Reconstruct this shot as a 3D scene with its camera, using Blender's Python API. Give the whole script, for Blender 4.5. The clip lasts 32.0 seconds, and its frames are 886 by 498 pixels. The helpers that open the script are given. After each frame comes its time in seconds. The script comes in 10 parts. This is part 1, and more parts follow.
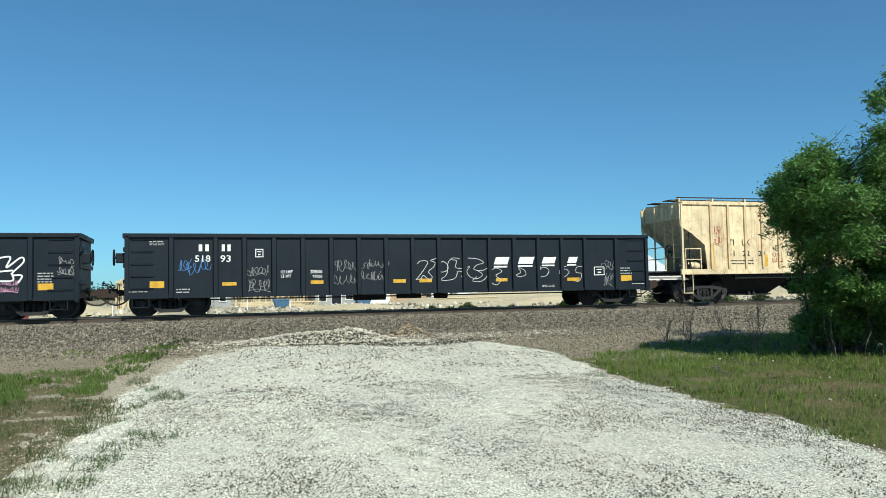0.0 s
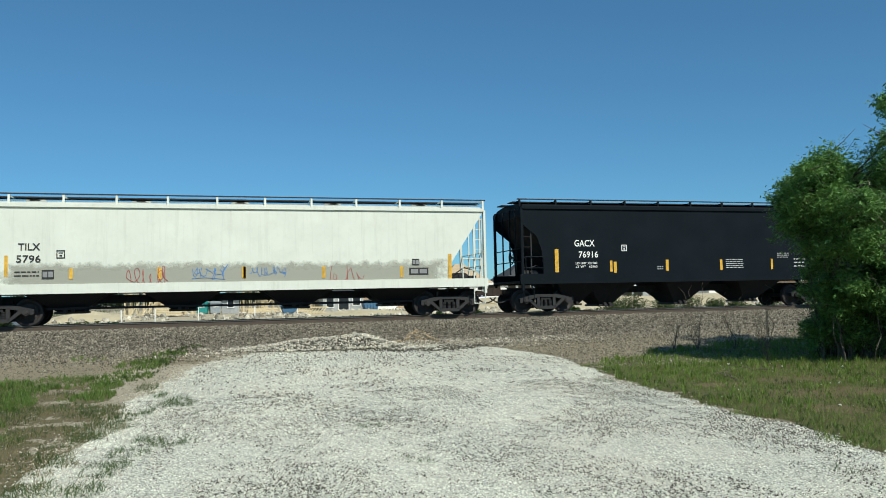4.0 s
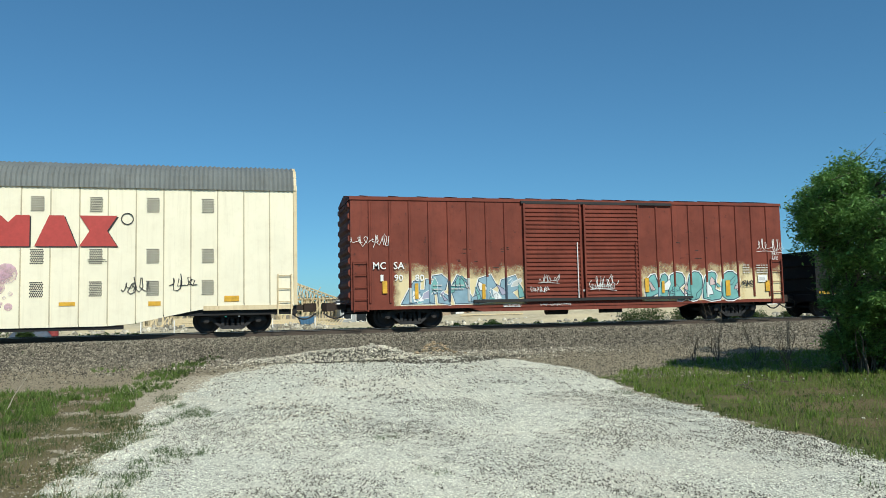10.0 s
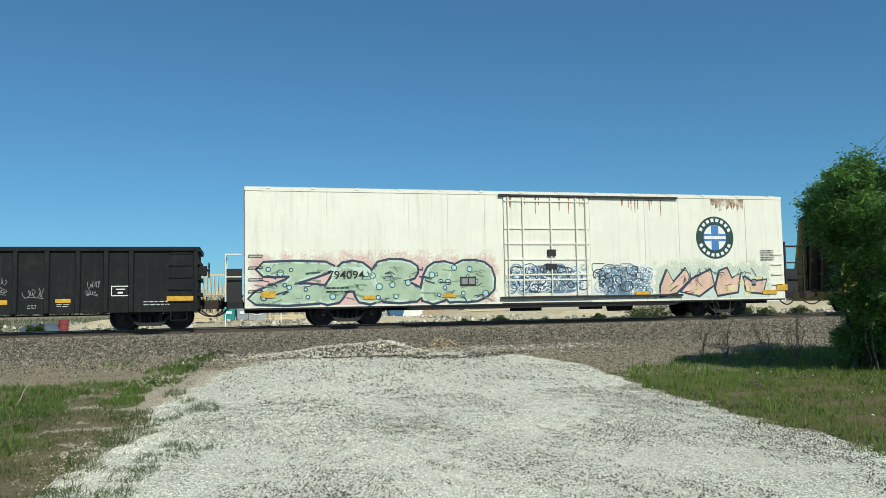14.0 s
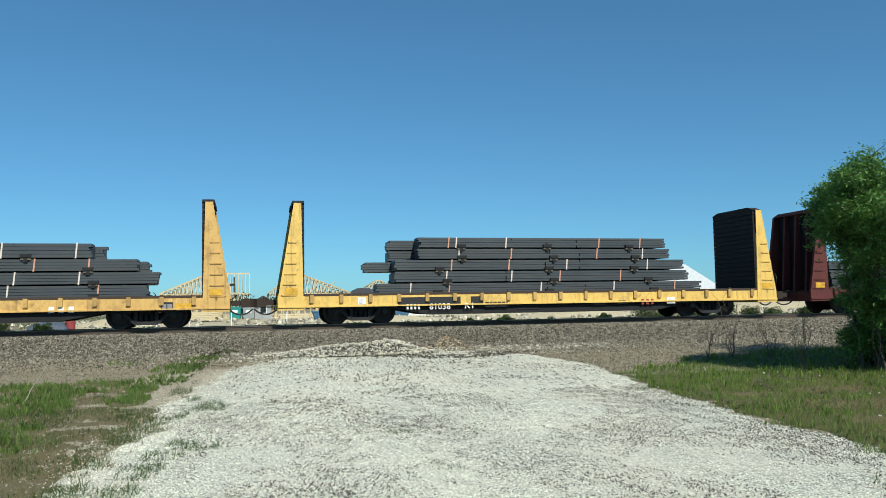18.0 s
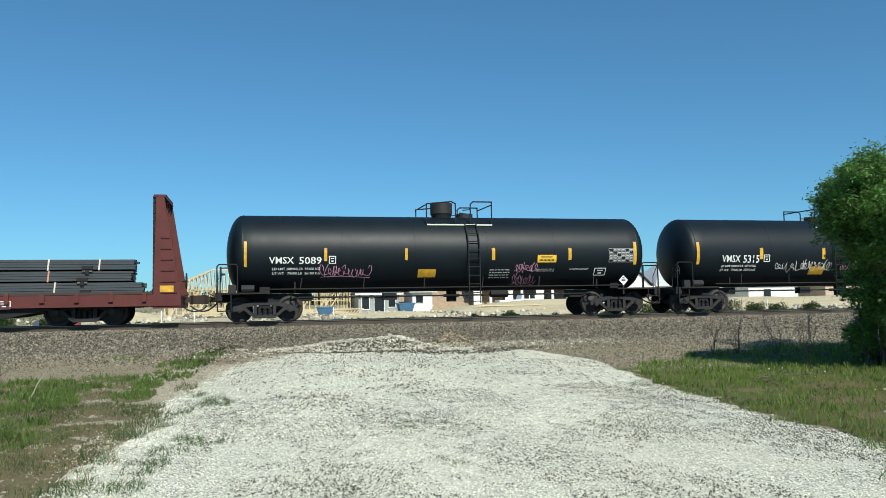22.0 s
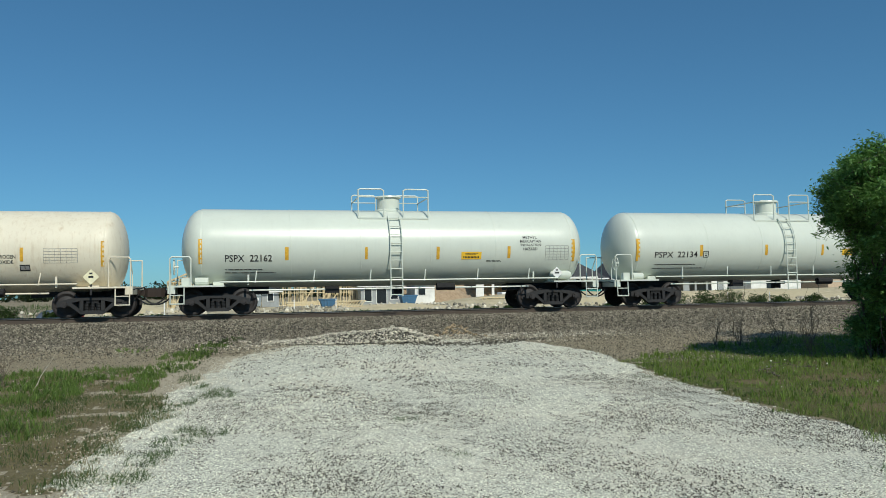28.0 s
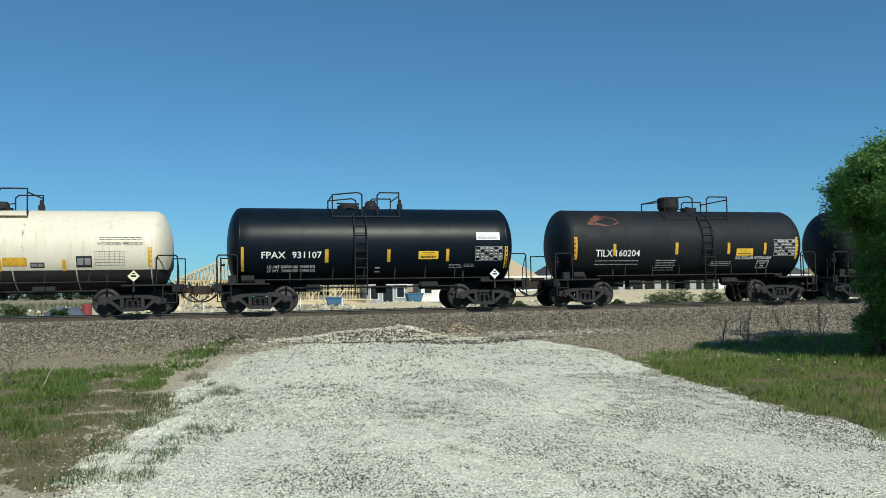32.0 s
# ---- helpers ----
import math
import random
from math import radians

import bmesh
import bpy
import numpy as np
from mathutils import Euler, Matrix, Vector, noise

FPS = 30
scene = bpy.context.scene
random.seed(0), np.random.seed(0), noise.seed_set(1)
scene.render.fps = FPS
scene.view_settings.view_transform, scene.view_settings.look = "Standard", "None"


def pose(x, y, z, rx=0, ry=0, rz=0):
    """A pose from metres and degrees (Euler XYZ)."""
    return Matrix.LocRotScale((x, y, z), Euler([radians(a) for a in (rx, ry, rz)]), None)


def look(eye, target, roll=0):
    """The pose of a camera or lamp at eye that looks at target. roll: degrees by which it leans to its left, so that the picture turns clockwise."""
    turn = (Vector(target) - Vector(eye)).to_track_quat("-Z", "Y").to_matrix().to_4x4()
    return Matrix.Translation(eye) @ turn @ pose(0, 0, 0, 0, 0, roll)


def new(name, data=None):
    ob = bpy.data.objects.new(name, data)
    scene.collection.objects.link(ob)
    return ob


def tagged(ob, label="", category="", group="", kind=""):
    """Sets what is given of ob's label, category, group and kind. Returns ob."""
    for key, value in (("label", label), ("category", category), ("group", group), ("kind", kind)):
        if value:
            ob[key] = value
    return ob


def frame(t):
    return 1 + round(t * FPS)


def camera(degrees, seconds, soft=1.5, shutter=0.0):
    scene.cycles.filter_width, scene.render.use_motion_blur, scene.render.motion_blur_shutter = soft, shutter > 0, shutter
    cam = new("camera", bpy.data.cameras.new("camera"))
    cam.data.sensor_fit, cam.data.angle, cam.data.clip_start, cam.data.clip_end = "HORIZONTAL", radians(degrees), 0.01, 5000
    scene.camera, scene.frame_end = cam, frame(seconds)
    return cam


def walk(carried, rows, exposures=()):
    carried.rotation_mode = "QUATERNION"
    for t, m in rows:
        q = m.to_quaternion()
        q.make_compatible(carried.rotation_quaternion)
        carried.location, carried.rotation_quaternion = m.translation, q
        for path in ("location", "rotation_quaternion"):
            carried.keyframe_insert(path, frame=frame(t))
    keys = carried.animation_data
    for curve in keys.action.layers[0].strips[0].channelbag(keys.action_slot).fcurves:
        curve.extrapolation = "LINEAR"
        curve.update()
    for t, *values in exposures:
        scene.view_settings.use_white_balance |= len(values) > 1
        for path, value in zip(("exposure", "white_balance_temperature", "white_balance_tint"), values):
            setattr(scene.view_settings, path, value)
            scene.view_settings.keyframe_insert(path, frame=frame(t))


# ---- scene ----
# Metres: x runs along the track, y away from the camera, z up from the rail tops.
YT = 30.03     # middle of the track
EYE = 0.675    # camera over the rail tops
GROUND = -0.9  # yard round the camera

cam = camera(59.08, 32.0, 0.6)
GAZE = [
    (0.0, -16.83, 3.12, -1.08), (0.5, -16.73, 3.14, -1.10), (1.0, -16.63, 3.16, -1.11), (1.5, -16.54, 3.19, -1.12),
    (2.0, -16.47, 3.24, -1.12), (2.5, -16.41, 3.31, -1.13), (3.0, -16.37, 3.40, -1.15), (3.5, -16.35, 3.48, -1.18),
    (5.5, -16.02, 3.72, -1.30), (6.0, -15.88, 3.84, -1.31), (6.5, -15.76, 3.96, -1.30), (7.0, -15.64, 4.09, -1.27),
    (7.5, -15.55, 4.21, -1.25), (8.0, -15.46, 4.31, -1.22), (8.5, -15.36, 4.38, -1.19), (9.0, -15.25, 4.41, -1.18),
    (9.5, -15.15, 4.41, -1.19), (10.0, -15.07, 4.40, -1.21), (10.5, -15.00, 4.38, -1.22), (11.0, -14.94, 4.36, -1.21),
    (11.5, -14.88, 4.34, -1.19), (12.0, -14.81, 4.29, -1.17), (12.5, -14.73, 4.22, -1.14), (13.0, -14.65, 4.16, -1.12),
    (13.5, -14.57, 4.11, -1.10), (14.0, -14.48, 4.09, -1.08), (14.5, -14.39, 4.07, -1.07), (16.5, -14.15, 4.05, -1.01),
    (17.0, -14.11, 4.05, -0.99), (17.5, -14.09, 4.05, -0.98), (18.0, -14.06, 4.05, -0.96), (18.5, -14.03, 4.05, -0.95),
    (19.0, -13.99, 4.03, -0.94), (19.5, -13.93, 3.98, -0.94), (20.0, -13.88, 3.92, -0.94), (20.5, -13.84, 3.86, -0.94),
    (21.0, -13.81, 3.83, -0.94), (21.5, -13.78, 3.79, -0.95), (22.0, -13.73, 3.75, -0.95), (22.5, -13.69, 3.69, -0.95),
    (23.0, -13.67, 3.63, -0.95), (23.5, -13.67, 3.58, -0.96), (24.0, -13.69, 3.54, -0.97), (24.5, -13.72, 3.51, -0.97),
    (25.0, -13.74, 3.47, -0.97), (25.5, -13.73, 3.42, -0.97), (27.5, -13.61, 3.21, -0.96), (28.0, -13.55, 3.17, -0.96),
    (28.5, -13.49, 3.13, -0.96), (29.0, -13.44, 3.11, -0.96), (29.5, -13.40, 3.09, -0.96), (30.0, -13.34, 3.07, -0.95),
    (30.5, -13.28, 3.06, -0.94), (31.0, -13.22, 3.05, -0.93), (31.5, -13.16, 3.06, -0.92), (32.0, -13.09, 3.06, -0.92),
]
RUN = [
    (0.0, 0.00), (1.0, 11.34), (2.0, 22.74), (3.0, 34.17), (6.0, 68.31), (7.0, 79.71),
    (8.0, 91.18), (9.0, 102.64), (10.0, 114.10), (11.0, 125.58), (12.0, 137.06), (13.0, 148.52),
    (14.0, 160.03), (17.0, 194.68), (18.0, 206.20), (19.0, 217.68), (20.0, 229.20), (21.0, 240.80),
    (22.0, 252.43), (23.0, 264.02), (24.0, 275.66), (25.0, 287.37), (28.0, 322.42), (29.0, 334.08),
    (30.0, 345.75), (31.0, 357.42), (32.0, 369.07),
]


def gaze(yaw, pitch, roll):
    return pose(0, 0, EYE, 90 + pitch, 0, yaw) @ pose(0, 0, 0, 0, 0, roll)


LIGHT = [(0.0, 0.0), (1.0, -0.15), (2.0, -0.26), (3.0, -0.25), (5.5, -0.15), (6.0, -0.15), (7.0, -0.3), (8.0, -0.32), (9.0, -0.29), (10.0, -0.18), (11.0, 0.0), (12.0, 0.02), (13.0, -0.2), (14.0, -0.25),
         (16.5, -0.08), (17.0, -0.06), (18.0, -0.08), (19.0, -0.04), (22.0, 0.0), (25.0, -0.05), (25.5, -0.12), (27.5, -0.43), (28.0, -0.46), (30.0, -0.47), (31.0, -0.38), (32.0, -0.22)]
walk(cam, [(t, gaze(a, b, c)) for t, a, b, c in GAZE], LIGHT)

# ---- sky and sun ----
SUN_AZ, SUN_EL = radians(12), radians(42)   # from -y towards +x, over the horizon
sun_dir = Vector((math.sin(SUN_AZ) * math.cos(SUN_EL), -math.cos(SUN_AZ) * math.cos(SUN_EL), math.sin(SUN_EL)))
world = bpy.data.worlds.new("sky")
scene.world = world
world.use_nodes = True
wn = world.node_tree
wn.nodes.clear()
sky = wn.nodes.new("ShaderNodeTexSky")
sky.sky_type, sky.sun_disc = "NISHITA", False
sky.sun_elevation, sky.sun_rotation = SUN_EL, math.pi - SUN_AZ
sky.altitude, sky.air_density, sky.dust_density, sky.ozone_density = 300, 0.8, 0.45, 3.0
bg = wn.nodes.new("ShaderNodeBackground")
bg.inputs["Strength"].default_value = 0.134
wo = wn.nodes.new("ShaderNodeOutputWorld")
tint = wn.nodes.new("ShaderNodeMix")   # clear, slightly cyan spring sky
tint.data_type, tint.blend_type = "RGBA", "MULTIPLY"
tint.inputs[0].default_value, tint.inputs[7].default_value = 1.0, (0.50, 1.0, 1.21, 1)
haze = wn.nodes.new("ShaderNodeGamma")   # evens out the fall from horizon to zenith
haze.inputs[1].default_value = 0.80
wn.links.new(sky.outputs[0], haze.inputs[0])
wn.links.new(haze.outputs[0], tint.inputs[6])
wn.links.new(tint.outputs[2], bg.inputs[0])
wn.links.new(bg.outputs[0], wo.inputs[0])
sun = new("sun", bpy.data.lights.new("sun", "SUN"))
sun.data.energy, sun.data.angle, sun.data.color = 4.8, radians(0.55), (0.98, 0.965, 0.85)
sun.matrix_world = look(sun_dir * 100, (0, 0, 0))


# ---- materials ----
def nodes_of(name):
    m = bpy.data.materials.new(name)
    m.use_nodes = True
    nt = m.node_tree
    return m, nt, nt.nodes["Principled BSDF"]


def add(nt, kind, **values):
    n = nt.nodes.new(kind)
    for k, v in values.items():
        n.inputs[k].default_value = v
    return n


def mapped(nt, scale, coord="Object"):
    tc = nt.nodes.new("ShaderNodeTexCoord")
    mp = nt.nodes.new("ShaderNodeMapping")
    mp.inputs["Scale"].default_value = scale
    nt.links.new(tc.outputs[coord], mp.inputs["Vector"])
    return mp.outputs[0]


def noise_of(nt, vector, scale, detail=4, rough=0.6):
    n = add(nt, "ShaderNodeTexNoise", Scale=scale, Detail=detail, Roughness=rough)
    nt.links.new(vector, n.inputs["Vector"])
    return n.outputs["Fac"]


def ramp(nt, fac, stops):
    r = nt.nodes.new("ShaderNodeValToRGB")
    e = r.color_ramp.elements
    while len(e) < len(stops):
        e.new(0.5)
    for s, (p, c) in zip(e, stops):
        s.position, s.color = p, (*c, 1) if len(c) == 3 else c
    nt.links.new(fac, r.inputs[0])
    return r.outputs[0]


def mix(nt, fac, a, b, blend="MIX"):
    m = nt.nodes.new("ShaderNodeMix")
    m.data_type, m.blend_type = "RGBA", blend
    for sock, v in ((m.inputs[0], fac), (m.inputs[6], a), (m.inputs[7], b)):
        if isinstance(v, (int, float)):
            sock.default_value = v
        elif isinstance(v, tuple):
            sock.default_value = (*v, 1)
        else:
            nt.links.new(v, sock)
    return m.outputs[2]


def bump(nt, bsdf, height, strength, distance):
    b = add(nt, "ShaderNodeBump", Strength=strength, Distance=distance)
    nt.links.new(height, b.inputs["Height"])
    nt.links.new(b.outputs[0], bsdf.inputs["Normal"])


def flat_grey(x):
    return (x, x, x)


def paint(name, color, rough=0.45, dirt=(0.09, 0.065, 0.045), dirty=0.35, streak=0.3, fade=0.15, metal=0.0, rust=None, random_tone=0.0, relief=0.12, wear=0.25, shine=0.5):
    """Weathered paint on steel: broad fading, grime patches, streaks that run down, fine relief."""
    m, nt, b = nodes_of(name)
    base = noise_of(nt, mapped(nt, (0.5, 0.5, 0.5)), 1.6, 6, 0.62)
    tone = ramp(nt, base, [(0.3, tuple(c * (1 - fade) for c in color)), (0.7, tuple(min(1, c * (1 + fade) + 0.01 * fade) for c in color))])
    run = noise_of(nt, mapped(nt, (7, 7, 0.35)), 1.0, 5, 0.7)
    c = mix(nt, ramp(nt, run, [(0.52, flat_grey(0)), (0.78, flat_grey(streak))]), tone, dirt)
    patch = noise_of(nt, mapped(nt, (1.3, 1.3, 1.3)), 1.5, 8, 0.7)
    c = mix(nt, ramp(nt, patch, [(0.5, flat_grey(0)), (0.8, flat_grey(dirty))]), c, dirt)
    if rust:
        spots = noise_of(nt, mapped(nt, (3, 3, 2)), 1.2, 10, 0.75)
        c = mix(nt, ramp(nt, spots, [(0.6, flat_grey(0)), (0.68, flat_grey(0.9))]), c, rust)
    if random_tone:
        info = nt.nodes.new("ShaderNodeObjectInfo")
        c = mix(nt, ramp(nt, info.outputs["Random"], [(0, flat_grey(0)), (1, flat_grey(random_tone))]), c, dirt)
    nt.links.new(c, b.inputs["Base Color"])
    nt.links.new(ramp(nt, patch, [(0.3, flat_grey(rough)), (0.8, flat_grey(min(1, rough + wear)))]), b.inputs["Roughness"])
    b.inputs["Metallic"].default_value, b.inputs["Specular IOR Level"].default_value = metal, shine
    fine = noise_of(nt, mapped(nt, (1, 1, 1)), 9, 5, 0.6)
    bump(nt, b, fine, relief, 0.02)
    return m


def rough_stuff(name, dark, light, scale, rough=0.9, relief=0.5, distance=0.03, third=None, island=0.0, stretch=(1, 1, 1)):
    """Grainy matter: soil, stone, wood, bark. Tones at two scales."""
    m, nt, b = nodes_of(name)
    v = mapped(nt, stretch)
    fine = noise_of(nt, v, scale, 8, 0.7)
    broad = noise_of(nt, v, scale * 0.09, 4, 0.6)
    c = ramp(nt, fine, [(0.3, dark), (0.7, light)])
    if third:
        c = mix(nt, ramp(nt, broad, [(0.42, flat_grey(0)), (0.62, flat_grey(0.85))]), c, third)
    if island:
        geo = nt.nodes.new("ShaderNodeNewGeometry")
        c = mix(nt, 0.75, c, ramp(nt, geo.outputs["Random Per Island"], [(0, flat_grey(1 - island)), (1, flat_grey(1 + island * .7))]), "MULTIPLY")
    nt.links.new(c, b.inputs["Base Color"])
    b.inputs["Roughness"].default_value = rough
    b.inputs["Specular IOR Level"].default_value = 0.25
    bump(nt, b, fine, relief, distance)
    return m


def chip_bed(name, dark, light, cells, third, dust=None):
    """Packed chips: every cell its own tone and height, shade painted in the gaps, broad worn patches over them."""
    m, nt, b = nodes_of(name)
    v = mapped(nt, (1, 1, 1))
    vor = add(nt, "ShaderNodeTexVoronoi", Scale=cells)
    nt.links.new(v, vor.inputs["Vector"])
    sep = nt.nodes.new("ShaderNodeSeparateColor")
    nt.links.new(vor.outputs["Color"], sep.inputs[0])
    c = ramp(nt, sep.outputs[0], [(0.05, dark), (0.35, third), (0.9, light)])
    # cell edges are darkened in the colour, standing in for shade between chips
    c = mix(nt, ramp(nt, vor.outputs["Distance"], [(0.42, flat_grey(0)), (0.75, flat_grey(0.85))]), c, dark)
    broad = noise_of(nt, v, 0.9, 5, 0.6)
    c = mix(nt, ramp(nt, broad, [(0.42, flat_grey(0)), (0.68, flat_grey(0.45))]), c, third)
    c = mix(nt, ramp(nt, noise_of(nt, v, 7.0, 5, 0.7), [(0.52, flat_grey(0)), (0.74, flat_grey(0.28))]), c, dark)
    if dust:
        c = mix(nt, ramp(nt, noise_of(nt, v, 0.33, 6, 0.65), [(0.45, flat_grey(0)), (0.66, flat_grey(0.55))]), c, dust)
    nt.links.new(c, b.inputs["Base Color"])
    b.inputs["Roughness"].default_value = 0.9
    b.inputs["Specular IOR Level"].default_value = 0.25
    bump(nt, b, sep.outputs[1], 0.8, 0.012)
    return m


def plain(name, color, rough=0.6, metal=0.0, vary=0.15):
    m, nt, b = nodes_of(name)
    n = noise_of(nt, mapped(nt, (1, 1, 1)), 6, 6, 0.65)
    nt.links.new(ramp(nt, n, [(0.3, tuple(c * (1 - vary) for c in color)), (0.7, tuple(min(1, c * (1 + vary)) for c in color))]), b.inputs["Base Color"])
    b.inputs["Roughness"].default_value, b.inputs["Metallic"].default_value = rough, metal
    return m


def leafy(name, dark, light, shine=0.55, thin=0.38):
    m, nt, b = nodes_of(name)
    geo = nt.nodes.new("ShaderNodeNewGeometry")
    broad = noise_of(nt, mapped(nt, (1, 1, 1)), 0.8, 3)
    c = ramp(nt, geo.outputs["Random Per Island"], [(0, dark), (1, light)])
    c = mix(nt, ramp(nt, broad, [(0.35, flat_grey(0)), (0.7, flat_grey(0.5))]), c, light)
    nt.links.new(c, b.inputs["Base Color"])
    b.inputs["Roughness"].default_value = shine
    b.inputs["Specular IOR Level"].default_value = 0.3
    tr = nt.nodes.new("ShaderNodeBsdfTranslucent")
    nt.links.new(c, tr.inputs["Color"])
    ms = nt.nodes.new("ShaderNodeMixShader")
    ms.inputs[0].default_value = thin
    nt.links.new(b.outputs[0], ms.inputs[1])
    nt.links.new(tr.outputs[0], ms.inputs[2])
    nt.links.new(ms.outputs[0], nt.nodes["Material Output"].inputs["Surface"])
    return m


# ---- mesh tools ----
class Build:
    """Collects verts and faces for one mesh."""

    def __init__(self):
        self.v, self.f = [], []

    def put(self, verts, faces):
        n = len(self.v)
        self.v += [tuple(p) for p in verts]
        self.f += [tuple(i + n for i in f) for f in faces]
        return self

    def box(self, x0, x1, y0, y1, z0, z1):
        return self.put([(x, y, z) for x in (x0, x1) for y in (y0, y1) for z in (z0, z1)],
                        [(0, 1, 3, 2), (4, 6, 7, 5), (0, 4, 5, 1), (2, 3, 7, 6), (0, 2, 6, 4), (1, 5, 7, 3)])

    def prism(self, poly, axis, a, b):
        """A polygon of (u, v) pairs pushed along an axis from a to b. y: u, v are x, z; x: y, z; z: x, y."""
        at = {"x": lambda u, v, w: (w, u, v), "y": lambda u, v, w: (u, w, v), "z": lambda u, v, w: (u, v, w)}[axis]
        n = len(poly)
        return self.put([at(u, v, a) for u, v in poly] + [at(u, v, b) for u, v in poly],
                        [tuple(range(n)), tuple(range(2 * n - 1, n - 1, -1))] + [(i, (i + 1) % n, (i + 1) % n + n, i + n) for i in range(n)])

    def beam(self, p, q, w, h):
        """A square bar from p to q."""
        p, q = Vector(p), Vector(q)
        d = (q - p).normalized()
        side = d.cross(Vector((0, 0, 1)))
        side = Vector((1, 0, 0)) if side.length < 0.01 else side.normalized()
        up = side.cross(d).normalized()
        s, u = side * w / 2, up * h / 2
        return self.put([e + a * s + c * u for e in (p, q) for a, c in ((-1, -1), (1, -1), (1, 1), (-1, 1))],
                        [(0, 1, 2, 3), (7, 6, 5, 4), (0, 4, 5, 1), (1, 5, 6, 2), (2, 6, 7, 3), (3, 7, 4, 0)])

    def cyl(self, p, q, r, n=10, r2=None, caps=True):
        p, q = Vector(p), Vector(q)
        d = (q - p).normalized()
        s = d.orthogonal().normalized()
        u = d.cross(s)
        r2 = r if r2 is None else r2
        ring = [math.tau * i / n for i in range(n)]
        verts = [p + (s * math.cos(a) + u * math.sin(a)) * r for a in ring] + [q + (s * math.cos(a) + u * math.sin(a)) * r2 for a in ring]
        faces = [(i, (i + 1) % n, (i + 1) % n + n, i + n) for i in range(n)]
        if caps:
            faces += [tuple(range(n - 1, -1, -1)), tuple(range(n, 2 * n))]
        return self.put(verts, faces)

    def pipe(self, points, r, n=6):
        """One bent tube through the points, mitred at its bends."""
        p = [Vector(q) for q in points]
        steps = [(b - a).normalized() for a, b in zip(p, p[1:])]
        s = steps[0].orthogonal().normalized()
        u = steps[0].cross(s)
        ring = [p[0] + (s * math.cos(math.tau * k / n) + u * math.sin(math.tau * k / n)) * r for k in range(n)]
        verts = list(ring)
        for i, d in enumerate(steps):
            cut = (d + steps[i + 1]).normalized() if i + 1 < len(steps) else d
            if d.dot(cut) < .45:
                cut = d
            ring = [v + d * ((p[i + 1] - v).dot(cut) / d.dot(cut)) for v in ring]
            verts += ring
        m = len(p)
        faces = [(i * n + k, i * n + (k + 1) % n, (i + 1) * n + (k + 1) % n, (i + 1) * n + k) for i in range(m - 1) for k in range(n)]
        return self.put(verts, faces + [tuple(range(n - 1, -1, -1)), tuple(range((m - 1) * n, m * n))])

    def lathe(self, profile, origin, axis, n=24, a0=0.0, a1=math.tau):
        """(radius, height) pairs turned round an axis through origin."""
        o, d = Vector(origin), Vector(axis).normalized()
        s = d.orthogonal().normalized()
        u = d.cross(s)
        k = len(profile)
        full = abs(a1 - a0 - math.tau) < 1e-6
        m = n if full else n + 1
        verts = []
        for i in range(m):
            a = a0 + (a1 - a0) * i / n
            w = s * math.cos(a) + u * math.sin(a)
            verts += [o + w * r + d * h for r, h in profile]
        faces = [(i * k + j, i * k + j + 1, ((i + 1) % m) * k + j + 1, ((i + 1) % m) * k + j) for i in range(n) for j in range(k - 1)]
        return self.put(verts, faces)

    def mesh(self, name, clean=True, weld=False):
        me = bpy.data.meshes.new(name)
        me.from_pydata(self.v, [], self.f)
        if clean:
            bm = bmesh.new()
            bm.from_mesh(me)
            if weld:
                bmesh.ops.remove_doubles(bm, verts=bm.verts, dist=.001)
            bmesh.ops.recalc_face_normals(bm, faces=bm.faces)
            bm.to_mesh(me)
            bm.free()
        me.update()
        return me


def part(name, shape, material, parent=None, label="", smooth=False, bevel=0.0, clean=True):
    """One mesh object under a thing or a part."""
    me = shape.mesh(name, clean) if isinstance(shape, Build) else shape
    if not me.materials:
        me.materials.append(material)
    if smooth:
        me.shade_smooth()
        me.set_sharp_from_angle(angle=radians(38))
    ob = new(name, me)
    if parent:
        ob.parent = parent
    if label:
        tagged(ob, label)
    if bevel:
        mod = ob.modifiers.new("bevel", "BEVEL")
        mod.width, mod.segments, mod.limit_method = bevel, 2, "ANGLE"
    return ob


def thing(name, at, label, category, group="", kind=""):
    ob = new(name)
    ob.empty_display_size = 0.3
    ob.matrix_basis = at
    return tagged(ob, label, category, group, kind)


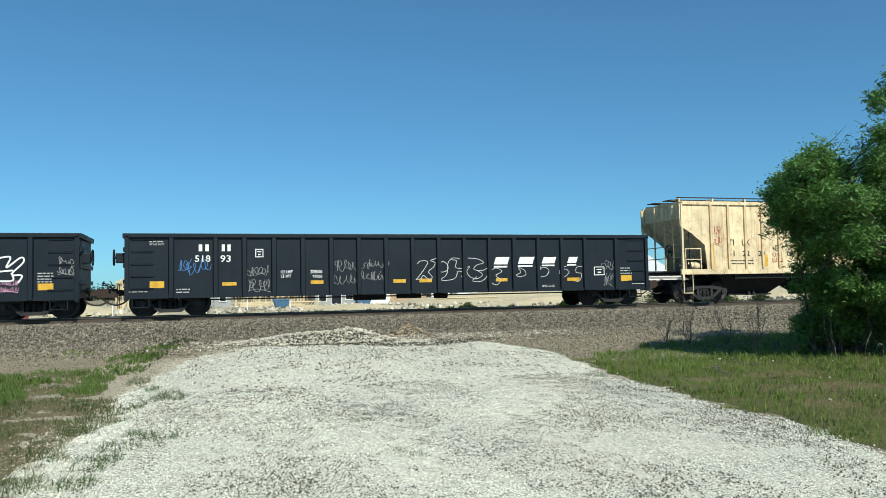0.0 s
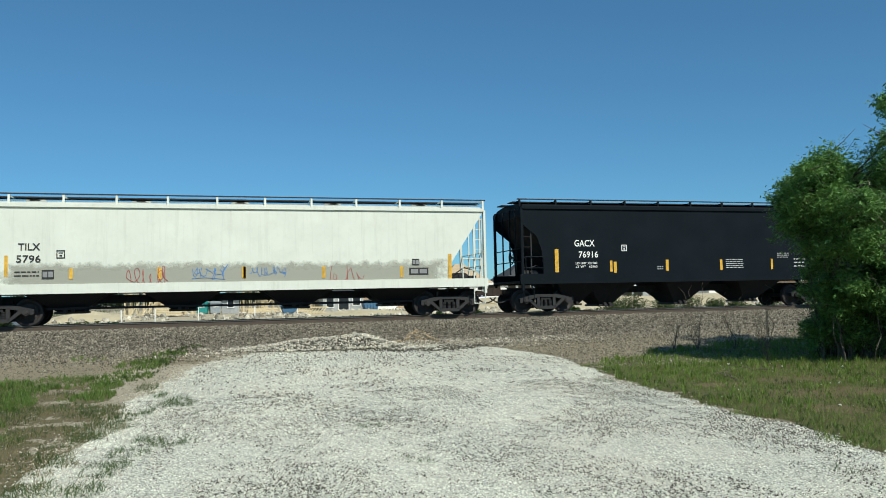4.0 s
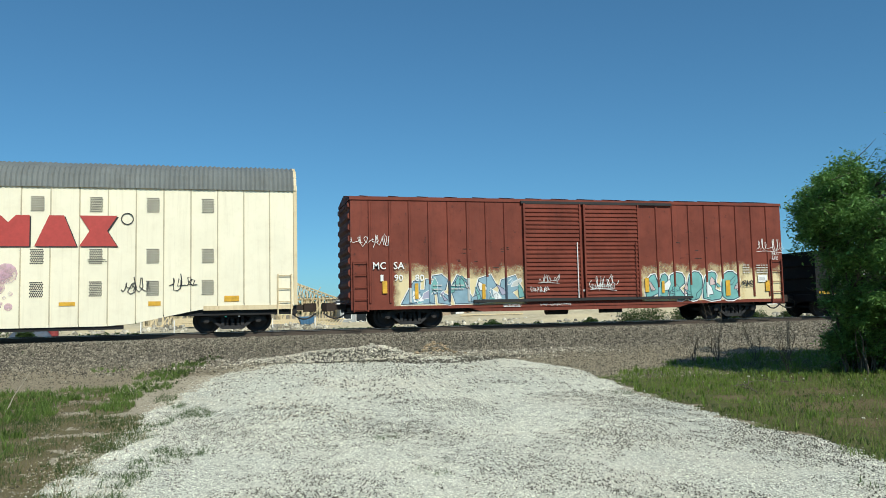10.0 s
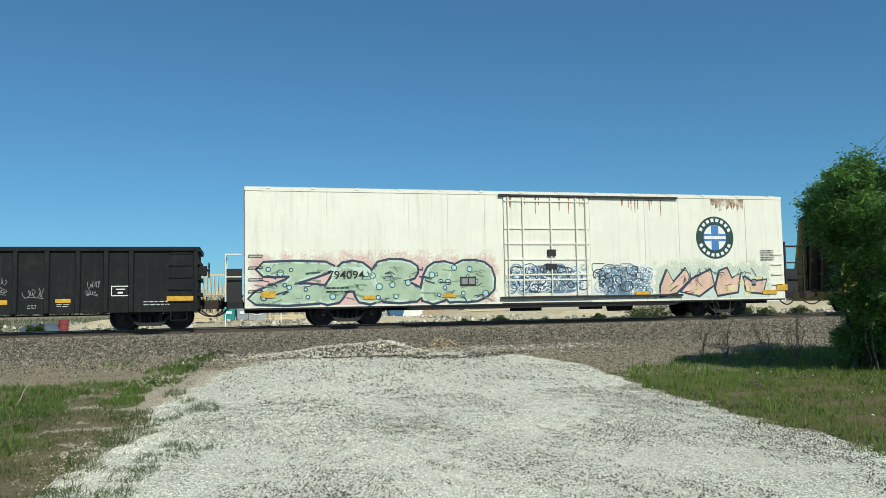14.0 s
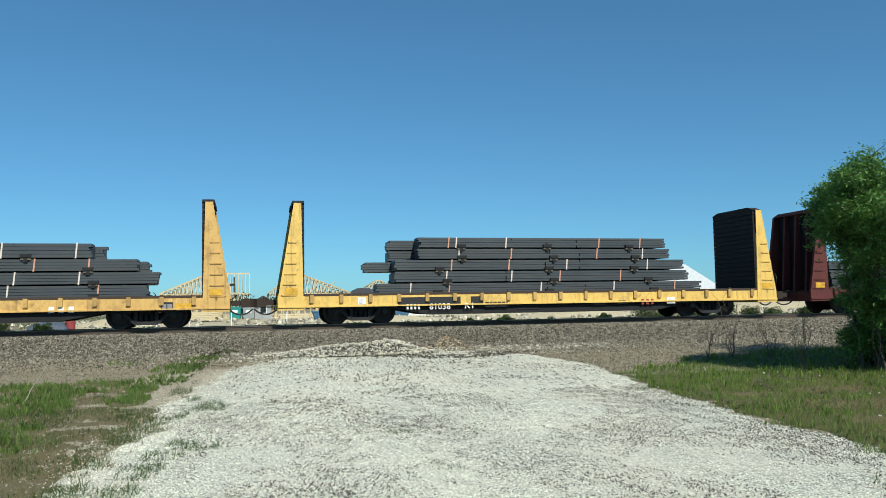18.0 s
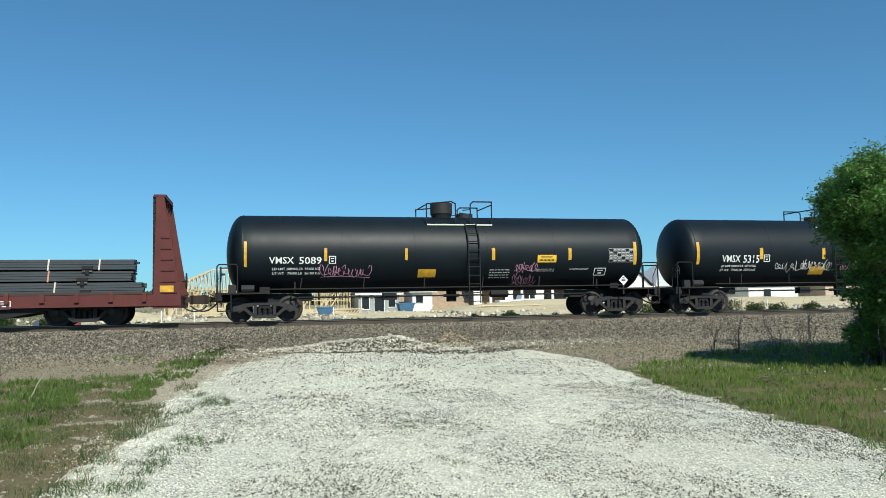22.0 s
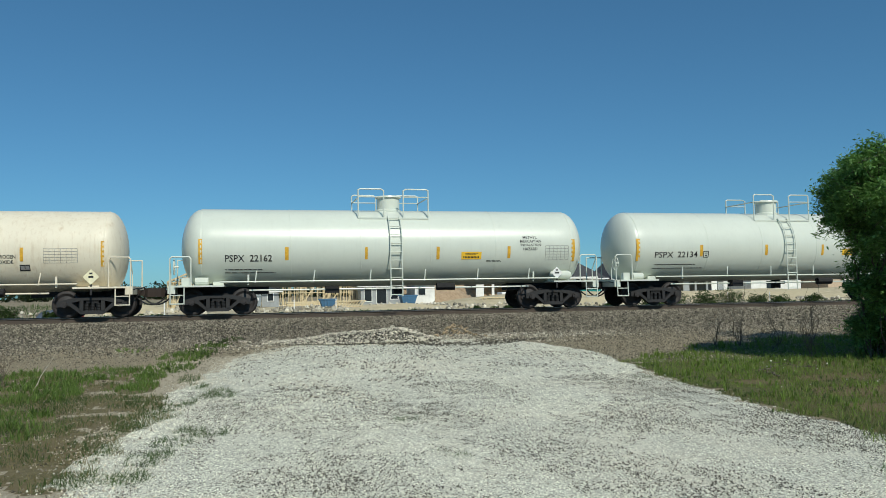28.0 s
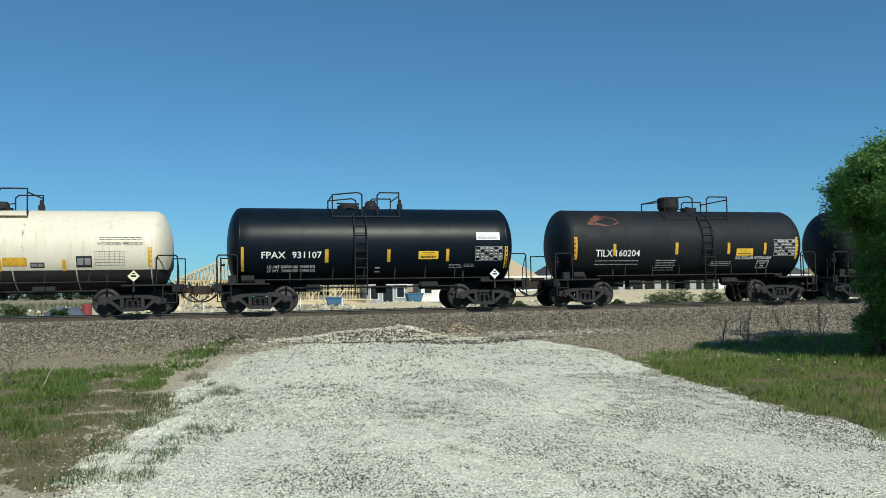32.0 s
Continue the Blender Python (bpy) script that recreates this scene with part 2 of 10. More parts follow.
def scatter_mesh(name, protos, xyz, size, spin, material, tilt=0.6, squash=None, seed=3):
    """Many small copies of a few prototypes (verts, faces), joined into one mesh."""
    rng = np.random.default_rng(seed)
    n = len(xyz)
    pick = rng.integers(0, len(protos), n)
    vs, fs, loops, base = [], [], [], 0
    for k, (pv, pf) in enumerate(protos):
        idx = np.where(pick == k)[0]
        if not len(idx):
            continue
        pv = np.array(pv, float)
        a, t, tz = spin[idx], (rng.random(len(idx)) - 0.5) * 2 * tilt, rng.random(len(idx)) * math.tau
        ca, sa = np.cos(a), np.sin(a)
        p = np.repeat(pv[None], len(idx), 0) * size[idx][:, None, None]
        if squash is not None:
            p = p * squash[idx][:, None, :]
        x, y, z = p[..., 0], p[..., 1], p[..., 2]
        x, y = x * ca[:, None] - y * sa[:, None], x * sa[:, None] + y * ca[:, None]
        ct, st = np.cos(t)[:, None], np.sin(t)[:, None]
        x, z = x * ct - z * st, x * st + z * ct
        c2, s2 = np.cos(tz)[:, None], np.sin(tz)[:, None]
        x, y = x * c2 - y * s2, x * s2 + y * c2
        q = np.stack([x, y, z], -1) + xyz[idx][:, None, :]
        pf = np.array(pf)
        f = pf[None] + (np.arange(len(idx)) * len(pv))[:, None, None] + base
        vs.append(q.reshape(-1, 3))
        fs.append(f.reshape(-1, pf.shape[1]))
        base += len(idx) * len(pv)
    v = np.concatenate(vs)
    width = fs[0].shape[1]
    f = np.concatenate(fs)
    me = bpy.data.meshes.new(name)
    me.vertices.add(len(v))
    me.vertices.foreach_set("co", v.ravel().astype(np.float32))
    me.loops.add(f.size)
    me.loops.foreach_set("vertex_index", f.ravel().astype(np.int32))
    me.polygons.add(len(f))
    me.polygons.foreach_set("loop_start", (np.arange(len(f)) * width).astype(np.int32))
    me.update(calc_edges=True)
    me.materials.append(material)
    return me


def stone_proto(seed, jag=0.25):
    """A rough eight-sided lump, triangles only."""
    rng = np.random.default_rng(seed)
    v = [(0, 0, 0.55)] + [(math.cos(a) * 0.6, math.sin(a) * 0.6, 0.18) for a in (0, 1.6, 3.1, 4.7)] + [(math.cos(a) * 0.55, math.sin(a) * 0.55, -0.3) for a in (0.8, 2.4, 3.9, 5.5)]
    v = np.array(v) * (1 + (rng.random((9, 3)) - 0.5) * 2 * jag)
    f = [(0, 1, 2), (0, 2, 3), (0, 3, 4), (0, 4, 1)]
    for i in range(4):
        f += [(1 + i, 5 + i, 1 + (i + 1) % 4), (5 + i, 5 + (i + 1) % 4, 1 + (i + 1) % 4)]
    return v, f


STONES = [stone_proto(s) for s in range(6)]


def chip_proto(seed):
    """A sharp little chip of six triangles."""
    rng = np.random.default_rng(seed)
    v = np.array([(0, 0, .42), (.62, 0, 0), (-.3, .55, 0), (-.34, -.52, 0), (0, 0, -.4)]) * (1 + (rng.random((5, 3)) - .5) * .7) + (rng.random((5, 3)) - .5) * .22
    return v, [(0, 1, 2), (0, 2, 3), (0, 3, 1), (4, 2, 1), (4, 3, 2), (4, 1, 3)]


CHIPS = [chip_proto(s) for s in range(8)]


def smoothstep(a, b, x):
    t = np.clip((np.asarray(x, float) - a) / (b - a), 0, 1)
    return t * t * (3 - 2 * t)

# ---- ground ----
soil = rough_stuff("dry soil", (0.17, 0.138, 0.086), (0.395, 0.332, 0.222), 22, third=(0.31, 0.257, 0.17), relief=0.9)
sand = rough_stuff("pale building-site sand", (0.38, 0.315, 0.195), (0.64, 0.555, 0.38), 1.4, third=(0.53, 0.45, 0.29), relief=0.4, distance=0.1)
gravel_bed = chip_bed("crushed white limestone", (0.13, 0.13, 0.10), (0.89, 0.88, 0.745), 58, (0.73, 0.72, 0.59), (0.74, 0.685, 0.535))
limestone = rough_stuff("white limestone chips", (0.71, 0.708, 0.59), (0.89, 0.882, 0.76), 9, island=0.58)
soil_pebble = rough_stuff("dusty pebbles", (0.12, 0.105, 0.073), (0.48, 0.425, 0.315), 9, island=0.9)
heap_stone = rough_stuff("broken limestone", (0.40, 0.36, 0.27), (0.84, 0.785, 0.64), 7, island=0.9)
heap_gap_shade = rough_stuff("stony soil darkened as gap shade", (0.035, 0.031, 0.024), (0.12, 0.105, 0.08), 20, relief=0.9)
tan_chip = rough_stuff("cream limestone chips", (0.52, 0.465, 0.345), (0.76, 0.70, 0.555), 9, island=0.75)
margin_dust = rough_stuff("cream dust and fines", (0.30, 0.25, 0.165), (0.60, 0.535, 0.405), 26, third=(0.44, 0.375, 0.265), relief=0.9)
olive_turf = rough_stuff("brown trodden growth", (0.085, 0.078, 0.034), (0.245, 0.205, 0.108), 16, third=(0.20, 0.160, 0.086), relief=0.9)
grass_deep = leafy("deep green grass", (0.055, 0.108, 0.021), (0.19, 0.282, 0.066))
rubble_stone = rough_stuff("limestone rubble", (0.27, 0.24, 0.178), (0.66, 0.61, 0.49), 7, island=0.95)
brown_stone = rough_stuff("brown sandstone lumps", (0.30, 0.21, 0.115), (0.62, 0.49, 0.32), 7, island=0.75)
dark_stone = rough_stuff("dark grey stones", (0.055, 0.050, 0.038), (0.16, 0.145, 0.112), 7, island=0.65)
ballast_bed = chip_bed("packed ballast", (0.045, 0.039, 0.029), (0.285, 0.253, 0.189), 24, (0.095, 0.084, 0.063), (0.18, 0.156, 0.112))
ballast_stone = rough_stuff("grey brown ballast stone", (0.088, 0.078, 0.059), (0.385, 0.343, 0.262), 6, island=1.1)
turf = rough_stuff("trodden turf", (0.052, 0.060, 0.017), (0.165, 0.160, 0.060), 14, third=(0.105, 0.098, 0.036), relief=0.6)
grass_green = leafy("fresh grass", (0.072, 0.132, 0.020), (0.250, 0.350, 0.072))
grass_dry = leafy("dry grass", (0.12, 0.10, 0.045), (0.30, 0.26, 0.13))
weed_green = leafy("weeds", (0.030, 0.060, 0.017), (0.105, 0.160, 0.046))
leaf_green = leafy("tree leaves", (0.032, 0.100, 0.024), (0.195, 0.375, 0.098), thin=0.28)
far_green = leafy("distant foliage", (0.022, 0.042, 0.018), (0.055, 0.08, 0.035))
bark = rough_stuff("grey brown bark", (0.05, 0.04, 0.03), (0.17, 0.145, 0.115), 18, stretch=(1, 1, .25))
pale_wood = rough_stuff("bleached stalk", (0.34, 0.30, 0.23), (0.58, 0.52, 0.42), 20)
dead_wood = rough_stuff("weathered twigs", (0.07, 0.055, 0.04), (0.24, 0.20, 0.15), 20)


def ground_z(x, y):
    """The lie of the land: a level yard, a low rise, and the building site behind the track."""
    x, y = np.asarray(x, float), np.asarray(y, float)
    z = GROUND + 0.20 * smoothstep(13, 24, y) + 0.16 * smoothstep(60, 110, y)
    wob = 0.03 * np.sin(x * 0.9 + 1.3) * np.cos(y * 0.7) + 0.018 * np.sin(x * 2.3 + y * 1.7)
    return z + wob * smoothstep(24, 32, y) * (1 - smoothstep(150, 300, y))


def bed_z(x, y):
    """Top of the ballast over its two toes."""
    x, y = np.asarray(x, float), np.asarray(y, float)
    near, far = smoothstep(23.4, 28.2, y), 1 - smoothstep(31.9, 35.4, y)
    return -0.82 + 0.61 * near * far + 0.02 * np.sin(x * 1.1) * np.sin(y * 2.1 + x * .3) * (1 - smoothstep(27.5, 28.5, y))


def sheet(name, xs, ys, height, material, keep=None):
    gx, gy = np.meshgrid(xs, ys)
    gz = height(gx, gy)
    n, m = len(xs), len(ys)
    b = Build()
    b.v = [tuple(p) for p in np.stack([gx, gy, gz], -1).reshape(-1, 3)]
    for j in range(m - 1):
        for i in range(n - 1):
            if keep is None or keep((xs[i] + xs[i + 1]) / 2, (ys[j] + ys[j + 1]) / 2):
                a = j * n + i
                b.f.append((a, a + 1, a + 1 + n, a + n))
    return part(name, b, material, smooth=True, clean=False)


near_xs = np.concatenate([[-3500, -900, -300, -120, -60], np.arange(-40, 60, 1.0), [60, 75, 100, 150, 300, 900, 3500]])
near_ys = np.concatenate([[-600, -150, -40, -15], np.arange(-6, 40, 1.0), np.arange(40, 130, 6.0), [140, 170, 220, 320, 500, 900, 1800, 4200]])
tagged(sheet("ground", near_xs, near_ys, ground_z, soil), "dry brown soil with sparse growth reaching the horizon", "ground", kind="structure")
tagged(sheet("building_site", np.arange(-16, 150, 4.0), np.arange(39, 150, 3.0), lambda x, y: ground_z(x, y) + .03 + .05 * np.sin(x * .4) * np.sin(y * .33), sand), "pale sandy ground of a building site", "ground", kind="structure")


def drive_left(y):
    return np.interp(y, [-20, 6, 7.8, 9, 11.2, 14.2, 18, 21, 22.6], [-3.0, -1.7, -1.6, -1.55, -1.5, -1.2, -.6, .4, 1.6])


def drive_right(y):
    return np.interp(y, [-20, 5.9, 7.5, 9.3, 12.5, 15.7, 18, 21, 22.6], [5.2, 6.0, 6.4, 6.5, 7.0, 7.6, 7.9, 7.4, 6.6])


def in_drive(x, y, slack=0.0):
    n = noise.noise((x * .8, y * .5, 3.1)) * .55 + noise.noise((x * 3.1, y * 2.1, 7.7)) * .32
    return drive_left(y) - slack + n < x < drive_right(y) + slack + n * .4 and y < 22.2 + n


def in_margin(x, y):
    n = noise.noise((x * 1.1, y * .6, 3.7)) * .5 + noise.noise((x * 3.3, y * 2.2, 1.7)) * .3
    return y < 19.5 and drive_left(y) - 1.35 + n * 1.5 < x < drive_left(y) + .9


tagged(sheet("driveway_margin", np.arange(-4.2, 2.4, .12), np.arange(5, 20, .12), lambda x, y: ground_z(x, y) + .004, margin_dust, in_margin), "cream dusty margin between driveway and grass", "ground", kind="structure")
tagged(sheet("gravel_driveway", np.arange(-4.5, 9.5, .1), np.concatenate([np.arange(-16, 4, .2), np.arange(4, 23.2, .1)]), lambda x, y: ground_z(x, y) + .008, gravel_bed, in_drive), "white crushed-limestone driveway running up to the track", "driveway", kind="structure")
rng = np.random.default_rng(5)


def spots(n, x0, x1, y0, y1, keep, power=1.0):
    """Random places in a box; power over 1 crowds them towards y0."""
    x = rng.uniform(x0, x1, n)
    y = y0 + (y1 - y0) * rng.random(n) ** power
    near = (y < 3) | (y > 35) | ((x > -.38 * y - .6) & (x < 1.14 * y + .6))   # the yard narrows towards its gate
    x, y = x[near], y[near]
    k = np.array([keep(a, b) for a, b in zip(x, y)])
    return np.stack([x[k], y[k]], 1)


def stuff(name, protos, at, height, lo, hi, material, label, category, tilt=.6, squash=None, seed=3, lift=0.0, parent=None):
    n = len(at)
    r = np.random.default_rng(seed)
    size = lo + (hi - lo) * r.random(n) ** 2
    if isinstance(squash, tuple):
        squash = np.tile(squash, (n, 1))
    xyz = np.column_stack([at, height(at[:, 0], at[:, 1]) + lift * size])
    me = scatter_mesh(name, protos, xyz, size, r.random(n) * 6.28, material, tilt, squash, seed)
    ob = part(name, me, material)
    return tagged(ob, label, category, kind="stuff")


def drift(x, y):
    """Loose chips lie thick, thinner in the wheel tracks."""
    return in_drive(x, y) and rng.random() < .78 + .7 * noise.noise((x * .55, y * .3, 4.4)) + .25 * noise.noise((x * 2.1, y * 2.1, 1.4))


stuff("limestone_gravel", CHIPS, spots(165000, -2.6, 7.2, 4.2, 9.6, drift, 1.15), ground_z, .009, .020, limestone, "loose white limestone chips on the driveway", "gravel", lift=.55)
stuff("limestone_gravel", CHIPS, spots(72000, -2.2, 7.4, 9.4, 15, drift, 1.2), ground_z, .012, .027, limestone, "loose white limestone chips on the driveway", "gravel", seed=4, lift=.5)
stuff("limestone_gravel", CHIPS, spots(46000, -1.6, 8.2, 14.6, 22.5, drift), ground_z, .013, .029, limestone, "loose white limestone chips on the driveway", "gravel", seed=5, lift=.45)


def edge_chips(x, y):
    out = max(drive_left(y) - x, x - drive_right(y))
    reach = .22 if x < 3 else .16
    return -.3 < out < reach * 1.8 and rng.random() < math.exp(-max(0, out) / (reach * .38)) and noise.noise((x * 1.1, y * .8, 6)) > -.3 + .4 * max(0, out)


def left_margin(x, y):
    """The driveway's ragged left edge, where chips, dust and soil mix."""
    out = drive_left(y) - x
    return -1.1 < out < 1.0 and rng.random() < math.exp(-(out / (.3 if out > 0 else .6)) ** 2) * (.5 + noise.noise((x * 1.3, y * .7, 12)))


def upper_end(x, y):
    """The stony end of the driveway below the track bed."""
    return noise.noise((x * .45, y * .8, 2)) > -.15 - .1 * (y - 21.5) and rng.random() < (1.25 - .11 * abs(x - 4.5)) * min(1, max(.01, (y - 20.3) / 2.6))


def stone_drift(*ovals):
    f = blot(*ovals)
    return lambda x, y: f(x, y) and noise.noise((x * 2.6, y * 1.6, 4)) > -.15


def blot(*ovals):
    def f(x, y):
        n = .35 * noise.noise((x * 1.6, y * 1.6, 8))
        return any(((x - a) / c) ** 2 + ((y - b_) / d) ** 2 < 1 + n * 2 for a, b_, c, d in ovals)
    return f


stuff("strewn_gravel", CHIPS, spots(150000, -4.0, 9.5, 5, 23.5, edge_chips, 1.2), ground_z, .010, .026, limestone, "white chips strewn along the driveway's edges", "gravel", seed=6, lift=.4)
stuff("cream_gravel", CHIPS, spots(90000, -3.6, 2.4, 6, 22.5, left_margin, 1.1), ground_z, .010, .026, tan_chip, "cream chips and dust along the driveway's edge", "gravel", seed=36, lift=.5)
stuff("cream_gravel", CHIPS, spots(26000, -1, 8, 13.5, 22.4, lambda x, y: in_drive(x, y) and rng.random() < .06 + .05 * (y - 14.5) + .4 * noise.noise((x * .6, y * .5, 15))), ground_z, .012, .028, tan_chip, "cream chips among the white gravel", "gravel", seed=40, lift=.6)
stuff("soil_pebbles", CHIPS, spots(30000, -8, 1.0, 6.5, 24, lambda x, y: not in_drive(x, y) and noise.noise((x * .7, y * .5, 2.6)) > -.55), ground_z, .008, .034, soil_pebble, "dusty pebbles strewn over the bare soil", "pebbles", seed=7, lift=.35)
stuff("soil_pebbles", CHIPS, spots(42000, 5, 22, 15, 24, lambda x, y: not in_drive(x, y)), ground_z, .016, .052, soil_pebble, "dusty pebbles strewn over the bare soil", "pebbles", seed=17, lift=.35)
stuff("strewn_rubble", CHIPS, spots(15000, -1.5, 11.5, 18.2, 24.4, upper_end), ground_z, .022, .065, heap_stone, "pale rubble strewn before the track bed", "rubble", seed=8, lift=.35)
stuff("strewn_ballast", CHIPS, spots(30000, -10, 28, 19.6, 24.6, lambda x, y: not in_drive(x, y, .2) and rng.random() < ((y - 19.3) / 5) ** 1.5), lambda x, y: np.maximum(ground_z(x, y), bed_z(x, y)), .03, .075, ballast_stone, "ballast stones strewn below the track bed", "ballast", seed=13, lift=.35)
stuff("soil_pebbles", CHIPS, spots(9000, -11, -.2, 17.5, 24.2, lambda x, y: noise.noise((x * .5, y * .7, 3)) > -.1 - .12 * (y - 21)), ground_z, .022, .065, soil_pebble, "dusty pebbles strewn before the track bed", "pebbles", seed=18, lift=.35)
# dark chips, many of them standing in for shaded gaps in the gravel
stuff("dark_chips", CHIPS, spots(150000, -2.0, 7.2, 4.2, 13.5, lambda x, y: in_drive(x, y) and rng.random() < .22 + .2 * min(1, max(0, (x - 1.5) / 3)) + 1.1 * noise.noise((x * .8, y * .45, 9.3)) + .9 * noise.noise((x * 4.5, y * 3, 5)), 1.3), ground_z, .007, .018, dark_stone, "small dark chips and imitated gap shade among the white gravel", "gravel", seed=16, lift=1.1)
stuff("dark_pebbles", STONES, spots(2600, -.8, 7.4, 9, 21.5, lambda x, y: in_drive(x, y) and noise.noise((x * .7, y * .5, 9)) > .08), ground_z, .012, .040, dark_stone, "dark pebbles scattered over the driveway", "pebbles", seed=9, lift=.2)
stuff("dark_pebbles", STONES, spots(420, .2, 7.2, 12, 21.5, in_drive), ground_z, .02, .06, dark_stone, "dark stones scattered over the driveway", "pebbles", tilt=.2, squash=(1.2, .9, .55), seed=10, lift=.25)
stuff("dark_stones", CHIPS, spots(3600, 2, 9, 18.8, 22.6, blot((5.6, 20.6, 1.5, .55), (4.3, 21.3, .9, .4), (7.2, 21.4, 1.0, .5))), ground_z, .03, .08, dark_stone, "dark stones lying below the rubble heap", "stones", seed=41, lift=.4)
stuff("dark_chips", CHIPS, spots(7000, -.4, 7.8, 13, 21.8, lambda x, y: in_drive(x, y) and rng.random() < .25 + .05 * (y - 14) + 1.0 * noise.noise((x * .9, y * .55, 21)) + .5 * noise.noise((x * 3.5, y * 2.4, 3))), ground_z, .014, .042, dark_stone, "dark chips scattered over the upper driveway", "gravel", seed=47, lift=.7)
DRIFT = ((.75, 13.2, .55, 1.5), (1.45, 11.9, .55, 1.3), (2.6, 14.2, .5, .6), (2.2, 16.8, .7, .9))
stuff("drifted_stones", CHIPS, spots(4500, -.4, 4, 10, 18, stone_drift(*DRIFT)), ground_z, .014, .036, tan_chip, "coarse tan stones lying in drifts on the driveway", "gravel", seed=37, lift=.45)
stuff("drifted_stones", CHIPS, spots(4200, -.4, 4, 10, 18, stone_drift(*DRIFT)), ground_z, .014, .042, dark_stone, "dark stones lying in drifts on the driveway", "gravel", seed=38, lift=.45)

# ---- the rubble heap at the driveway's end ----
heap = thing("rubble_heap", pose(3.1, 22.7, 0), "heap of broken pale limestone at the driveway's end", "rubble heap")


def heap_z(x, y):
    a = .27 * np.exp(-((x + .3) / 1.6) ** 2) + .22 * np.exp(-((x - 1.1) / .7) ** 2)
    return a * np.exp(-((y - .1) / .95) ** 2)


gx, gy = np.meshgrid(np.linspace(-3.2, 3.0, 40), np.linspace(-1.9, 1.9, 24))
b = Build()
b.v = [tuple(p) for p in np.stack([gx, gy, heap_z(gx, gy) * .9 - .72], -1).reshape(-1, 3)]
b.f = [(j * 40 + i, j * 40 + i + 1, j * 40 + 41 + i, j * 40 + 40 + i) for j in range(23) for i in range(39) if abs(heap_z(gx[j, i], gy[j, i])) > .03]
# the core's dark colour stands in for shade between the heap's stones
part("heap_core", b, heap_gap_shade, heap, smooth=True, clean=False)
stone_meshes = []
for k in range(6):
    v, f = chip_proto(40 + k)
    me = Build().put(v, f).mesh("rubble_stone")
    me.materials.append(heap_stone)
    stone_meshes.append(me)
r = random.Random(12)
for k in range(290):
    x, y = r.gauss(-.1, 1.3), r.uniform(-1.5, .9)
    o = new("rubble_stone", r.choice(stone_meshes))
    s = r.uniform(.035, .10) * (1.5 if r.random() < .08 or abs(x - 1.1) < .45 and r.random() < .4 else 1)
    o.parent, o.location = heap, (x, y, -.70 + float(heap_z(x, y)) + s * .15)
    o.rotation_euler, o.scale = (r.uniform(-.5, .5), r.uniform(-.5, .5), r.uniform(0, 6)), (s, s * r.uniform(.7, 1), s * r.uniform(.6, .9))
o = new("rubble_stone", stone_meshes[2])
o.parent, o.location, o.scale, o.rotation_euler = heap, (1.15, -.1, -.42), (.36, .28, .22), (.2, .1, .4)
at = spots(4300, -3.0, 3.0, -1.8, 1.4, lambda x, y: heap_z(x, y) > .03)
me = scatter_mesh("fine_rubble", CHIPS, np.column_stack([at, heap_z(at[:, 0], at[:, 1]) - .70]), rng.uniform(.022, .065, len(at)), rng.random(len(at)) * 6, heap_stone)
tagged(part("fine_rubble", me, heap_stone, heap), kind="stuff")
heap2 = thing("sandstone_pile", pose(5.85, 22.9, -.64), "small pile of rust-coloured sandstone lumps", "stone pile")
for k in range(52):
    x, y = r.gauss(0, .34), r.gauss(0, .26)
    o = new("sandstone_lump", stone_meshes[k % 6].copy())
    o.data.materials.clear()
    o.data.materials.append(brown_stone)
    s = r.uniform(.05, .15)
    o.parent, o.location, o.scale, o.rotation_euler = heap2, (x, y, .34 * math.exp(-(x * x + y * y) * 6.5) + s * .1), (s, s * .8, s * .65), (r.uniform(-.6, .6), r.uniform(-.6, .6), r.uniform(0, 6))

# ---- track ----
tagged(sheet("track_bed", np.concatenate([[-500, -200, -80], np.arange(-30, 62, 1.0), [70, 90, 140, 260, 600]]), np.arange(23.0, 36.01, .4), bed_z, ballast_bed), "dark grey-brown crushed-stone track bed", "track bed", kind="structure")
stuff("ballast_stones", CHIPS, spots(112000, -11, 34, 22.6, 29.15, lambda x, y: y > 25.2 or rng.random() < (y - 21.6) / 3.6), bed_z, .034, .080, ballast_stone, "loose grey-brown ballast stones", "ballast", seed=14, lift=.35)
stuff("ballast_stones", CHIPS, spots(9000, -14, 40, 29.4, 34.5, lambda x, y: True), bed_z, .045, .105, ballast_stone, "loose grey-brown ballast stones", "ballast", seed=15, lift=.35)
rail_rust = paint("rail rust", (0.072, 0.054, 0.040), 0.65, dirt=(0.07, 0.05, 0.035), dirty=0.4)
rail_top = plain("polished rail head", (0.35, 0.34, 0.33), 0.3, 0.9)
track = thing("railway_track", pose(0, YT, 0), "single railway track on timber ties", "railway track")
for sy in (-1, 1):
    y = sy * .755
    p = [(-.07, -.17), (.07, -.17), (.07, -.155), (.012, -.13), (.012, -.045), (.036, -.03), (.036, -.006), (-.036, -.006), (-.036, -.03), (-.012, -.045), (-.012, -.13), (-.07, -.155)]
    part("rail", Build().prism([(u + y, v) for u, v in p], "x", -420, 420), rail_rust, track, "rusty steel rail")
    part("rail_head", Build().box(-420, 420, y - .03, y + .03, -.006, 0), rail_top, track)
tie_wood = rough_stuff("creosoted tie timber", (0.03, 0.025, 0.02), (0.11, 0.09, 0.075), 10, stretch=(3, .6, 3))
me = Build().box(-.115, .115, -1.32, 1.32, -.36, -.175).mesh("tie")
me.materials.append(tie_wood)
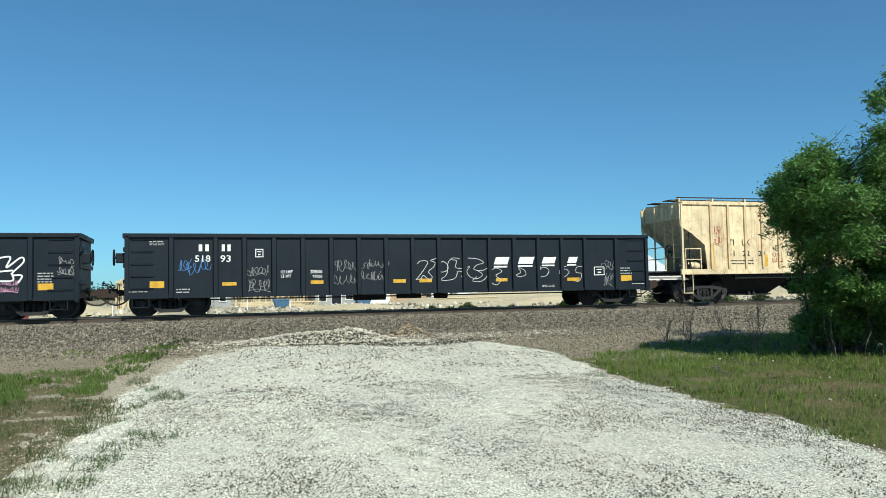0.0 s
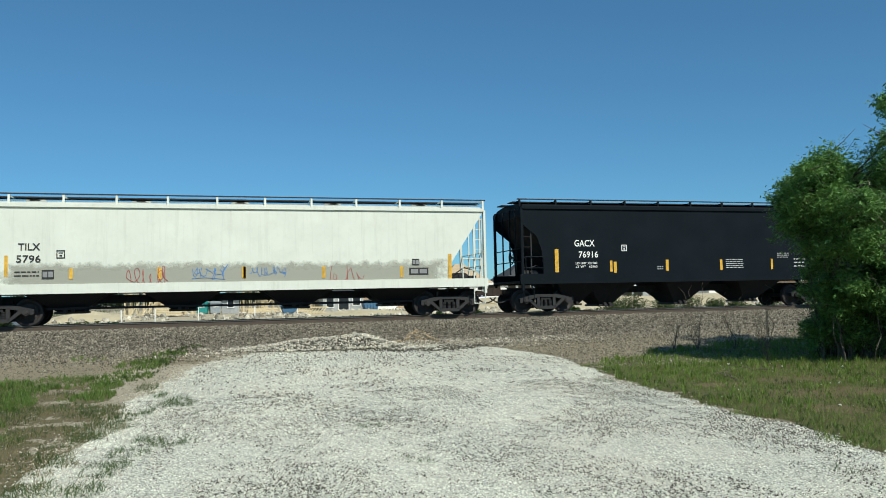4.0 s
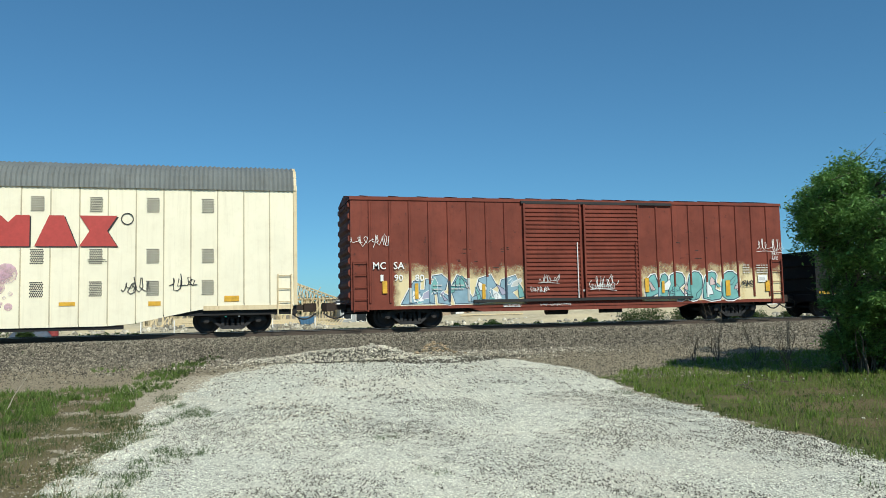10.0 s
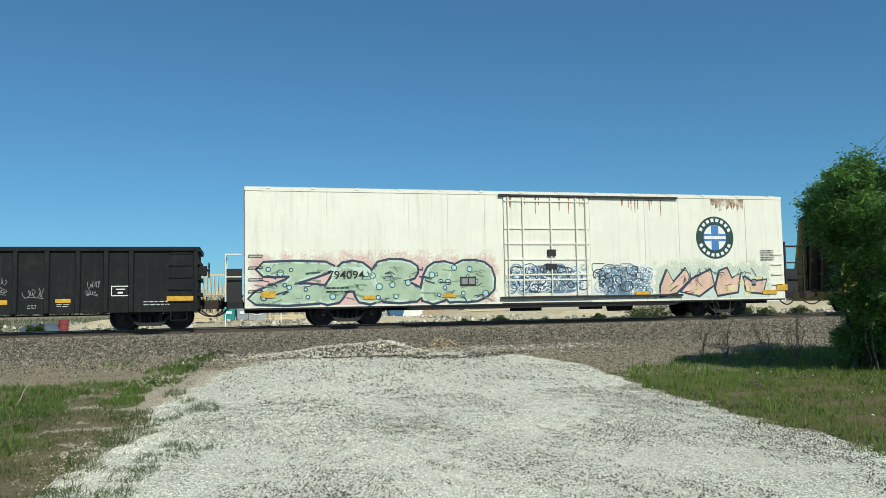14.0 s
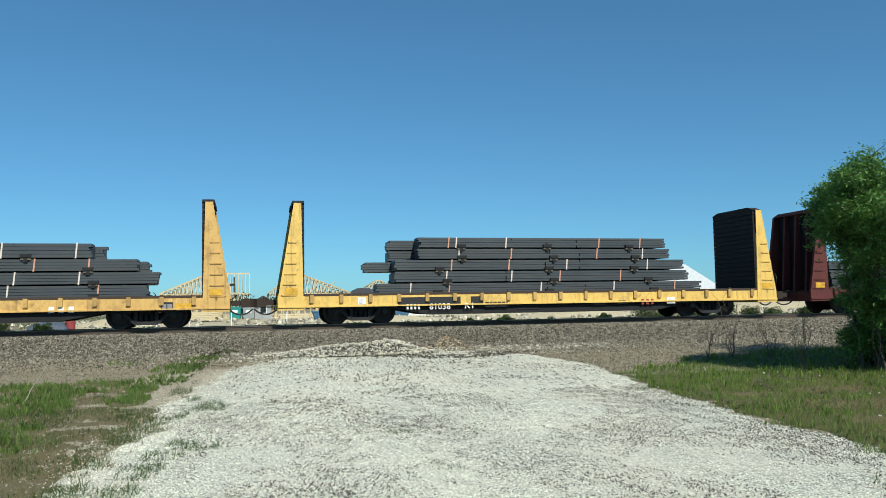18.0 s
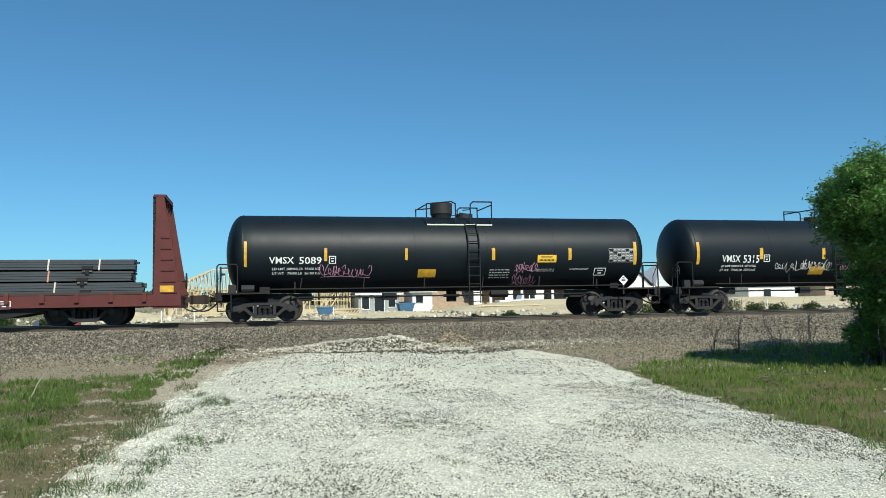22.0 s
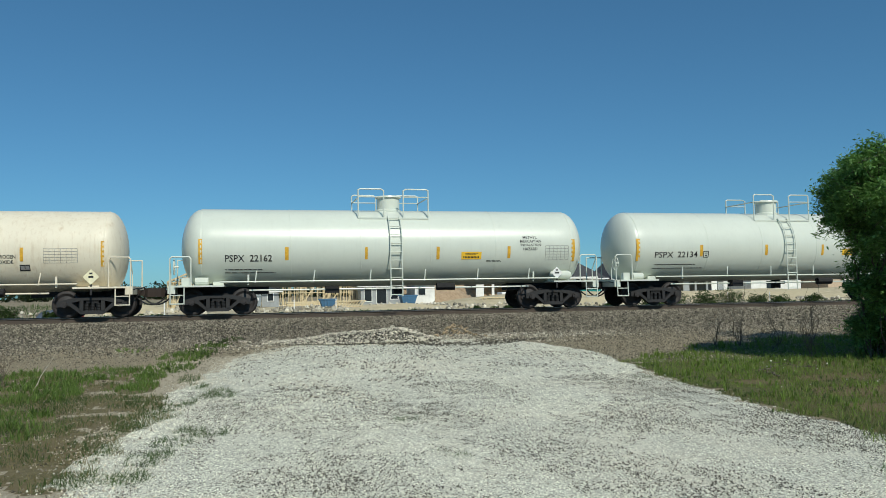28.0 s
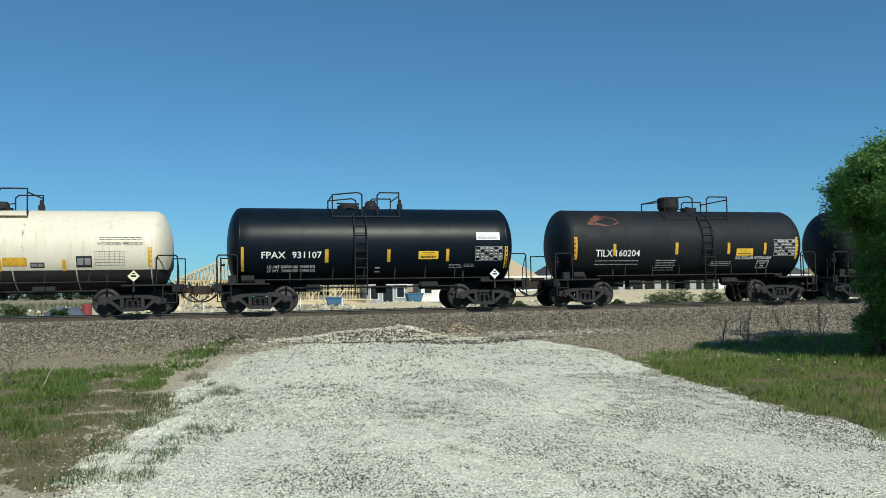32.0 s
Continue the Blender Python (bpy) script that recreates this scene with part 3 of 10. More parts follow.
pl = Build().box(-.09, .09, -.165, .165, -.176, -.155).mesh("tie_plate")
pl.materials.append(rail_rust)
for k in range(140):
    o = new("tie", me)
    o.parent, o.location = track, (-24 + k * .54 + r.uniform(-.03, .03), r.uniform(-.05, .05), 0)
    for y in (-.755, .755):
        q = new("tie_plate", pl)
        q.parent, q.location = o, (0, y, 0)
b = Build()
for k in range(160):
    for x in (-24.5 - k * .54, 52 + k * .54):
        b.box(x - .115, x + .115, -1.32, 1.32, -.36, -.175)
tagged(part("far_ties", b, tie_wood, track), kind="stuff")

# ---- grass and weeds ----
def blade(lean, w):
    return [(-w, 0, 0), (w, 0, 0), (lean * .35 + w * .7, 0, .55), (lean * .35 - w * .7, 0, .55), (lean, 0, 1.0)], [(0, 1, 2), (0, 2, 3), (3, 2, 4)]


BLADES = [blade(l, w) for l, w in ((.1, .03), (.3, .035), (-.25, .03), (.5, .03), (0, .045), (-.45, .035))]


def weed(seed):
    rr = random.Random(seed)
    v, f = [], []
    for k in range(9):
        a, t = rr.uniform(0, 6.28), rr.uniform(.3, 1.0)
        c, s = math.cos(a), math.sin(a)
        l = rr.uniform(.25, .5)
        z = t * .7
        n = len(v)
        v += [(0, 0, z), (c * l * .5 - s * .09, s * l * .5 + c * .09, z + .2), (c * l, s * l, z + .22), (c * l * .5 + s * .09, s * l * .5 - c * .09, z + .2)]
        f += [(n, n + 1, n + 2), (n, n + 2, n + 3)]
    return v, f


WEEDS = [weed(k) for k in range(5)]


def tuft(seed, blades=9):
    """A clump of grass: blades that lean out from one root."""
    rr = random.Random(seed)
    v, f = [], []
    for k in range(blades):
        a, lean, h, r0 = rr.uniform(0, 6.28), rr.uniform(.08, .62), rr.uniform(.5, 1.0), rr.uniform(0, .16)
        c, s_ = math.cos(a), math.sin(a)
        n = len(v)
        for w, t, z in ((.032, 0, 0), (.026, .4, .6), (0, 1, 1)):
            q = r0 + lean * t * h
            for e in ((-1, 1) if w else (0,)):
                v.append((c * q - s_ * w * e, s_ * q + c * w * e, z * h * (1 - .25 * t * lean)))
        f += [(n, n + 1, n + 3), (n, n + 3, n + 2), (n + 2, n + 3, n + 4)]
    return v, f


TUFT = [tuft(k) for k in range(7)]


def patchy(x, y, s=.9, k=0.0):
    return noise.noise((x * s, y * s, 5.5)) > k


def right_side(x, y):
    n = noise.noise((x * .9, y * .9, 4))
    return x > drive_right(y) + .05 + .42 * noise.noise((x * 1.7, y * 1.7, 1)) and y < 15.4 + .62 * (x - 7.4) + .9 * n and y < 19.2 + n


LEFT_GREEN = blot((-4.3, 15.8, 1.4, 1.7), (-3.5, 14.0, .8, 1.1), (-2.8, 17.2, .6, .6), (-1.95, 14.4, .32, .8), (-3.1, 11.0, .6, 1.0), (-2.4, 9.9, .4, .5), (-6.3, 17, 1.2, 1.5), (-2.1, 16.0, .5, .6), (-3.9, 13.2, 1.0, .5))
LEFT_DRY = blot((-2.1, 10.8, .6, .5), (-2.6, 14.7, .35, .5), (-3.9, 12.6, 1.6, 1.2), (-4.4, 10.5, 1.6, 2.2), (-2.9, 9.2, 1.2, 1.4), (-2.3, 12.6, .9, 1.0), (-1.55, 10.6, .45, .8), (-1.8, 8.6, .45, 1.5), (-2.5, 8.6, .8, 1.6), (-3.2, 12.4, 1.0, 1.0), (-1.5, 11.9, .4, .5))
tagged(sheet("trodden_growth", np.arange(-7, 0, .06), np.arange(6.4, 18.5, .08), lambda x, y: ground_z(x, y) + .006, olive_turf, lambda x, y: (LEFT_DRY(x, y) or LEFT_GREEN(x, y)) and x < drive_left(y) + .1 + .5 * noise.noise((x * 2, y * 2, 5)) and noise.noise((x * 4.5, y * 3, 5)) + .6 * noise.noise((x * 13, y * 9, 2)) > -.32), "brown and olive low growth beside the driveway", "turf", kind="structure")
tagged(sheet("turf", np.arange(5.4, 22, .25), np.arange(3, 20, .25), lambda x, y: ground_z(x, y) + .006, turf, lambda x, y: right_side(x, y)), "green and straw-coloured turf beside the driveway", "turf", kind="structure")
BARE = blot((9.0, 9.9, 1.1, .55), (9.9, 11.6, .9, .45), (7.8, 8.5, .4, .4), (8.2, 11.4, .5, .35))
bare_earth = rough_stuff("reddish bare earth", (0.095, 0.075, 0.035), (0.24, 0.185, 0.098), 18, relief=0.8)
tagged(sheet("bare_earth", np.arange(7, 11.5, .12), np.arange(7.5, 12.6, .12), lambda x, y: ground_z(x, y) + .010, bare_earth, lambda x, y: BARE(x, y) and right_side(x, y)), "reddish bare earth showing through the grass", "ground", kind="structure")


def verge(x, y):
    """Grass beside the driveway, thin on the bare spots."""
    return right_side(x, y) and (not BARE(x, y) or rng.random() < .5)


stuff("grass", BLADES, spots(170000, 5.6, 19, 4.5, 19.8, lambda x, y: verge(x, y) and patchy(x, y, 1.4, -.45 + .02 * (13 - y)) and patchy(x, y, 5.0, -.3), 1.2), ground_z, .03, .12, grass_green, "green grass beside the driveway", "grass", tilt=.65, seed=21)
stuff("grass_tufts", TUFT, spots(9000, 6, 18, 5, 19.4, lambda x, y: verge(x, y) and patchy(x, y, 1.7, .06 - .04 * (y - 10)) and rng.random() < .12 + .09 * (y - 7)), ground_z, .06, .22, grass_green, "taller tufts of fresh grass beside the driveway", "grass", tilt=.25, seed=18)
stuff("weed_tufts", TUFT, spots(9000, 5.8, 13, 5, 16, lambda x, y: verge(x, y) and (x < drive_right(y) + .5 and patchy(x, y, 2.2, -.1) or patchy(x, y, 1.1, .35))), ground_z, .03, .09, weed_green, "low dark weeds along the driveway", "weeds", tilt=.3, seed=35)
stuff("dry_grass", BLADES, spots(60000, 5.6, 17, 4.5, 16, lambda x, y: right_side(x, y) and patchy(x, y, .9, -.12 + .06 * (y - 11)), 1.4), ground_z, .03, .11, grass_dry, "dry straw-coloured grass beside the driveway", "grass", tilt=.9, seed=22)
stuff("litter_stones", CHIPS, spots(110, 6.5, 12, 8, 15, lambda x, y: right_side(x, y) and patchy(x, y, .8, .1)), ground_z, .02, .06, limestone, "pale stones lying in the grass", "stones", seed=39, lift=.6)
stuff("grass", BLADES, spots(120000, -8, -1, 8, 20, lambda x, y: LEFT_GREEN(x, y) and patchy(x, y, 1.9, -.12) and patchy(x, y, 6.0, -.12)), ground_z, .03, .13, grass_deep, "green grass patches in bare soil", "grass", tilt=.7, seed=23)
stuff("grass_tufts", TUFT, spots(15000, -8, -1, 8, 20, lambda x, y: LEFT_GREEN(x, y) and patchy(x, y, 1.7, -.08)), ground_z, .06, .20, grass_deep, "tufts of tall green grass in bare soil", "grass", tilt=.4, seed=33)
stuff("weed_tufts", TUFT, spots(9000, -7, 0, 7, 16, lambda x, y: LEFT_DRY(x, y) and patchy(x, y, 1.6, .05)), ground_z, .03, .10, weed_green, "low dark weeds among dry grass", "weeds", tilt=.5, seed=34)
stuff("dry_grass", BLADES, spots(90000, -8, 0, 6.5, 19, lambda x, y: (LEFT_DRY(x, y) and patchy(x, y, 2.4, -.25)) or (LEFT_GREEN(x, y) and patchy(x, y, 1.3, .1))), ground_z, .03, .11, grass_dry, "dry brown grass patches beside the driveway", "grass", tilt=.9, seed=24)
stuff("weed_tufts", BLADES, spots(60000, -6, 0, 6.5, 16, lambda x, y: LEFT_DRY(x, y) and patchy(x, y, 2.0, -.12)), ground_z, .03, .11, weed_green, "low green growth among dry grass", "weeds", tilt=.8, seed=20)
WEEDY = blot((-1.75, 17.4, .5, 1.0), (-1.55, 19.8, .6, 1.5), (-1.2, 22.2, .5, 1.1), (-3.1, 21.6, .4, .6), (-2.05, 15.8, .35, .4), (-2.3, 14.3, .3, .4))
stuff("grass_tufts", TUFT, spots(9000, -4.5, 1, 13, 25, lambda x, y: WEEDY(x, y) and patchy(x, y, 2.6, -.15)), ground_z, .05, .17, grass_deep, "light green grass tufts at the soil's edge", "grass", tilt=.5, seed=46)
stuff("weeds", WEEDS, spots(1500, -4.5, 1, 15, 26, blot((-1.5, 17.4, .35, 1.2), (-1.2, 19.8, .38, 1.5), (-.95, 22.4, .32, 1.1), (-.7, 24.2, .3, .7), (-2.9, 22.6, .28, .7), (-1.9, 16.0, .25, .35))), ground_z, .06, .19, weed_green, "low leafy weeds along the gravel", "weeds", tilt=.3, seed=25)
TUFTS = blot((-1.2, 15.3, 0.22, 0.48), (-.97, 14.2, 0.22, 0.44), (-.55, 12.9, 0.26, 0.66), (-1.06, 12.2, 0.22, 0.48), (-1.25, 11.05, 0.26, 0.48), (-1.45, 10.2, 0.22, 0.33), (-.77, 9.55, 0.15, 0.26), (-.45, 9.45, 0.32, 0.35), (-.88, 8.9, 0.22, 0.26), (-1.0, 8.0, 0.26, 0.35), (-1.1, 7.25, 0.22, 0.31), (-1.5, 7.3, 0.22, 0.44), (-.7, 13.6, 0.19, 0.44), (-.3, 11.4, 0.30, 0.26), (6.75, 12.85, 0.17, 0.35), (1.9, 7.35, 0.11, 0.15), (1.75, 7.6, 0.08, 0.13), (1.8, 9.6, 0.17, 0.22), (5.2, 5.6, 0.11, 0.22))
stuff("weed_tufts", BLADES, spots(36000, -2, .1, 7, 16, lambda x, y: TUFTS(x, y) and patchy(x, y, 4.5, -.15)), ground_z, .035, .12, weed_green, "small dark weed tufts in the gravel", "weeds", tilt=1.1, seed=26)
stuff("weed_tufts", BLADES, spots(60000, 1.4, 7.2, 5, 13.4, TUFTS), ground_z, .03, .09, weed_green, "small dark weed tufts in the gravel", "weeds", tilt=1.1, seed=19)
stuff("weed_tufts", BLADES, spots(2600, -14, 22, 24, 27, lambda x, y: noise.noise((x * .9, y * 1.4, 3)) > .33), bed_z, .05, .16, weed_green, "sparse weeds on the ballast shoulder", "weeds", tilt=.8, seed=27)
stuff("verge_weeds", WEEDS, spots(5200, -16, 62, 35.5, 47, lambda x, y: noise.noise((x * .22, y * .5, 6)) > .0 - .012 * (x - 5)), ground_z, .18, .55, weed_green, "green weeds on the verge behind the track", "weeds", tilt=.3, seed=28)
stuff("verge_grass", BLADES, spots(16000, -30, 64, 35.2, 50, lambda x, y: noise.noise((x * .15, y * .4, 2)) > -.1), ground_z, .12, .45, grass_dry, "dry grass on the verge behind the track", "grass", tilt=.5, seed=29)

stuff("meadow_grass", BLADES, spots(9000, -75, -13, 46, 130, lambda x, y: True), ground_z, .3, .8, weed_green, "rough green meadow beyond the track", "grass", tilt=.6, seed=30)

# ---- trees ----
def leaf(w, bend):
    return [(0, -.5, 0), (w, 0, bend), (0, .5, 0), (-w, 0, bend)], [(0, 1, 2), (0, 2, 3)]


LEAVES = [leaf(.17, .08), leaf(.14, -.06), leaf(.20, .03), leaf(.12, .12)]


def limb(b, p, q, r0, r1, seed, bend=.25, n=5):
    rr = random.Random(seed)
    p, q = Vector(p), Vector(q)
    pts = [p.lerp(q, i / n) + Vector((rr.uniform(-1, 1), rr.uniform(-1, 1), rr.uniform(-.5, .5))) * bend * (p - q).length * .16 * (0 if i in (0, n) else 1) for i in range(n + 1)]
    for i in range(n):
        b.cyl(pts[i], pts[i + 1], r0 + (r1 - r0) * i / n, 7, r0 + (r1 - r0) * (i + 1) / n, caps=False)
    return pts


def tree(name, label, base, stems, clumps, leaves_each, leaf_size, seed, radius=(.28, .5)):
    """Stems from the base, a limb to each clump, leaves round each clump's twigs."""
    t = thing(name, pose(*base), label, "tree")
    rr = random.Random(seed)
    wood = Build()
    tops = []
    for dx, dy, lean, high, r0 in stems:
        trunk = Build()
        pts = limb(trunk, (dx, dy, -.05), (dx + lean, dy + rr.uniform(-.3, .3), high), r0, r0 * .35, rr.random(), .18, 7)
        tops += pts[2:]
        part("trunk", trunk, bark, t, "slender grey-brown trunk")
    for c in clumps:
        near = min(tops, key=lambda p: (p - Vector(c)).length + (1.2 if p.z > c[2] else 0))
        if c[2] < 1.3:   # undergrowth springs from the ground
            near = Vector((c[0] * .75, c[1] * .75 + .2, -.05))
        limb(wood, near, c, .026 if c[2] >= 1.3 else .010, .008, rr.random(), .5, 4)
        for k in range(3):
            limb(wood, c, Vector(c) + Vector((rr.uniform(-.5, .5), rr.uniform(-.5, .5), rr.uniform(-.2, .45))), .009, .003, rr.random(), .4, 2)
    tagged(part("branchwork", wood, bark, t, clean=False), kind="stuff")
    r2 = np.random.default_rng(seed)
    pts = []
    for c in clumps:
        n = int(leaves_each * rr.uniform(.6, 1.3))
        rad = rr.uniform(*radius)
        # a spray: leaves along a twig that reaches out and droops at its tip
        out = np.array([c[0] + rr.uniform(-1.2, 1.2), c[1] + rr.uniform(-1.2, 1.2), rr.uniform(-.6, 1.3)])
        out /= np.linalg.norm(out) + .01
        along = r2.random(n) * 1.5 - .45
        d = r2.normal(size=(n, 3)) * (rad * .46 * (1.05 - .55 * np.clip(along, 0, 1)))[:, None]
        d += out * (along * rad * 1.1)[:, None]
        d[:, 2] = d[:, 2] * .85 - .16 * np.clip(along, 0, 1) ** 2 * rad
        pts.append(np.array(c) + d)
    xyz = np.concatenate(pts)
    me = scatter_mesh("crown", LEAVES, xyz, leaf_size * (.6 + .8 * r2.random(len(xyz))), r2.random(len(xyz)) * 6.28, leaf_green, 1.3, None, seed)
    tagged(part("crown", me, leaf_green, t, "dense crown of narrow green leaves"), kind="stuff")
    return t


def crown_points(n, centre, radii, seed, hollow=.45, rough=.25, floor=-9):
    rr = random.Random(seed)
    out = []
    while len(out) < n:
        d = Vector((rr.gauss(0, 1), rr.gauss(0, 1), rr.gauss(0, 1))).normalized()
        f = rr.uniform(hollow, 1.0) * (1 + rough * noise.noise(d * 2.2 + Vector((seed, 0, 0))) * 1.4)
        p = tuple(centre[i] + d[i] * radii[i] * f for i in range(3))
        if p[2] > floor:
            out.append(p)
    return out


# positions under a tree are taken from its base
TB = (13.3, 13.4, -.88)
CROWN_Z = [.0, .35, .6, .9, 1.2, 1.6, 2.05, 2.5, 3.0, 3.4, 4.0, 4.4, 4.75, 5.0, 5.3]
CROWN_U = [-.5, -1.1, -1.25, -1.0, -.85, -1.0, -1.15, -1.32, -1.55, -1.57, -1.32, -.98, -.5, .1, 2.0]


def overhang(p):
    """The crown leans out over the grass at half its height and draws in below."""
    return .71 * (p[0] - p[1]) > np.interp(p[2] + .15, CROWN_Z, CROWN_U)


clumps = crown_points(26, (1.35, -.35, 4.55), (.9, .8, .5), 38, .2) + crown_points(190, (.5, -.1, 2.75), (2.35, 2.1, 2.05), 31, .6, .35, .9) + crown_points(80, (.6, 0, 2.5), (1.6, 1.4, 1.6), 34, .1, .2, .6) + crown_points(50, (-1.2, .3, 3.3), (.85, .8, 1.0), 32, .2) + crown_points(80, (1.1, 1.0, 1.0), (1.8, .9, .9), 35, .2, .2, .1) + crown_points(70, (.25, 1.25, .7), (1.3, .8, .6), 36, .2, .2, .1) + crown_points(26, (1.5, -1.1, .8), (.6, .5, .6), 37, .2, .2, .1)
clumps = [c for c in clumps if overhang(c)]
tree("ash_tree", "leafy green multi-stemmed tree beside the track", TB, [(.1, .9, -.3, 2.6, .035), (.0, .8, -.2, 3.4, .06), (.5, .7, .3, 3.6, .07), (-.4, .9, -.4, 2.6, .03), (1.1, .9, .5, 3.0, .05), (.3, 1.1, -.2, 2.9, .04), (-.5, .2, -.1, 1.7, .018), (.5, -.6, -.1, 1.8, .016)], clumps, 560, .092, 41, (.20, .42))
TB2 = (16.2, 12.2, -.88)
clumps = crown_points(60, (.3, .2, 6.3), (1.9, 1.7, 1.6), 51, .4, .3) + [(-2.95, .2, 5.35), (-2.75, .1, 5.7), (-2.5, .0, 5.45), (-3.05, .15, 5.1), (-2.3, .1, 5.9)]
tree("tall_tree", "tall green tree whose branch hangs into view", TB2, [(0, 0, .2, 6.2, .13), (.2, .2, -.9, 5.2, .07)], clumps, 260, .13, 43)
# bare shrubs and fallen twigs
STALK_FOOT, STALK_TIP = (-3.59, 14.27, -.86), (0.35, .05, 0.65)
for k, (x, y, h) in enumerate(((12.0, 17.7, 1.5), (12.9, 17.4, 1.3), (13.7, 17.2, 1.6), (11.4, 17.9, 1.0), (11.6, 14.6, .9), (-4.9, 13.4, .7), (-4.4, 15.2, .6))):
    t = Build()
    rr = random.Random(k)
    for s in range(6):
        pts = limb(t, (0, 0, 0), (rr.uniform(-.35, .35), rr.uniform(-.3, .3), h * rr.uniform(.6, 1.05)), .009, .003, rr.random(), .5, 5)
        for q in pts[2:]:
            limb(t, q, q + Vector((rr.uniform(-.22, .22), rr.uniform(-.2, .2), rr.uniform(.05, .22))), .004, .002, rr.random(), .3, 2)
    o = part("bare_shrub", t, dead_wood, clean=False)
    o.location = (x, y, float(ground_z(x, y)) - .01)
    tagged(o, "leafless grey twigs standing in the grass", "shrub", "bare shrubs")
for k, (x, y, a) in enumerate(((9.4, 12.9, .3), (10.2, 13.3, 2.0), (8.9, 12.2, 1.2), (-4.6, 14.2, .9))):
    t = thing("fallen_branch", pose(x, y, float(ground_z(x, y)) + .02, 0, 0, math.degrees(a)), "small dead branch lying in the grass", "branch", "fallen branches")
    stem = Build()
    pts = limb(stem, (-.45, 0, .02), (.45, .05, .06), .012, .005, k, .6, 5)
    part("stem", stem, dead_wood, t, clean=False)
    for q in pts[1:5]:
        twig = Build()
        limb(twig, q, q + Vector((.15, .1 * (-1) ** k, .08)), .005, .002, k, .3, 2)
        part("twig", twig, dead_wood, t, clean=False)
stalk = Build()
limb(stalk, (0, 0, 0), STALK_TIP, .008, .004, 3, .15, 5)
o = part("dead_stalk", stalk, pale_wood, clean=False)
o.location = STALK_FOOT
tagged(o, "long bleached stalk leaning out of the grass", "stalk")

# ---- paints ----
steel_dark = paint("grimy cast steel", (0.017, 0.017, 0.018), 0.6, dirt=(0.045, 0.035, 0.028), dirty=0.4)
wheel_steel = paint("rust brown wheel steel", (0.026, 0.022, 0.021), 0.55, dirt=(0.052, 0.037, 0.029), dirty=0.4)
under_black = paint("underframe black", (0.009, 0.009, 0.010), 0.7, dirt=(0.04, 0.034, 0.028), dirty=0.3)
rust_brown = paint("rusty iron", (0.10, 0.055, 0.035), 0.8, dirty=0.4)
coupler_iron = paint("grimy coupler iron", (0.034, 0.023, 0.018), 0.8, dirt=(0.07, 0.045, 0.03), dirty=0.4)
rubber = plain("black rubber hose", (0.015, 0.015, 0.016), 0.7)
gon_black = paint("weathered black gondola paint", (0.0055, 0.0125, 0.0195), 0.45, dirt=(0.024, 0.032, 0.038), dirty=0.22, streak=0.2, shine=0.28)
gon_grey = paint("chalky black gondola paint", (0.012, 0.0135, 0.0135), 0.6, dirt=(0.065, 0.062, 0.055), dirty=0.40, streak=0.30, shine=0.2)
hop_black = paint("dark blue black hopper paint", (0.0045, 0.0085, 0.0125), 0.55, dirt=(0.02, 0.02, 0.019), dirty=0.12, streak=0.10, relief=0.03, shine=0.10)
hop_tan = paint("rust-streaked tan hopper paint", (0.78, 0.64, 0.40), 0.6, dirt=(0.32, 0.155, 0.058), dirty=0.85, streak=1.0, fade=0.2, rust=(0.24, 0.11, 0.045))
# real rust, plus a darker tone in place of the posts' shadow lines
post_tan = paint("rust-edged tan paint darkened for post shade", (0.66, 0.50, 0.29), 0.6, dirt=(0.30, 0.145, 0.055), dirty=0.8, streak=0.9, fade=0.2, rust=(0.20, 0.09, 0.04))
rib_yellow = paint("rust-brown rib steel", (0.17, 0.088, 0.042), 0.65, dirt=(0.03, 0.02, 0.015), dirty=0.8, streak=0.9, rust=(0.30, 0.17, 0.075))
hop_grey = paint("pale grey hopper paint", (0.69, 0.71, 0.62), 0.5, dirt=(0.34, 0.31, 0.25), dirty=0.18, streak=0.25, fade=0.05)
rack_cream = paint("cream rack panels", (0.86, 0.80, 0.61), 0.45, dirt=(0.38, 0.29, 0.17), dirty=0.16, streak=0.20, fade=0.05)
rack_tan = paint("stained cream rack panels", (0.69, 0.57, 0.355), 0.5, dirt=(0.33, 0.18, 0.07), dirty=0.35, streak=0.55, fade=0.07, rust=(0.34, 0.17, 0.07))
# darker than the panels: the ribs' missing shadow is put into this paint
rack_seam = paint("dusty cream panel seam with painted shade", (0.50, 0.44, 0.31), 0.6, dirt=(0.20, 0.14, 0.08), dirty=0.5, streak=0.4)
zinc = paint("galvanised corrugated roof", (0.20, 0.215, 0.205), 0.5, metal=0.1, dirty=0.3, streak=0.2)
box_red = paint("boxcar red paint", (0.185, 0.043, 0.026), 0.62, dirt=(0.055, 0.025, 0.02), dirty=0.45, streak=0.4, fade=0.2, rust=(0.045, 0.02, 0.016), shine=0.3)
reef_white = paint("off-white reefer paint", (0.80, 0.785, 0.66), 0.5, dirt=(0.36, 0.24, 0.13), dirty=0.10, streak=0.28, fade=0.04)
reef_silver = paint("silver reefer end", (0.40, 0.42, 0.44), 0.5, dirty=0.35, streak=0.3)
flat_yellow = paint("flatcar yellow paint", (0.80, 0.52, 0.13), 0.5, dirt=(0.15, 0.085, 0.045), dirty=0.6, streak=0.6, fade=0.1, rust=(0.13, 0.065, 0.035))
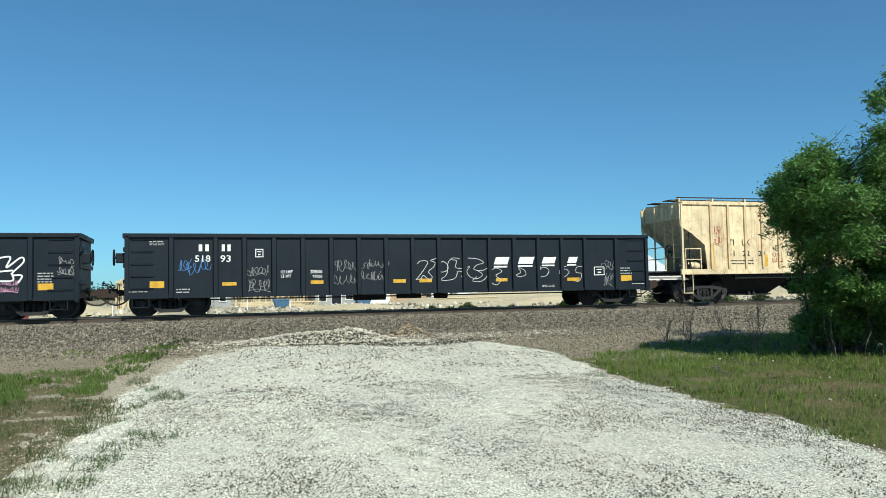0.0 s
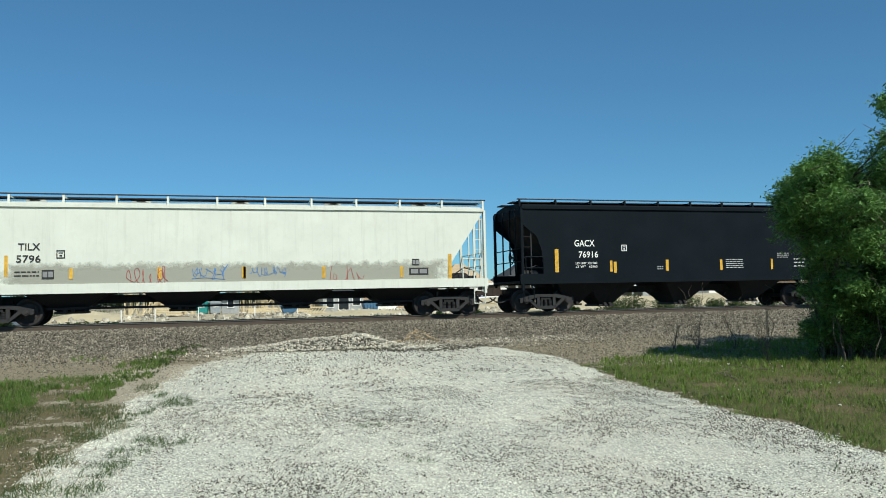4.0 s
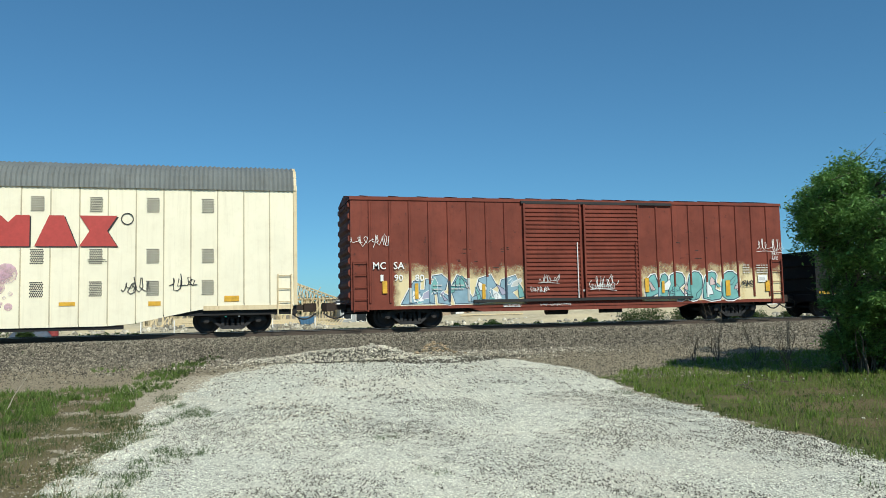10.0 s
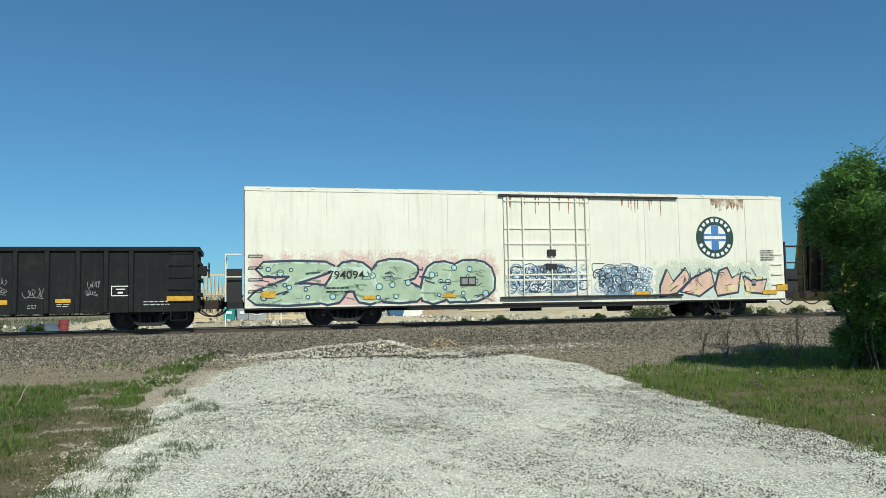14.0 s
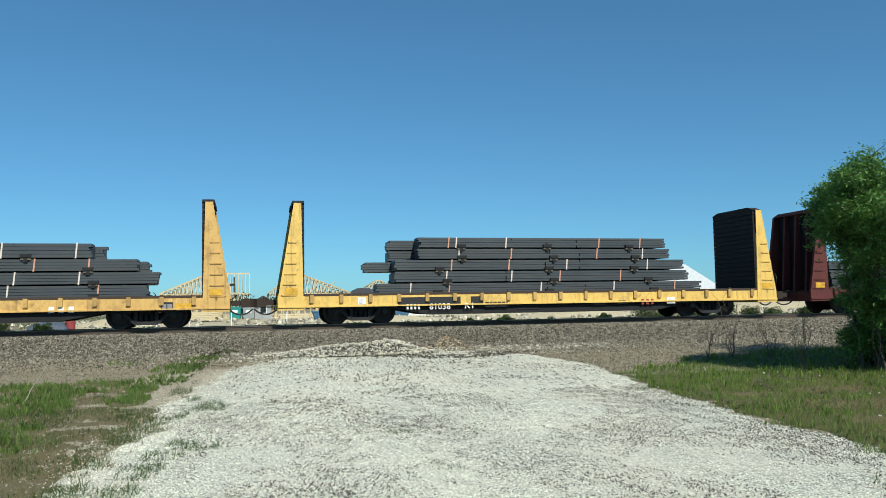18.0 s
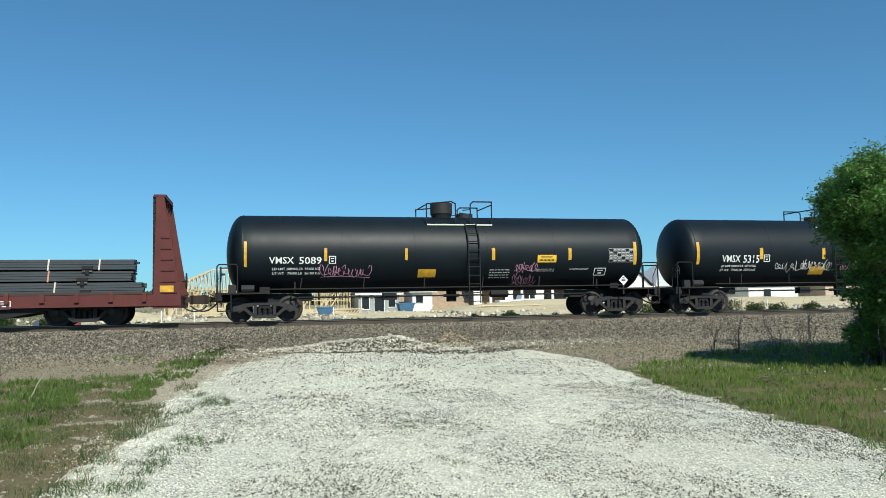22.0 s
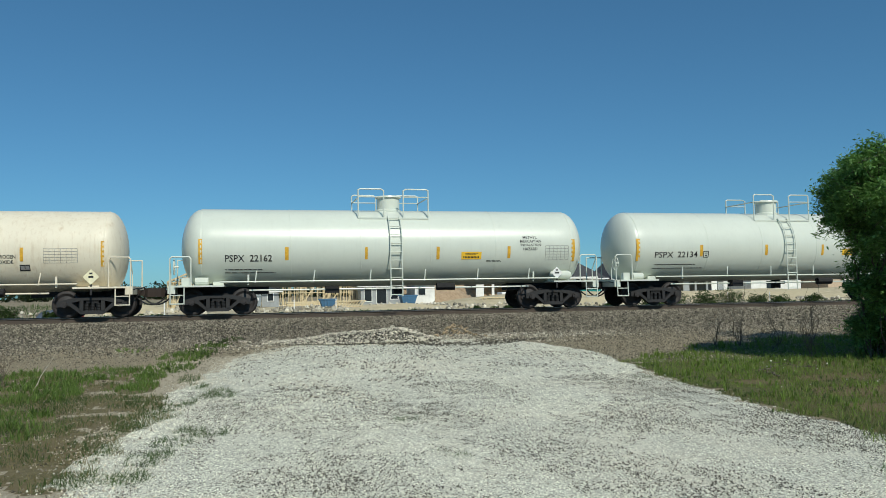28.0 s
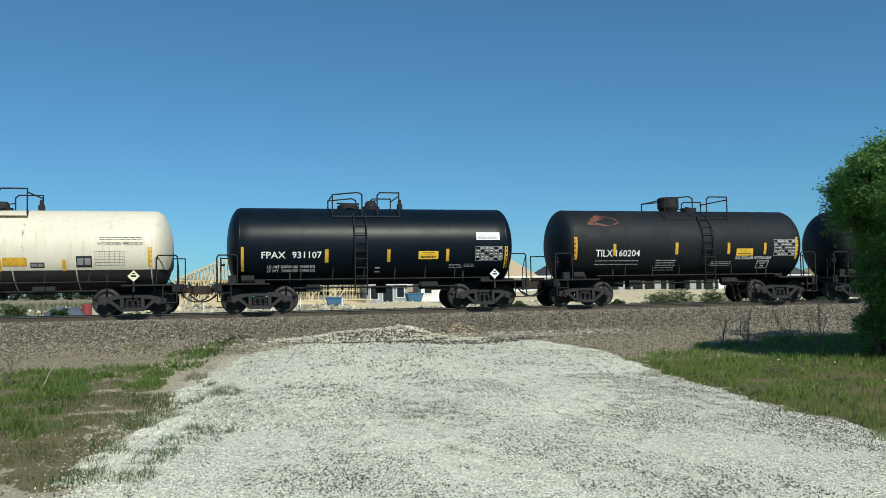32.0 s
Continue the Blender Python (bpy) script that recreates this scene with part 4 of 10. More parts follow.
flat_rusty = paint("rusty flatcar yellow paint", (0.68, 0.42, 0.13), 0.6, dirt=(0.13, 0.07, 0.04), dirty=0.85, streak=0.8, fade=0.14, rust=(0.11, 0.052, 0.03))
flat_red = paint("flatcar brown red paint", (0.118, 0.031, 0.027), 0.55, dirt=(0.045, 0.026, 0.022), dirty=0.45, streak=0.4, shine=0.3)
tank_black = paint("satin black tank paint", (0.0040, 0.0090, 0.0130), 0.46, dirt=(0.03, 0.028, 0.026), dirty=0.05, streak=0.08, relief=0.02, wear=0.06, shine=0.30)
tank_gloss = paint("glossy black tank paint", (0.0028, 0.0070, 0.0120), 0.36, dirt=(0.02, 0.022, 0.024), dirty=0.04, streak=0.06, relief=0.02, wear=0.06, shine=0.16)
tank_matt = paint("faded black tank paint", (0.0075, 0.0105, 0.0135), 0.50, dirt=(0.045, 0.034, 0.028), dirty=0.25, streak=0.2, relief=0.05, shine=0.25)
tank_white = paint("white tank paint", (0.63, 0.668, 0.585), 0.30, dirt=(0.30, 0.29, 0.25), dirty=0.08, streak=0.10, fade=0.03, relief=0.02, wear=0.1)
tank_cream = paint("cream tank paint", (0.75, 0.685, 0.54), 0.4, dirt=(0.40, 0.26, 0.12), dirty=0.2, streak=0.45, fade=0.05, relief=0.04)
pocket_rust = paint("rust-stained pocket paint", (0.60, 0.38, 0.12), 0.6, dirt=(0.12, 0.065, 0.035), dirty=0.7, streak=0.7, rust=(0.09, 0.048, 0.03), random_tone=0.4)
deck_edge_steel = paint("grimy deck edge steel", (0.05, 0.032, 0.024), 0.7, dirt=(0.12, 0.07, 0.04), dirty=0.6)
tube_steel = paint("dark mill-scale steel tube", (0.056, 0.068, 0.078), 0.42, dirt=(0.10, 0.085, 0.07), dirty=0.2, streak=0.05, metal=0.2, random_tone=0.25)
board_dark = rough_stuff("dark weathered boards", (0.012, 0.012, 0.012), (0.045, 0.042, 0.040), 9, stretch=(1, 1, 6))
deck_wood = rough_stuff("worn deck timber", (0.05, 0.035, 0.025), (0.15, 0.11, 0.08), 9, stretch=(1, 5, 1))
block_wood = rough_stuff("grimy timber blocks", (0.05, 0.042, 0.034), (0.26, 0.21, 0.15), 12)
MARK = {
    "Y": plain("hazard yellow", (0.86, 0.52, 0.04), 0.5), "O": plain("amber reflector sheet", (0.66, 0.37, 0.035), 0.45, vary=0.3), "S": plain("worn stencil paint", (0.50, 0.50, 0.48), 0.6, vary=0.25),
    "W": plain("white stencil paint", (0.80, 0.80, 0.77), 0.6, vary=0.1), "A": plain("faded yellow placard", (0.80, 0.74, 0.50), 0.6), "C": plain("chalky spray line", (0.25, 0.25, 0.245), 0.7, vary=0.3), "K": plain("black stencil paint", (0.02, 0.02, 0.02), 0.6),
    "R": plain("brick red spray paint", (0.35, 0.06, 0.05), 0.6), "B": plain("blue spray paint", (0.06, 0.20, 0.48), 0.6),
    "P": plain("pink spray paint", (0.72, 0.36, 0.50), 0.6), "G": plain("dark green enamel", (0.02, 0.06, 0.05), 0.5),
    "L": plain("red letter enamel", (0.44, 0.055, 0.045), 0.5, vary=0.12),
}

# ---- trucks, couplers ----
AXLE = 0.889


def truck_meshes():
    m = {}
    # one casting: outline with the two side windows and the spring window left open
    side = Build()
    ribs = [[(-1.12, .40), (-1.12, .56), (-.74, .66), (-.66, .53), (-.72, .42), (-1.05, .38)], [(-.74, .66), (-.4, .72), (-.28, .60), (-.66, .53)], [(-.4, .72), (.4, .72), (.28, .60), (-.28, .60)],
            [(-.40, .60), (-.28, .60), (-.28, .24), (-.40, .20)], [(-.72, .42), (-.66, .53), (-.36, .25), (-.36, .13)], [(-.36, .13), (-.36, .25), (.36, .25), (.36, .13)]]
    for poly in ribs + [[(-u, v) for u, v in reversed(p)] for p in ribs if p[0][0] != -.4 or p[1][0] != .4]:
        side.prism(poly, "y", -1.16, -.98)
    m["sideframe"] = side.mesh("sideframe", True, True)
    spring = Build()
    for k in range(5):
        spring.cyl((0, -1.07, .25 + k * .052), (0, -1.07, .285 + k * .052), .075, 8)
    m["spring"] = spring.mesh("spring")
    # bolster, with plates added behind the springs to fill their window with dark
    bol = Build().box(-.2, .2, -1.12, 1.12, .50, .70).box(-.32, .32, -.36, .36, .66, .86).box(-.27, .27, -.97, -.90, .20, .55).box(-.27, .27, .90, .97, .20, .55).box(-.62, -.52, -.95, .95, .30, .38).box(.52, .62, -.95, .95, .30, .38)
    m["bolster"] = bol.mesh("bolster")
    w = Build()
    for sy in (-1, 1):
        w.lathe([(.09, -.07), (.17, -.05), (.30, -.02), (.375, -.055), (.385, -.065), (.435, -.065), (.452, -.055), (.457, .03), (.485, .06), (.475, .075), (.39, .075), (.36, .03), (.18, .02), (.09, .06)], (0, sy * .78, 0), (0, -sy, 0), 28)
    w.cyl((0, -1.1, 0), (0, 1.1, 0), .085, 10)
    w.box(-.03, .03, -.862, -.842, .20, .33)
    m["wheelset"] = w.mesh("wheelset")
    cap = Build().cyl((0, -1.25, 0), (0, -1.14, 0), .105, 14).cyl((0, -1.27, 0), (0, -1.25, 0), .06, 8)
    for a in range(3):
        cap.cyl((.07 * math.cos(a * 2.1), -1.275, .07 * math.sin(a * 2.1)), (.07 * math.cos(a * 2.1), -1.25, .07 * math.sin(a * 2.1)), .016, 6)
    m["bearing_cap"] = cap.mesh("bearing_cap")
    return m


TRUCK = truck_meshes()
WHEELS = {-1: [], 1: []}
for k, mt in (("sideframe", steel_dark), ("spring", steel_dark), ("bolster", under_black), ("wheelset", wheel_steel), ("bearing_cap", wheel_steel)):
    TRUCK[k].materials.append(mt)
TRUCK["wheelset"].shade_smooth()
TRUCK["wheelset"].set_sharp_from_angle(angle=radians(35))


def truck(car, x):
    t = new("truck", TRUCK["bolster"])
    t.parent, t.location = car, (x, 0, 0)
    for flip in (0, 1):
        o = new("sideframe", TRUCK["sideframe"])
        o.parent, o.rotation_euler = t, (0, 0, math.pi * flip)
        for x_ in (-.19, 0, .19):
            q = new("spring", TRUCK["spring"])
            q.parent, q.location, q.rotation_euler = t, (x_, 0, 0), (0, 0, math.pi * flip)
    for e in (-1, 1):
        o = new("wheelset", TRUCK["wheelset"])
        o.parent, o.location = t, (e * AXLE, 0, .457)
        WHEELS[e].append(o)
        for flip in (0, 1):
            o = new("bearing_cap", TRUCK["bearing_cap"])
            o.parent, o.location, o.rotation_euler = t, (e * AXLE, 0, .457), (0, 0, math.pi * flip)


def arc(a, b, sag, n=8):
    a, b = Vector(a), Vector(b)
    return [a.lerp(b, i / n) - Vector((0, 0, sag * 4 * (i / n) * (1 - i / n))) for i in range(n + 1)]


def coupler(car, x, sx, reach=0.85):
    b = Build().box(min(x - sx * .5, x + sx * (reach - .3)), max(x - sx * .5, x + sx * (reach - .3)), -.11, .11, .74, .94)
    b.prism([(x + sx * (reach - .38), -.2), (x + sx * (reach - .05), -.24), (x + sx * (reach + .1), -.05), (x + sx * (reach - .02), .06), (x + sx * (reach - .15), .24), (x + sx * (reach - .38), .2)], "z", .68, 1.0)
    part("coupler", b, coupler_iron, car, "grimy rust-brown knuckle coupler")
    part("air_hose", Build().pipe(arc((x - sx * .1, -.35, .78), (x + sx * (reach + .05), -.15, .62), .28), .03, 6), rubber, car, "black rubber brake hose")
    part("cut_lever", Build().pipe([(x + sx * .02, -1.35, .95), (x + sx * .1, -1.2, .98), (x + sx * .1, -.3, .98), (x + sx * .25, -.1, 1.05)], .018, 6), steel_dark, car)


def ladder(car, x0, x1, z0, z1, y, step, material, name="ladder", r=.016):
    b = Build()
    for x in (x0, x1):
        b.box(x - .022, x + .022, y - .02, y + .04, z0, z1)
    n = int((z1 - z0) / step)
    for k in range(n + 1):
        z = z0 + .05 + k * (z1 - z0 - .1) / max(1, n)
        b.cyl((x0, y - .01, z), (x1, y - .01, z), r, 6)
    return part(name, b, material, car)


def brake_wheel(car, x, y, z, material, sx):
    b = Build()
    n = 14
    for k in range(n):
        a, c = math.tau * k / n, math.tau * (k + 1) / n
        b.cyl((x, y + .27 * math.cos(a), z + .27 * math.sin(a)), (x, y + .27 * math.cos(c), z + .27 * math.sin(c)), .02, 5)
    for k in range(5):
        a = math.tau * k / 5
        b.cyl((x, y, z), (x, y + .27 * math.cos(a), z + .27 * math.sin(a)), .014, 5)
    b.cyl((x - sx * .15, y, z), (x + sx * .03, y, z), .04, 8)
    return part("brake_wheel", b, material, car)


CARS = []


def new_car(name, label, middle, trucks, ends, category="freight car"):
    """A car on its trucks. middle and trucks: where they stand along the train. ends: half length of the underframe."""
    car = thing(name, pose(middle, YT, 0), label, category, "cars of the freight train")
    CARS.append((car, middle))
    for s in trucks:
        truck(car, s - middle)
    for sx in (-1, 1):
        coupler(car, sx * ends, sx)
    return car


# ---- marks on the cars' sides ----
class Side:
    """A car's near face: a plane, or the belly of a tank."""

    def __init__(self, car, half=1.55, radius=0.0, zc=0.0):
        self.car, self.half, self.radius, self.zc = car, half, radius, zc

    def y(self, z, out=0.005):
        if self.radius:
            return -math.sqrt(max(0.01, self.radius ** 2 - (z - self.zc) ** 2)) - out
        return -self.half - out

    def slab(self, b, x0, z0, x1, z1, out=0.006):
        n = 5 if self.radius else 1
        v, f = [], []
        for i in range(n + 1):
            z = z0 + (z1 - z0) * i / n
            v += [(x0, self.y(z, out), z), (x1, self.y(z, out), z), (x1, self.y(z, out - .004), z), (x0, self.y(z, out - .004), z)]
        for i in range(n):
            a = i * 4
            f += [(a, a + 1, a + 5, a + 4), (a + 1, a + 2, a + 6, a + 5), (a + 3, a, a + 4, a + 7)]
        return b.put(v, f + [(0, 3, 2, 1), (4 * n, 4 * n + 1, 4 * n + 2, 4 * n + 3)])

    def poly(self, b, points, out=0.006):
        v = [(x, self.y(z, out), z) for x, z in points]
        return b.put(v, [tuple(range(len(v)))])

    def ribbon(self, b, points, w, out=0.007):
        n = len(points)
        v, f = [], []
        for i, (x, z) in enumerate(points):
            a, c = points[max(0, i - 1)], points[min(n - 1, i + 1)]
            dx, dz = c[0] - a[0], c[1] - a[1]
            d = math.hypot(dx, dz) or 1
            nx, nz = -dz / d * w / 2, dx / d * w / 2
            out += 3e-5
            v += [(x + nx, self.y(z + nz, out), z + nz), (x - nx, self.y(z - nz, out), z - nz)]
        b.put(v, [(2 * i, 2 * i + 1, 2 * i + 3, 2 * i + 2) for i in range(n - 1)])


def smooth_path(points, n=5, closed=False):
    p = list(points)
    out = []
    m = len(p)
    for i in range(m if closed else m - 1):
        if closed:
            a, b, c, d = p[i - 1], p[i], p[(i + 1) % m], p[(i + 2) % m]
        else:
            a, b, c, d = p[max(0, i - 1)], p[i], p[i + 1], p[min(m - 1, i + 2)]
        for k in range(n):
            t = k / n
            out.append(tuple(0.5 * (2 * b[j] + (c[j] - a[j]) * t + (2 * a[j] - 5 * b[j] + 4 * c[j] - d[j]) * t * t + (3 * b[j] - a[j] - 3 * c[j] + d[j]) * t ** 3) for j in (0, 1)))
    if not closed:
        out.append(p[-1])
    return out


def letters(side, words, x0, z0, x1, z1, material, name="lettering"):
    """Readable stencil words, fitted to a box on the side."""
    cu = bpy.data.curves.new("words", "FONT")
    cu.body, cu.size, cu.resolution_u, cu.offset = words, 1.0, 2, .012
    tmp = new("words", cu)
    bpy.context.view_layer.update()
    me = bpy.data.meshes.new_from_object(tmp)
    bpy.data.objects.remove(tmp)
    bpy.data.curves.remove(cu)
    co = np.array([v.co[:] for v in me.vertices])
    lo, hi = co.min(0), co.max(0)
    for v in me.vertices:
        x = x0 + (v.co.x - lo[0]) / (hi[0] - lo[0]) * (x1 - x0)
        z = z0 + (v.co.y - lo[1]) / (hi[1] - lo[1]) * (z1 - z0)
        v.co = (x, side.y(z, 0.007), z)
    me.materials.clear()
    me.materials.append(material)
    return part(name, me, material, side.car)


def scribble(side, x0, z0, x1, z1, material, seed, w=0.024):
    """A spray tag with no letters in it: one running line of loops, a few slashes, a flourish."""
    r = random.Random(seed)
    b = Build()
    width, high = x1 - x0, z1 - z0
    rows = 2 if high > 0.75 * width else 1
    for row in range(rows):
        base, tall = z0 + high * row / rows, high / rows * 0.9
        w_ = min(w * .75, tall * .06) * (1.9 if material is MARK["K"] else 1)
        n = max(3, int(width / (tall * 0.34)))
        p, a = [], r.uniform(0, 6)
        for k in range(n * 6):
            u = k / (n * 6 - 1)
            if k % 6 == 0:
                size, lift, wide, shift = r.uniform(.15, .5), r.uniform(.32, .65), r.uniform(.2, .9), r.uniform(-.5, .5) / n
            a += r.uniform(.5, 1.7)
            p.append((x0 + width * min(1, max(0, u + shift)) + math.cos(a) * tall * .26 * wide, base + tall * lift + math.sin(a) * tall * size))
        side.ribbon(b, smooth_path(p, 3) if r.random() < .4 else p, w_)
        for k in range(r.randint(1, 3)):
            gx = r.uniform(x0, x1)
            side.ribbon(b, smooth_path([(gx, base + tall * r.uniform(-.05, .2)), (gx + r.uniform(-.1, .2) * tall, base + tall * .5), (gx + r.uniform(0, .3) * tall, base + tall * r.uniform(.85, 1.1))], 4), w_)
    if r.random() < 0.5:
        side.ribbon(b, smooth_path([(x0, z0 + high * .02), (x0 + width * .4, z0 + high * .08), (x1, z0 - high * .04)], 4), w * .7)
    return part("graffiti_tag", b, material, side.car, "thin sprayed graffiti tag", clean=False)


def strokes(side, x0, z0, x1, z1, tone, w, paths):
    """Sprayed outlines drawn stroke by stroke in a box: (across, up) from 0 to 1."""
    b = Build()
    for p in paths:
        side.ribbon(b, smooth_path([(x0 + (x1 - x0) * u, z0 + (z1 - z0) * v) for u, v in p], 5), w)
    return part("graffiti_outline", b, MARK[tone], side.car, "large sprayed graffiti outline", clean=False)


def marks(side, kind, *boxes):
    """Reflectors, stencils and tags at (x0, z0, x1, z1) on a side."""
    tone = MARK["K"] if "k" in kind else MARK["W"]
    for i, (x0, z0, x1, z1) in enumerate(boxes):
        b = Build()
        if kind in ("y", "o", "Y"):
            part("reflector_stripe" if kind != "Y" else "emergency_placard", side.slab(b, x0, z0, x1, z1), MARK["Y" if kind == "Y" else "O"], side.car, "amber reflector stripe" if kind != "Y" else "yellow placard with dark bars")
            if kind == "Y":
                b = Build()
                h = z1 - z0
                for c in range(11):
                    xa = x0 + .08 + c * (x1 - x0 - .16) / 11
                    side.slab(b, xa, z0 + h * .18, xa + (x1 - x0 - .16) / 11 * .7, z0 + h * .40, .010)
                side.slab(b, x0 + .14, z0 + h * .60, x1 - .2, z0 + h * .65, .010)
                side.slab(b, x0 + .14, z0 + h * .78, x1 - .14, z0 + h * .83, .010)
                tagged(part("placard_print", b, MARK["K"], side.car), kind="stuff")
        elif kind[0] == "l":
            n = int("".join(c for c in kind if c.isdigit()) or 1)
            r = random.Random(i + n)
            h = (z1 - z0) / n
            for k in range(n):
                x = x0
                while x < x1 - .03:
                    e = min(x1, x + r.uniform(.05, .20))
                    side.slab(b, x, z0 + h * k + h * .28, e, z0 + h * k + h * .62)
                    x = e + .035
            part("stencil_line", b, MARK["R"] if "r" in kind else MARK["S"] if tone is MARK["W"] else tone, side.car)
        elif kind[0] == "m":
            n = int(kind.strip("mkr"))
            w = (x1 - x0) / n
            for k in range(n):
                side.slab(b, x0 + k * w + w * .2, z0, x0 + k * w + w * .75, z1)
            part("owner_mark", b, MARK["R"] if "r" in kind else tone, side.car)
        elif kind in ("b", "bk"):
            t = min(.03, (x1 - x0) * .12)
            for q in ((x0, z0, x1, z0 + t), (x0, z1 - t, x1, z1), (x0, z0 + t, x0 + t, z1 - t), (x1 - t, z0 + t, x1, z1 - t), (x0 + (x1 - x0) * .35, z0 + (z1 - z0) * .25, x0 + (x1 - x0) * .65, z0 + (z1 - z0) * .42), (x0 + (x1 - x0) * .25, z0 + (z1 - z0) * .62, x0 + (x1 - x0) * .75, z0 + (z1 - z0) * .72)):
                side.slab(b, *q)
            part("stencil_box", b, tone, side.car)
        elif kind == "w":
            part("white_panel", side.slab(b, x0, z0, x1, z1), MARK["W"], side.car)
            b = Build()
            for k in range(4):
                side.slab(b, x0 + .05, z0 + (z1 - z0) * (.15 + .16 * k), x1 - .12, z0 + (z1 - z0) * (.19 + .16 * k), .010)
            tagged(part("panel_lines", b, MARK["C"], side.car), kind="stuff")
        elif kind in ("wk", "wk2", "k1"):
            for k in range(6):
                z = z0 + (z1 - z0) * k / 5
                side.slab(b, x0, z - .005, x1, z + .005)
            for k in range(7):
                x = x0 + (x1 - x0) * k / 6
                side.slab(b, x - .004, z0, x + .005, z1, .008)
            for k in range(5 if kind == "wk2" else 0):
                for q in range(6):
                    if (k * 7 + q * 3) % 4:
                        xa, za = x0 + (x1 - x0) * (q + .15) / 6, z0 + (z1 - z0) * (k + .25) / 5
                        side.slab(b, xa, za, xa + (x1 - x0) * .115, za + (z1 - z0) * .09, .0065)
            part("data_table", b, MARK["S"] if kind == "wk2" else MARK["C"], side.car)
        elif kind == "k":
            part("black_panel", side.slab(b, x0, z0, x1, z1), MARK["K"], side.car)
            b = Build()
            for k in range(2):
                side.slab(b, x0 + (x1 - x0) * (.08 + .46 * k), z0 + (z1 - z0) * .2, x0 + (x1 - x0) * (.46 + .46 * k), z0 + (z1 - z0) * .8, .010)
            if z1 - z0 < .4 and x1 - x0 < 1.0:
                part("panel_print", b, plain("grey print", (.25, .25, .25)), side.car)
        elif kind[0] == "d":
            cx, cz, h = (x0 + x1) / 2, (z0 + z1) / 2, max(x1 - x0, z1 - z0) / 2
            tilt = .09
            v = [(cx - h, -1.49, cz), (cx, -1.49, cz - h), (cx + h, -1.49, cz), (cx, -1.49, cz + h)]
            b.put(v + [(x, y + .012, z) for x, y, z in v], [(0, 1, 2, 3), (7, 6, 5, 4), (0, 4, 5, 1), (1, 5, 6, 2), (2, 6, 7, 3), (3, 7, 4, 0)])
            holder = part("hazard_placard", b, MARK["W"] if kind == "d" else MARK["A"], side.car, "diamond hazard placard")
            s = Build()
            s.box(cx - .08, cx + .08, -1.497, -1.492, cz - .03, cz + .03).box(cx - .05, cx + .05, -1.497, -1.492, cz + h * .35, cz + h * .55)
            part("placard_print", s, MARK["K"], holder)
            part("placard_bracket", Build().box(cx - .03, cx + .03, -1.476, -1.44, cz - h - .35, cz + .1), steel_dark, holder)
        elif kind == "s":
            lean = (z1 - z0) * .25
            side.poly(b, [(x0, z0 + (z1 - z0) * .3), (x1 - lean, z0 + (z1 - z0) * .3), (x1, z1), (x0 + lean, z1)])
            side.slab(b, x0, z0, x1 - lean, z0 + (z1 - z0) * .16)
            part("owner_emblem", b, MARK["W"], side.car)
        elif kind[0] == "g":
            scribble(side, x0, z0, x1, z1, MARK["C" if kind[1] == "W" and side.half == 1.49 and not side.radius else kind[1]], seed=int(abs(x0 * 100)) + i)


def words(side, tone, *items):
    for text, x0, z0, x1, z1 in items:
        letters(side, text, x0, z0, x1, z1, MARK[tone])


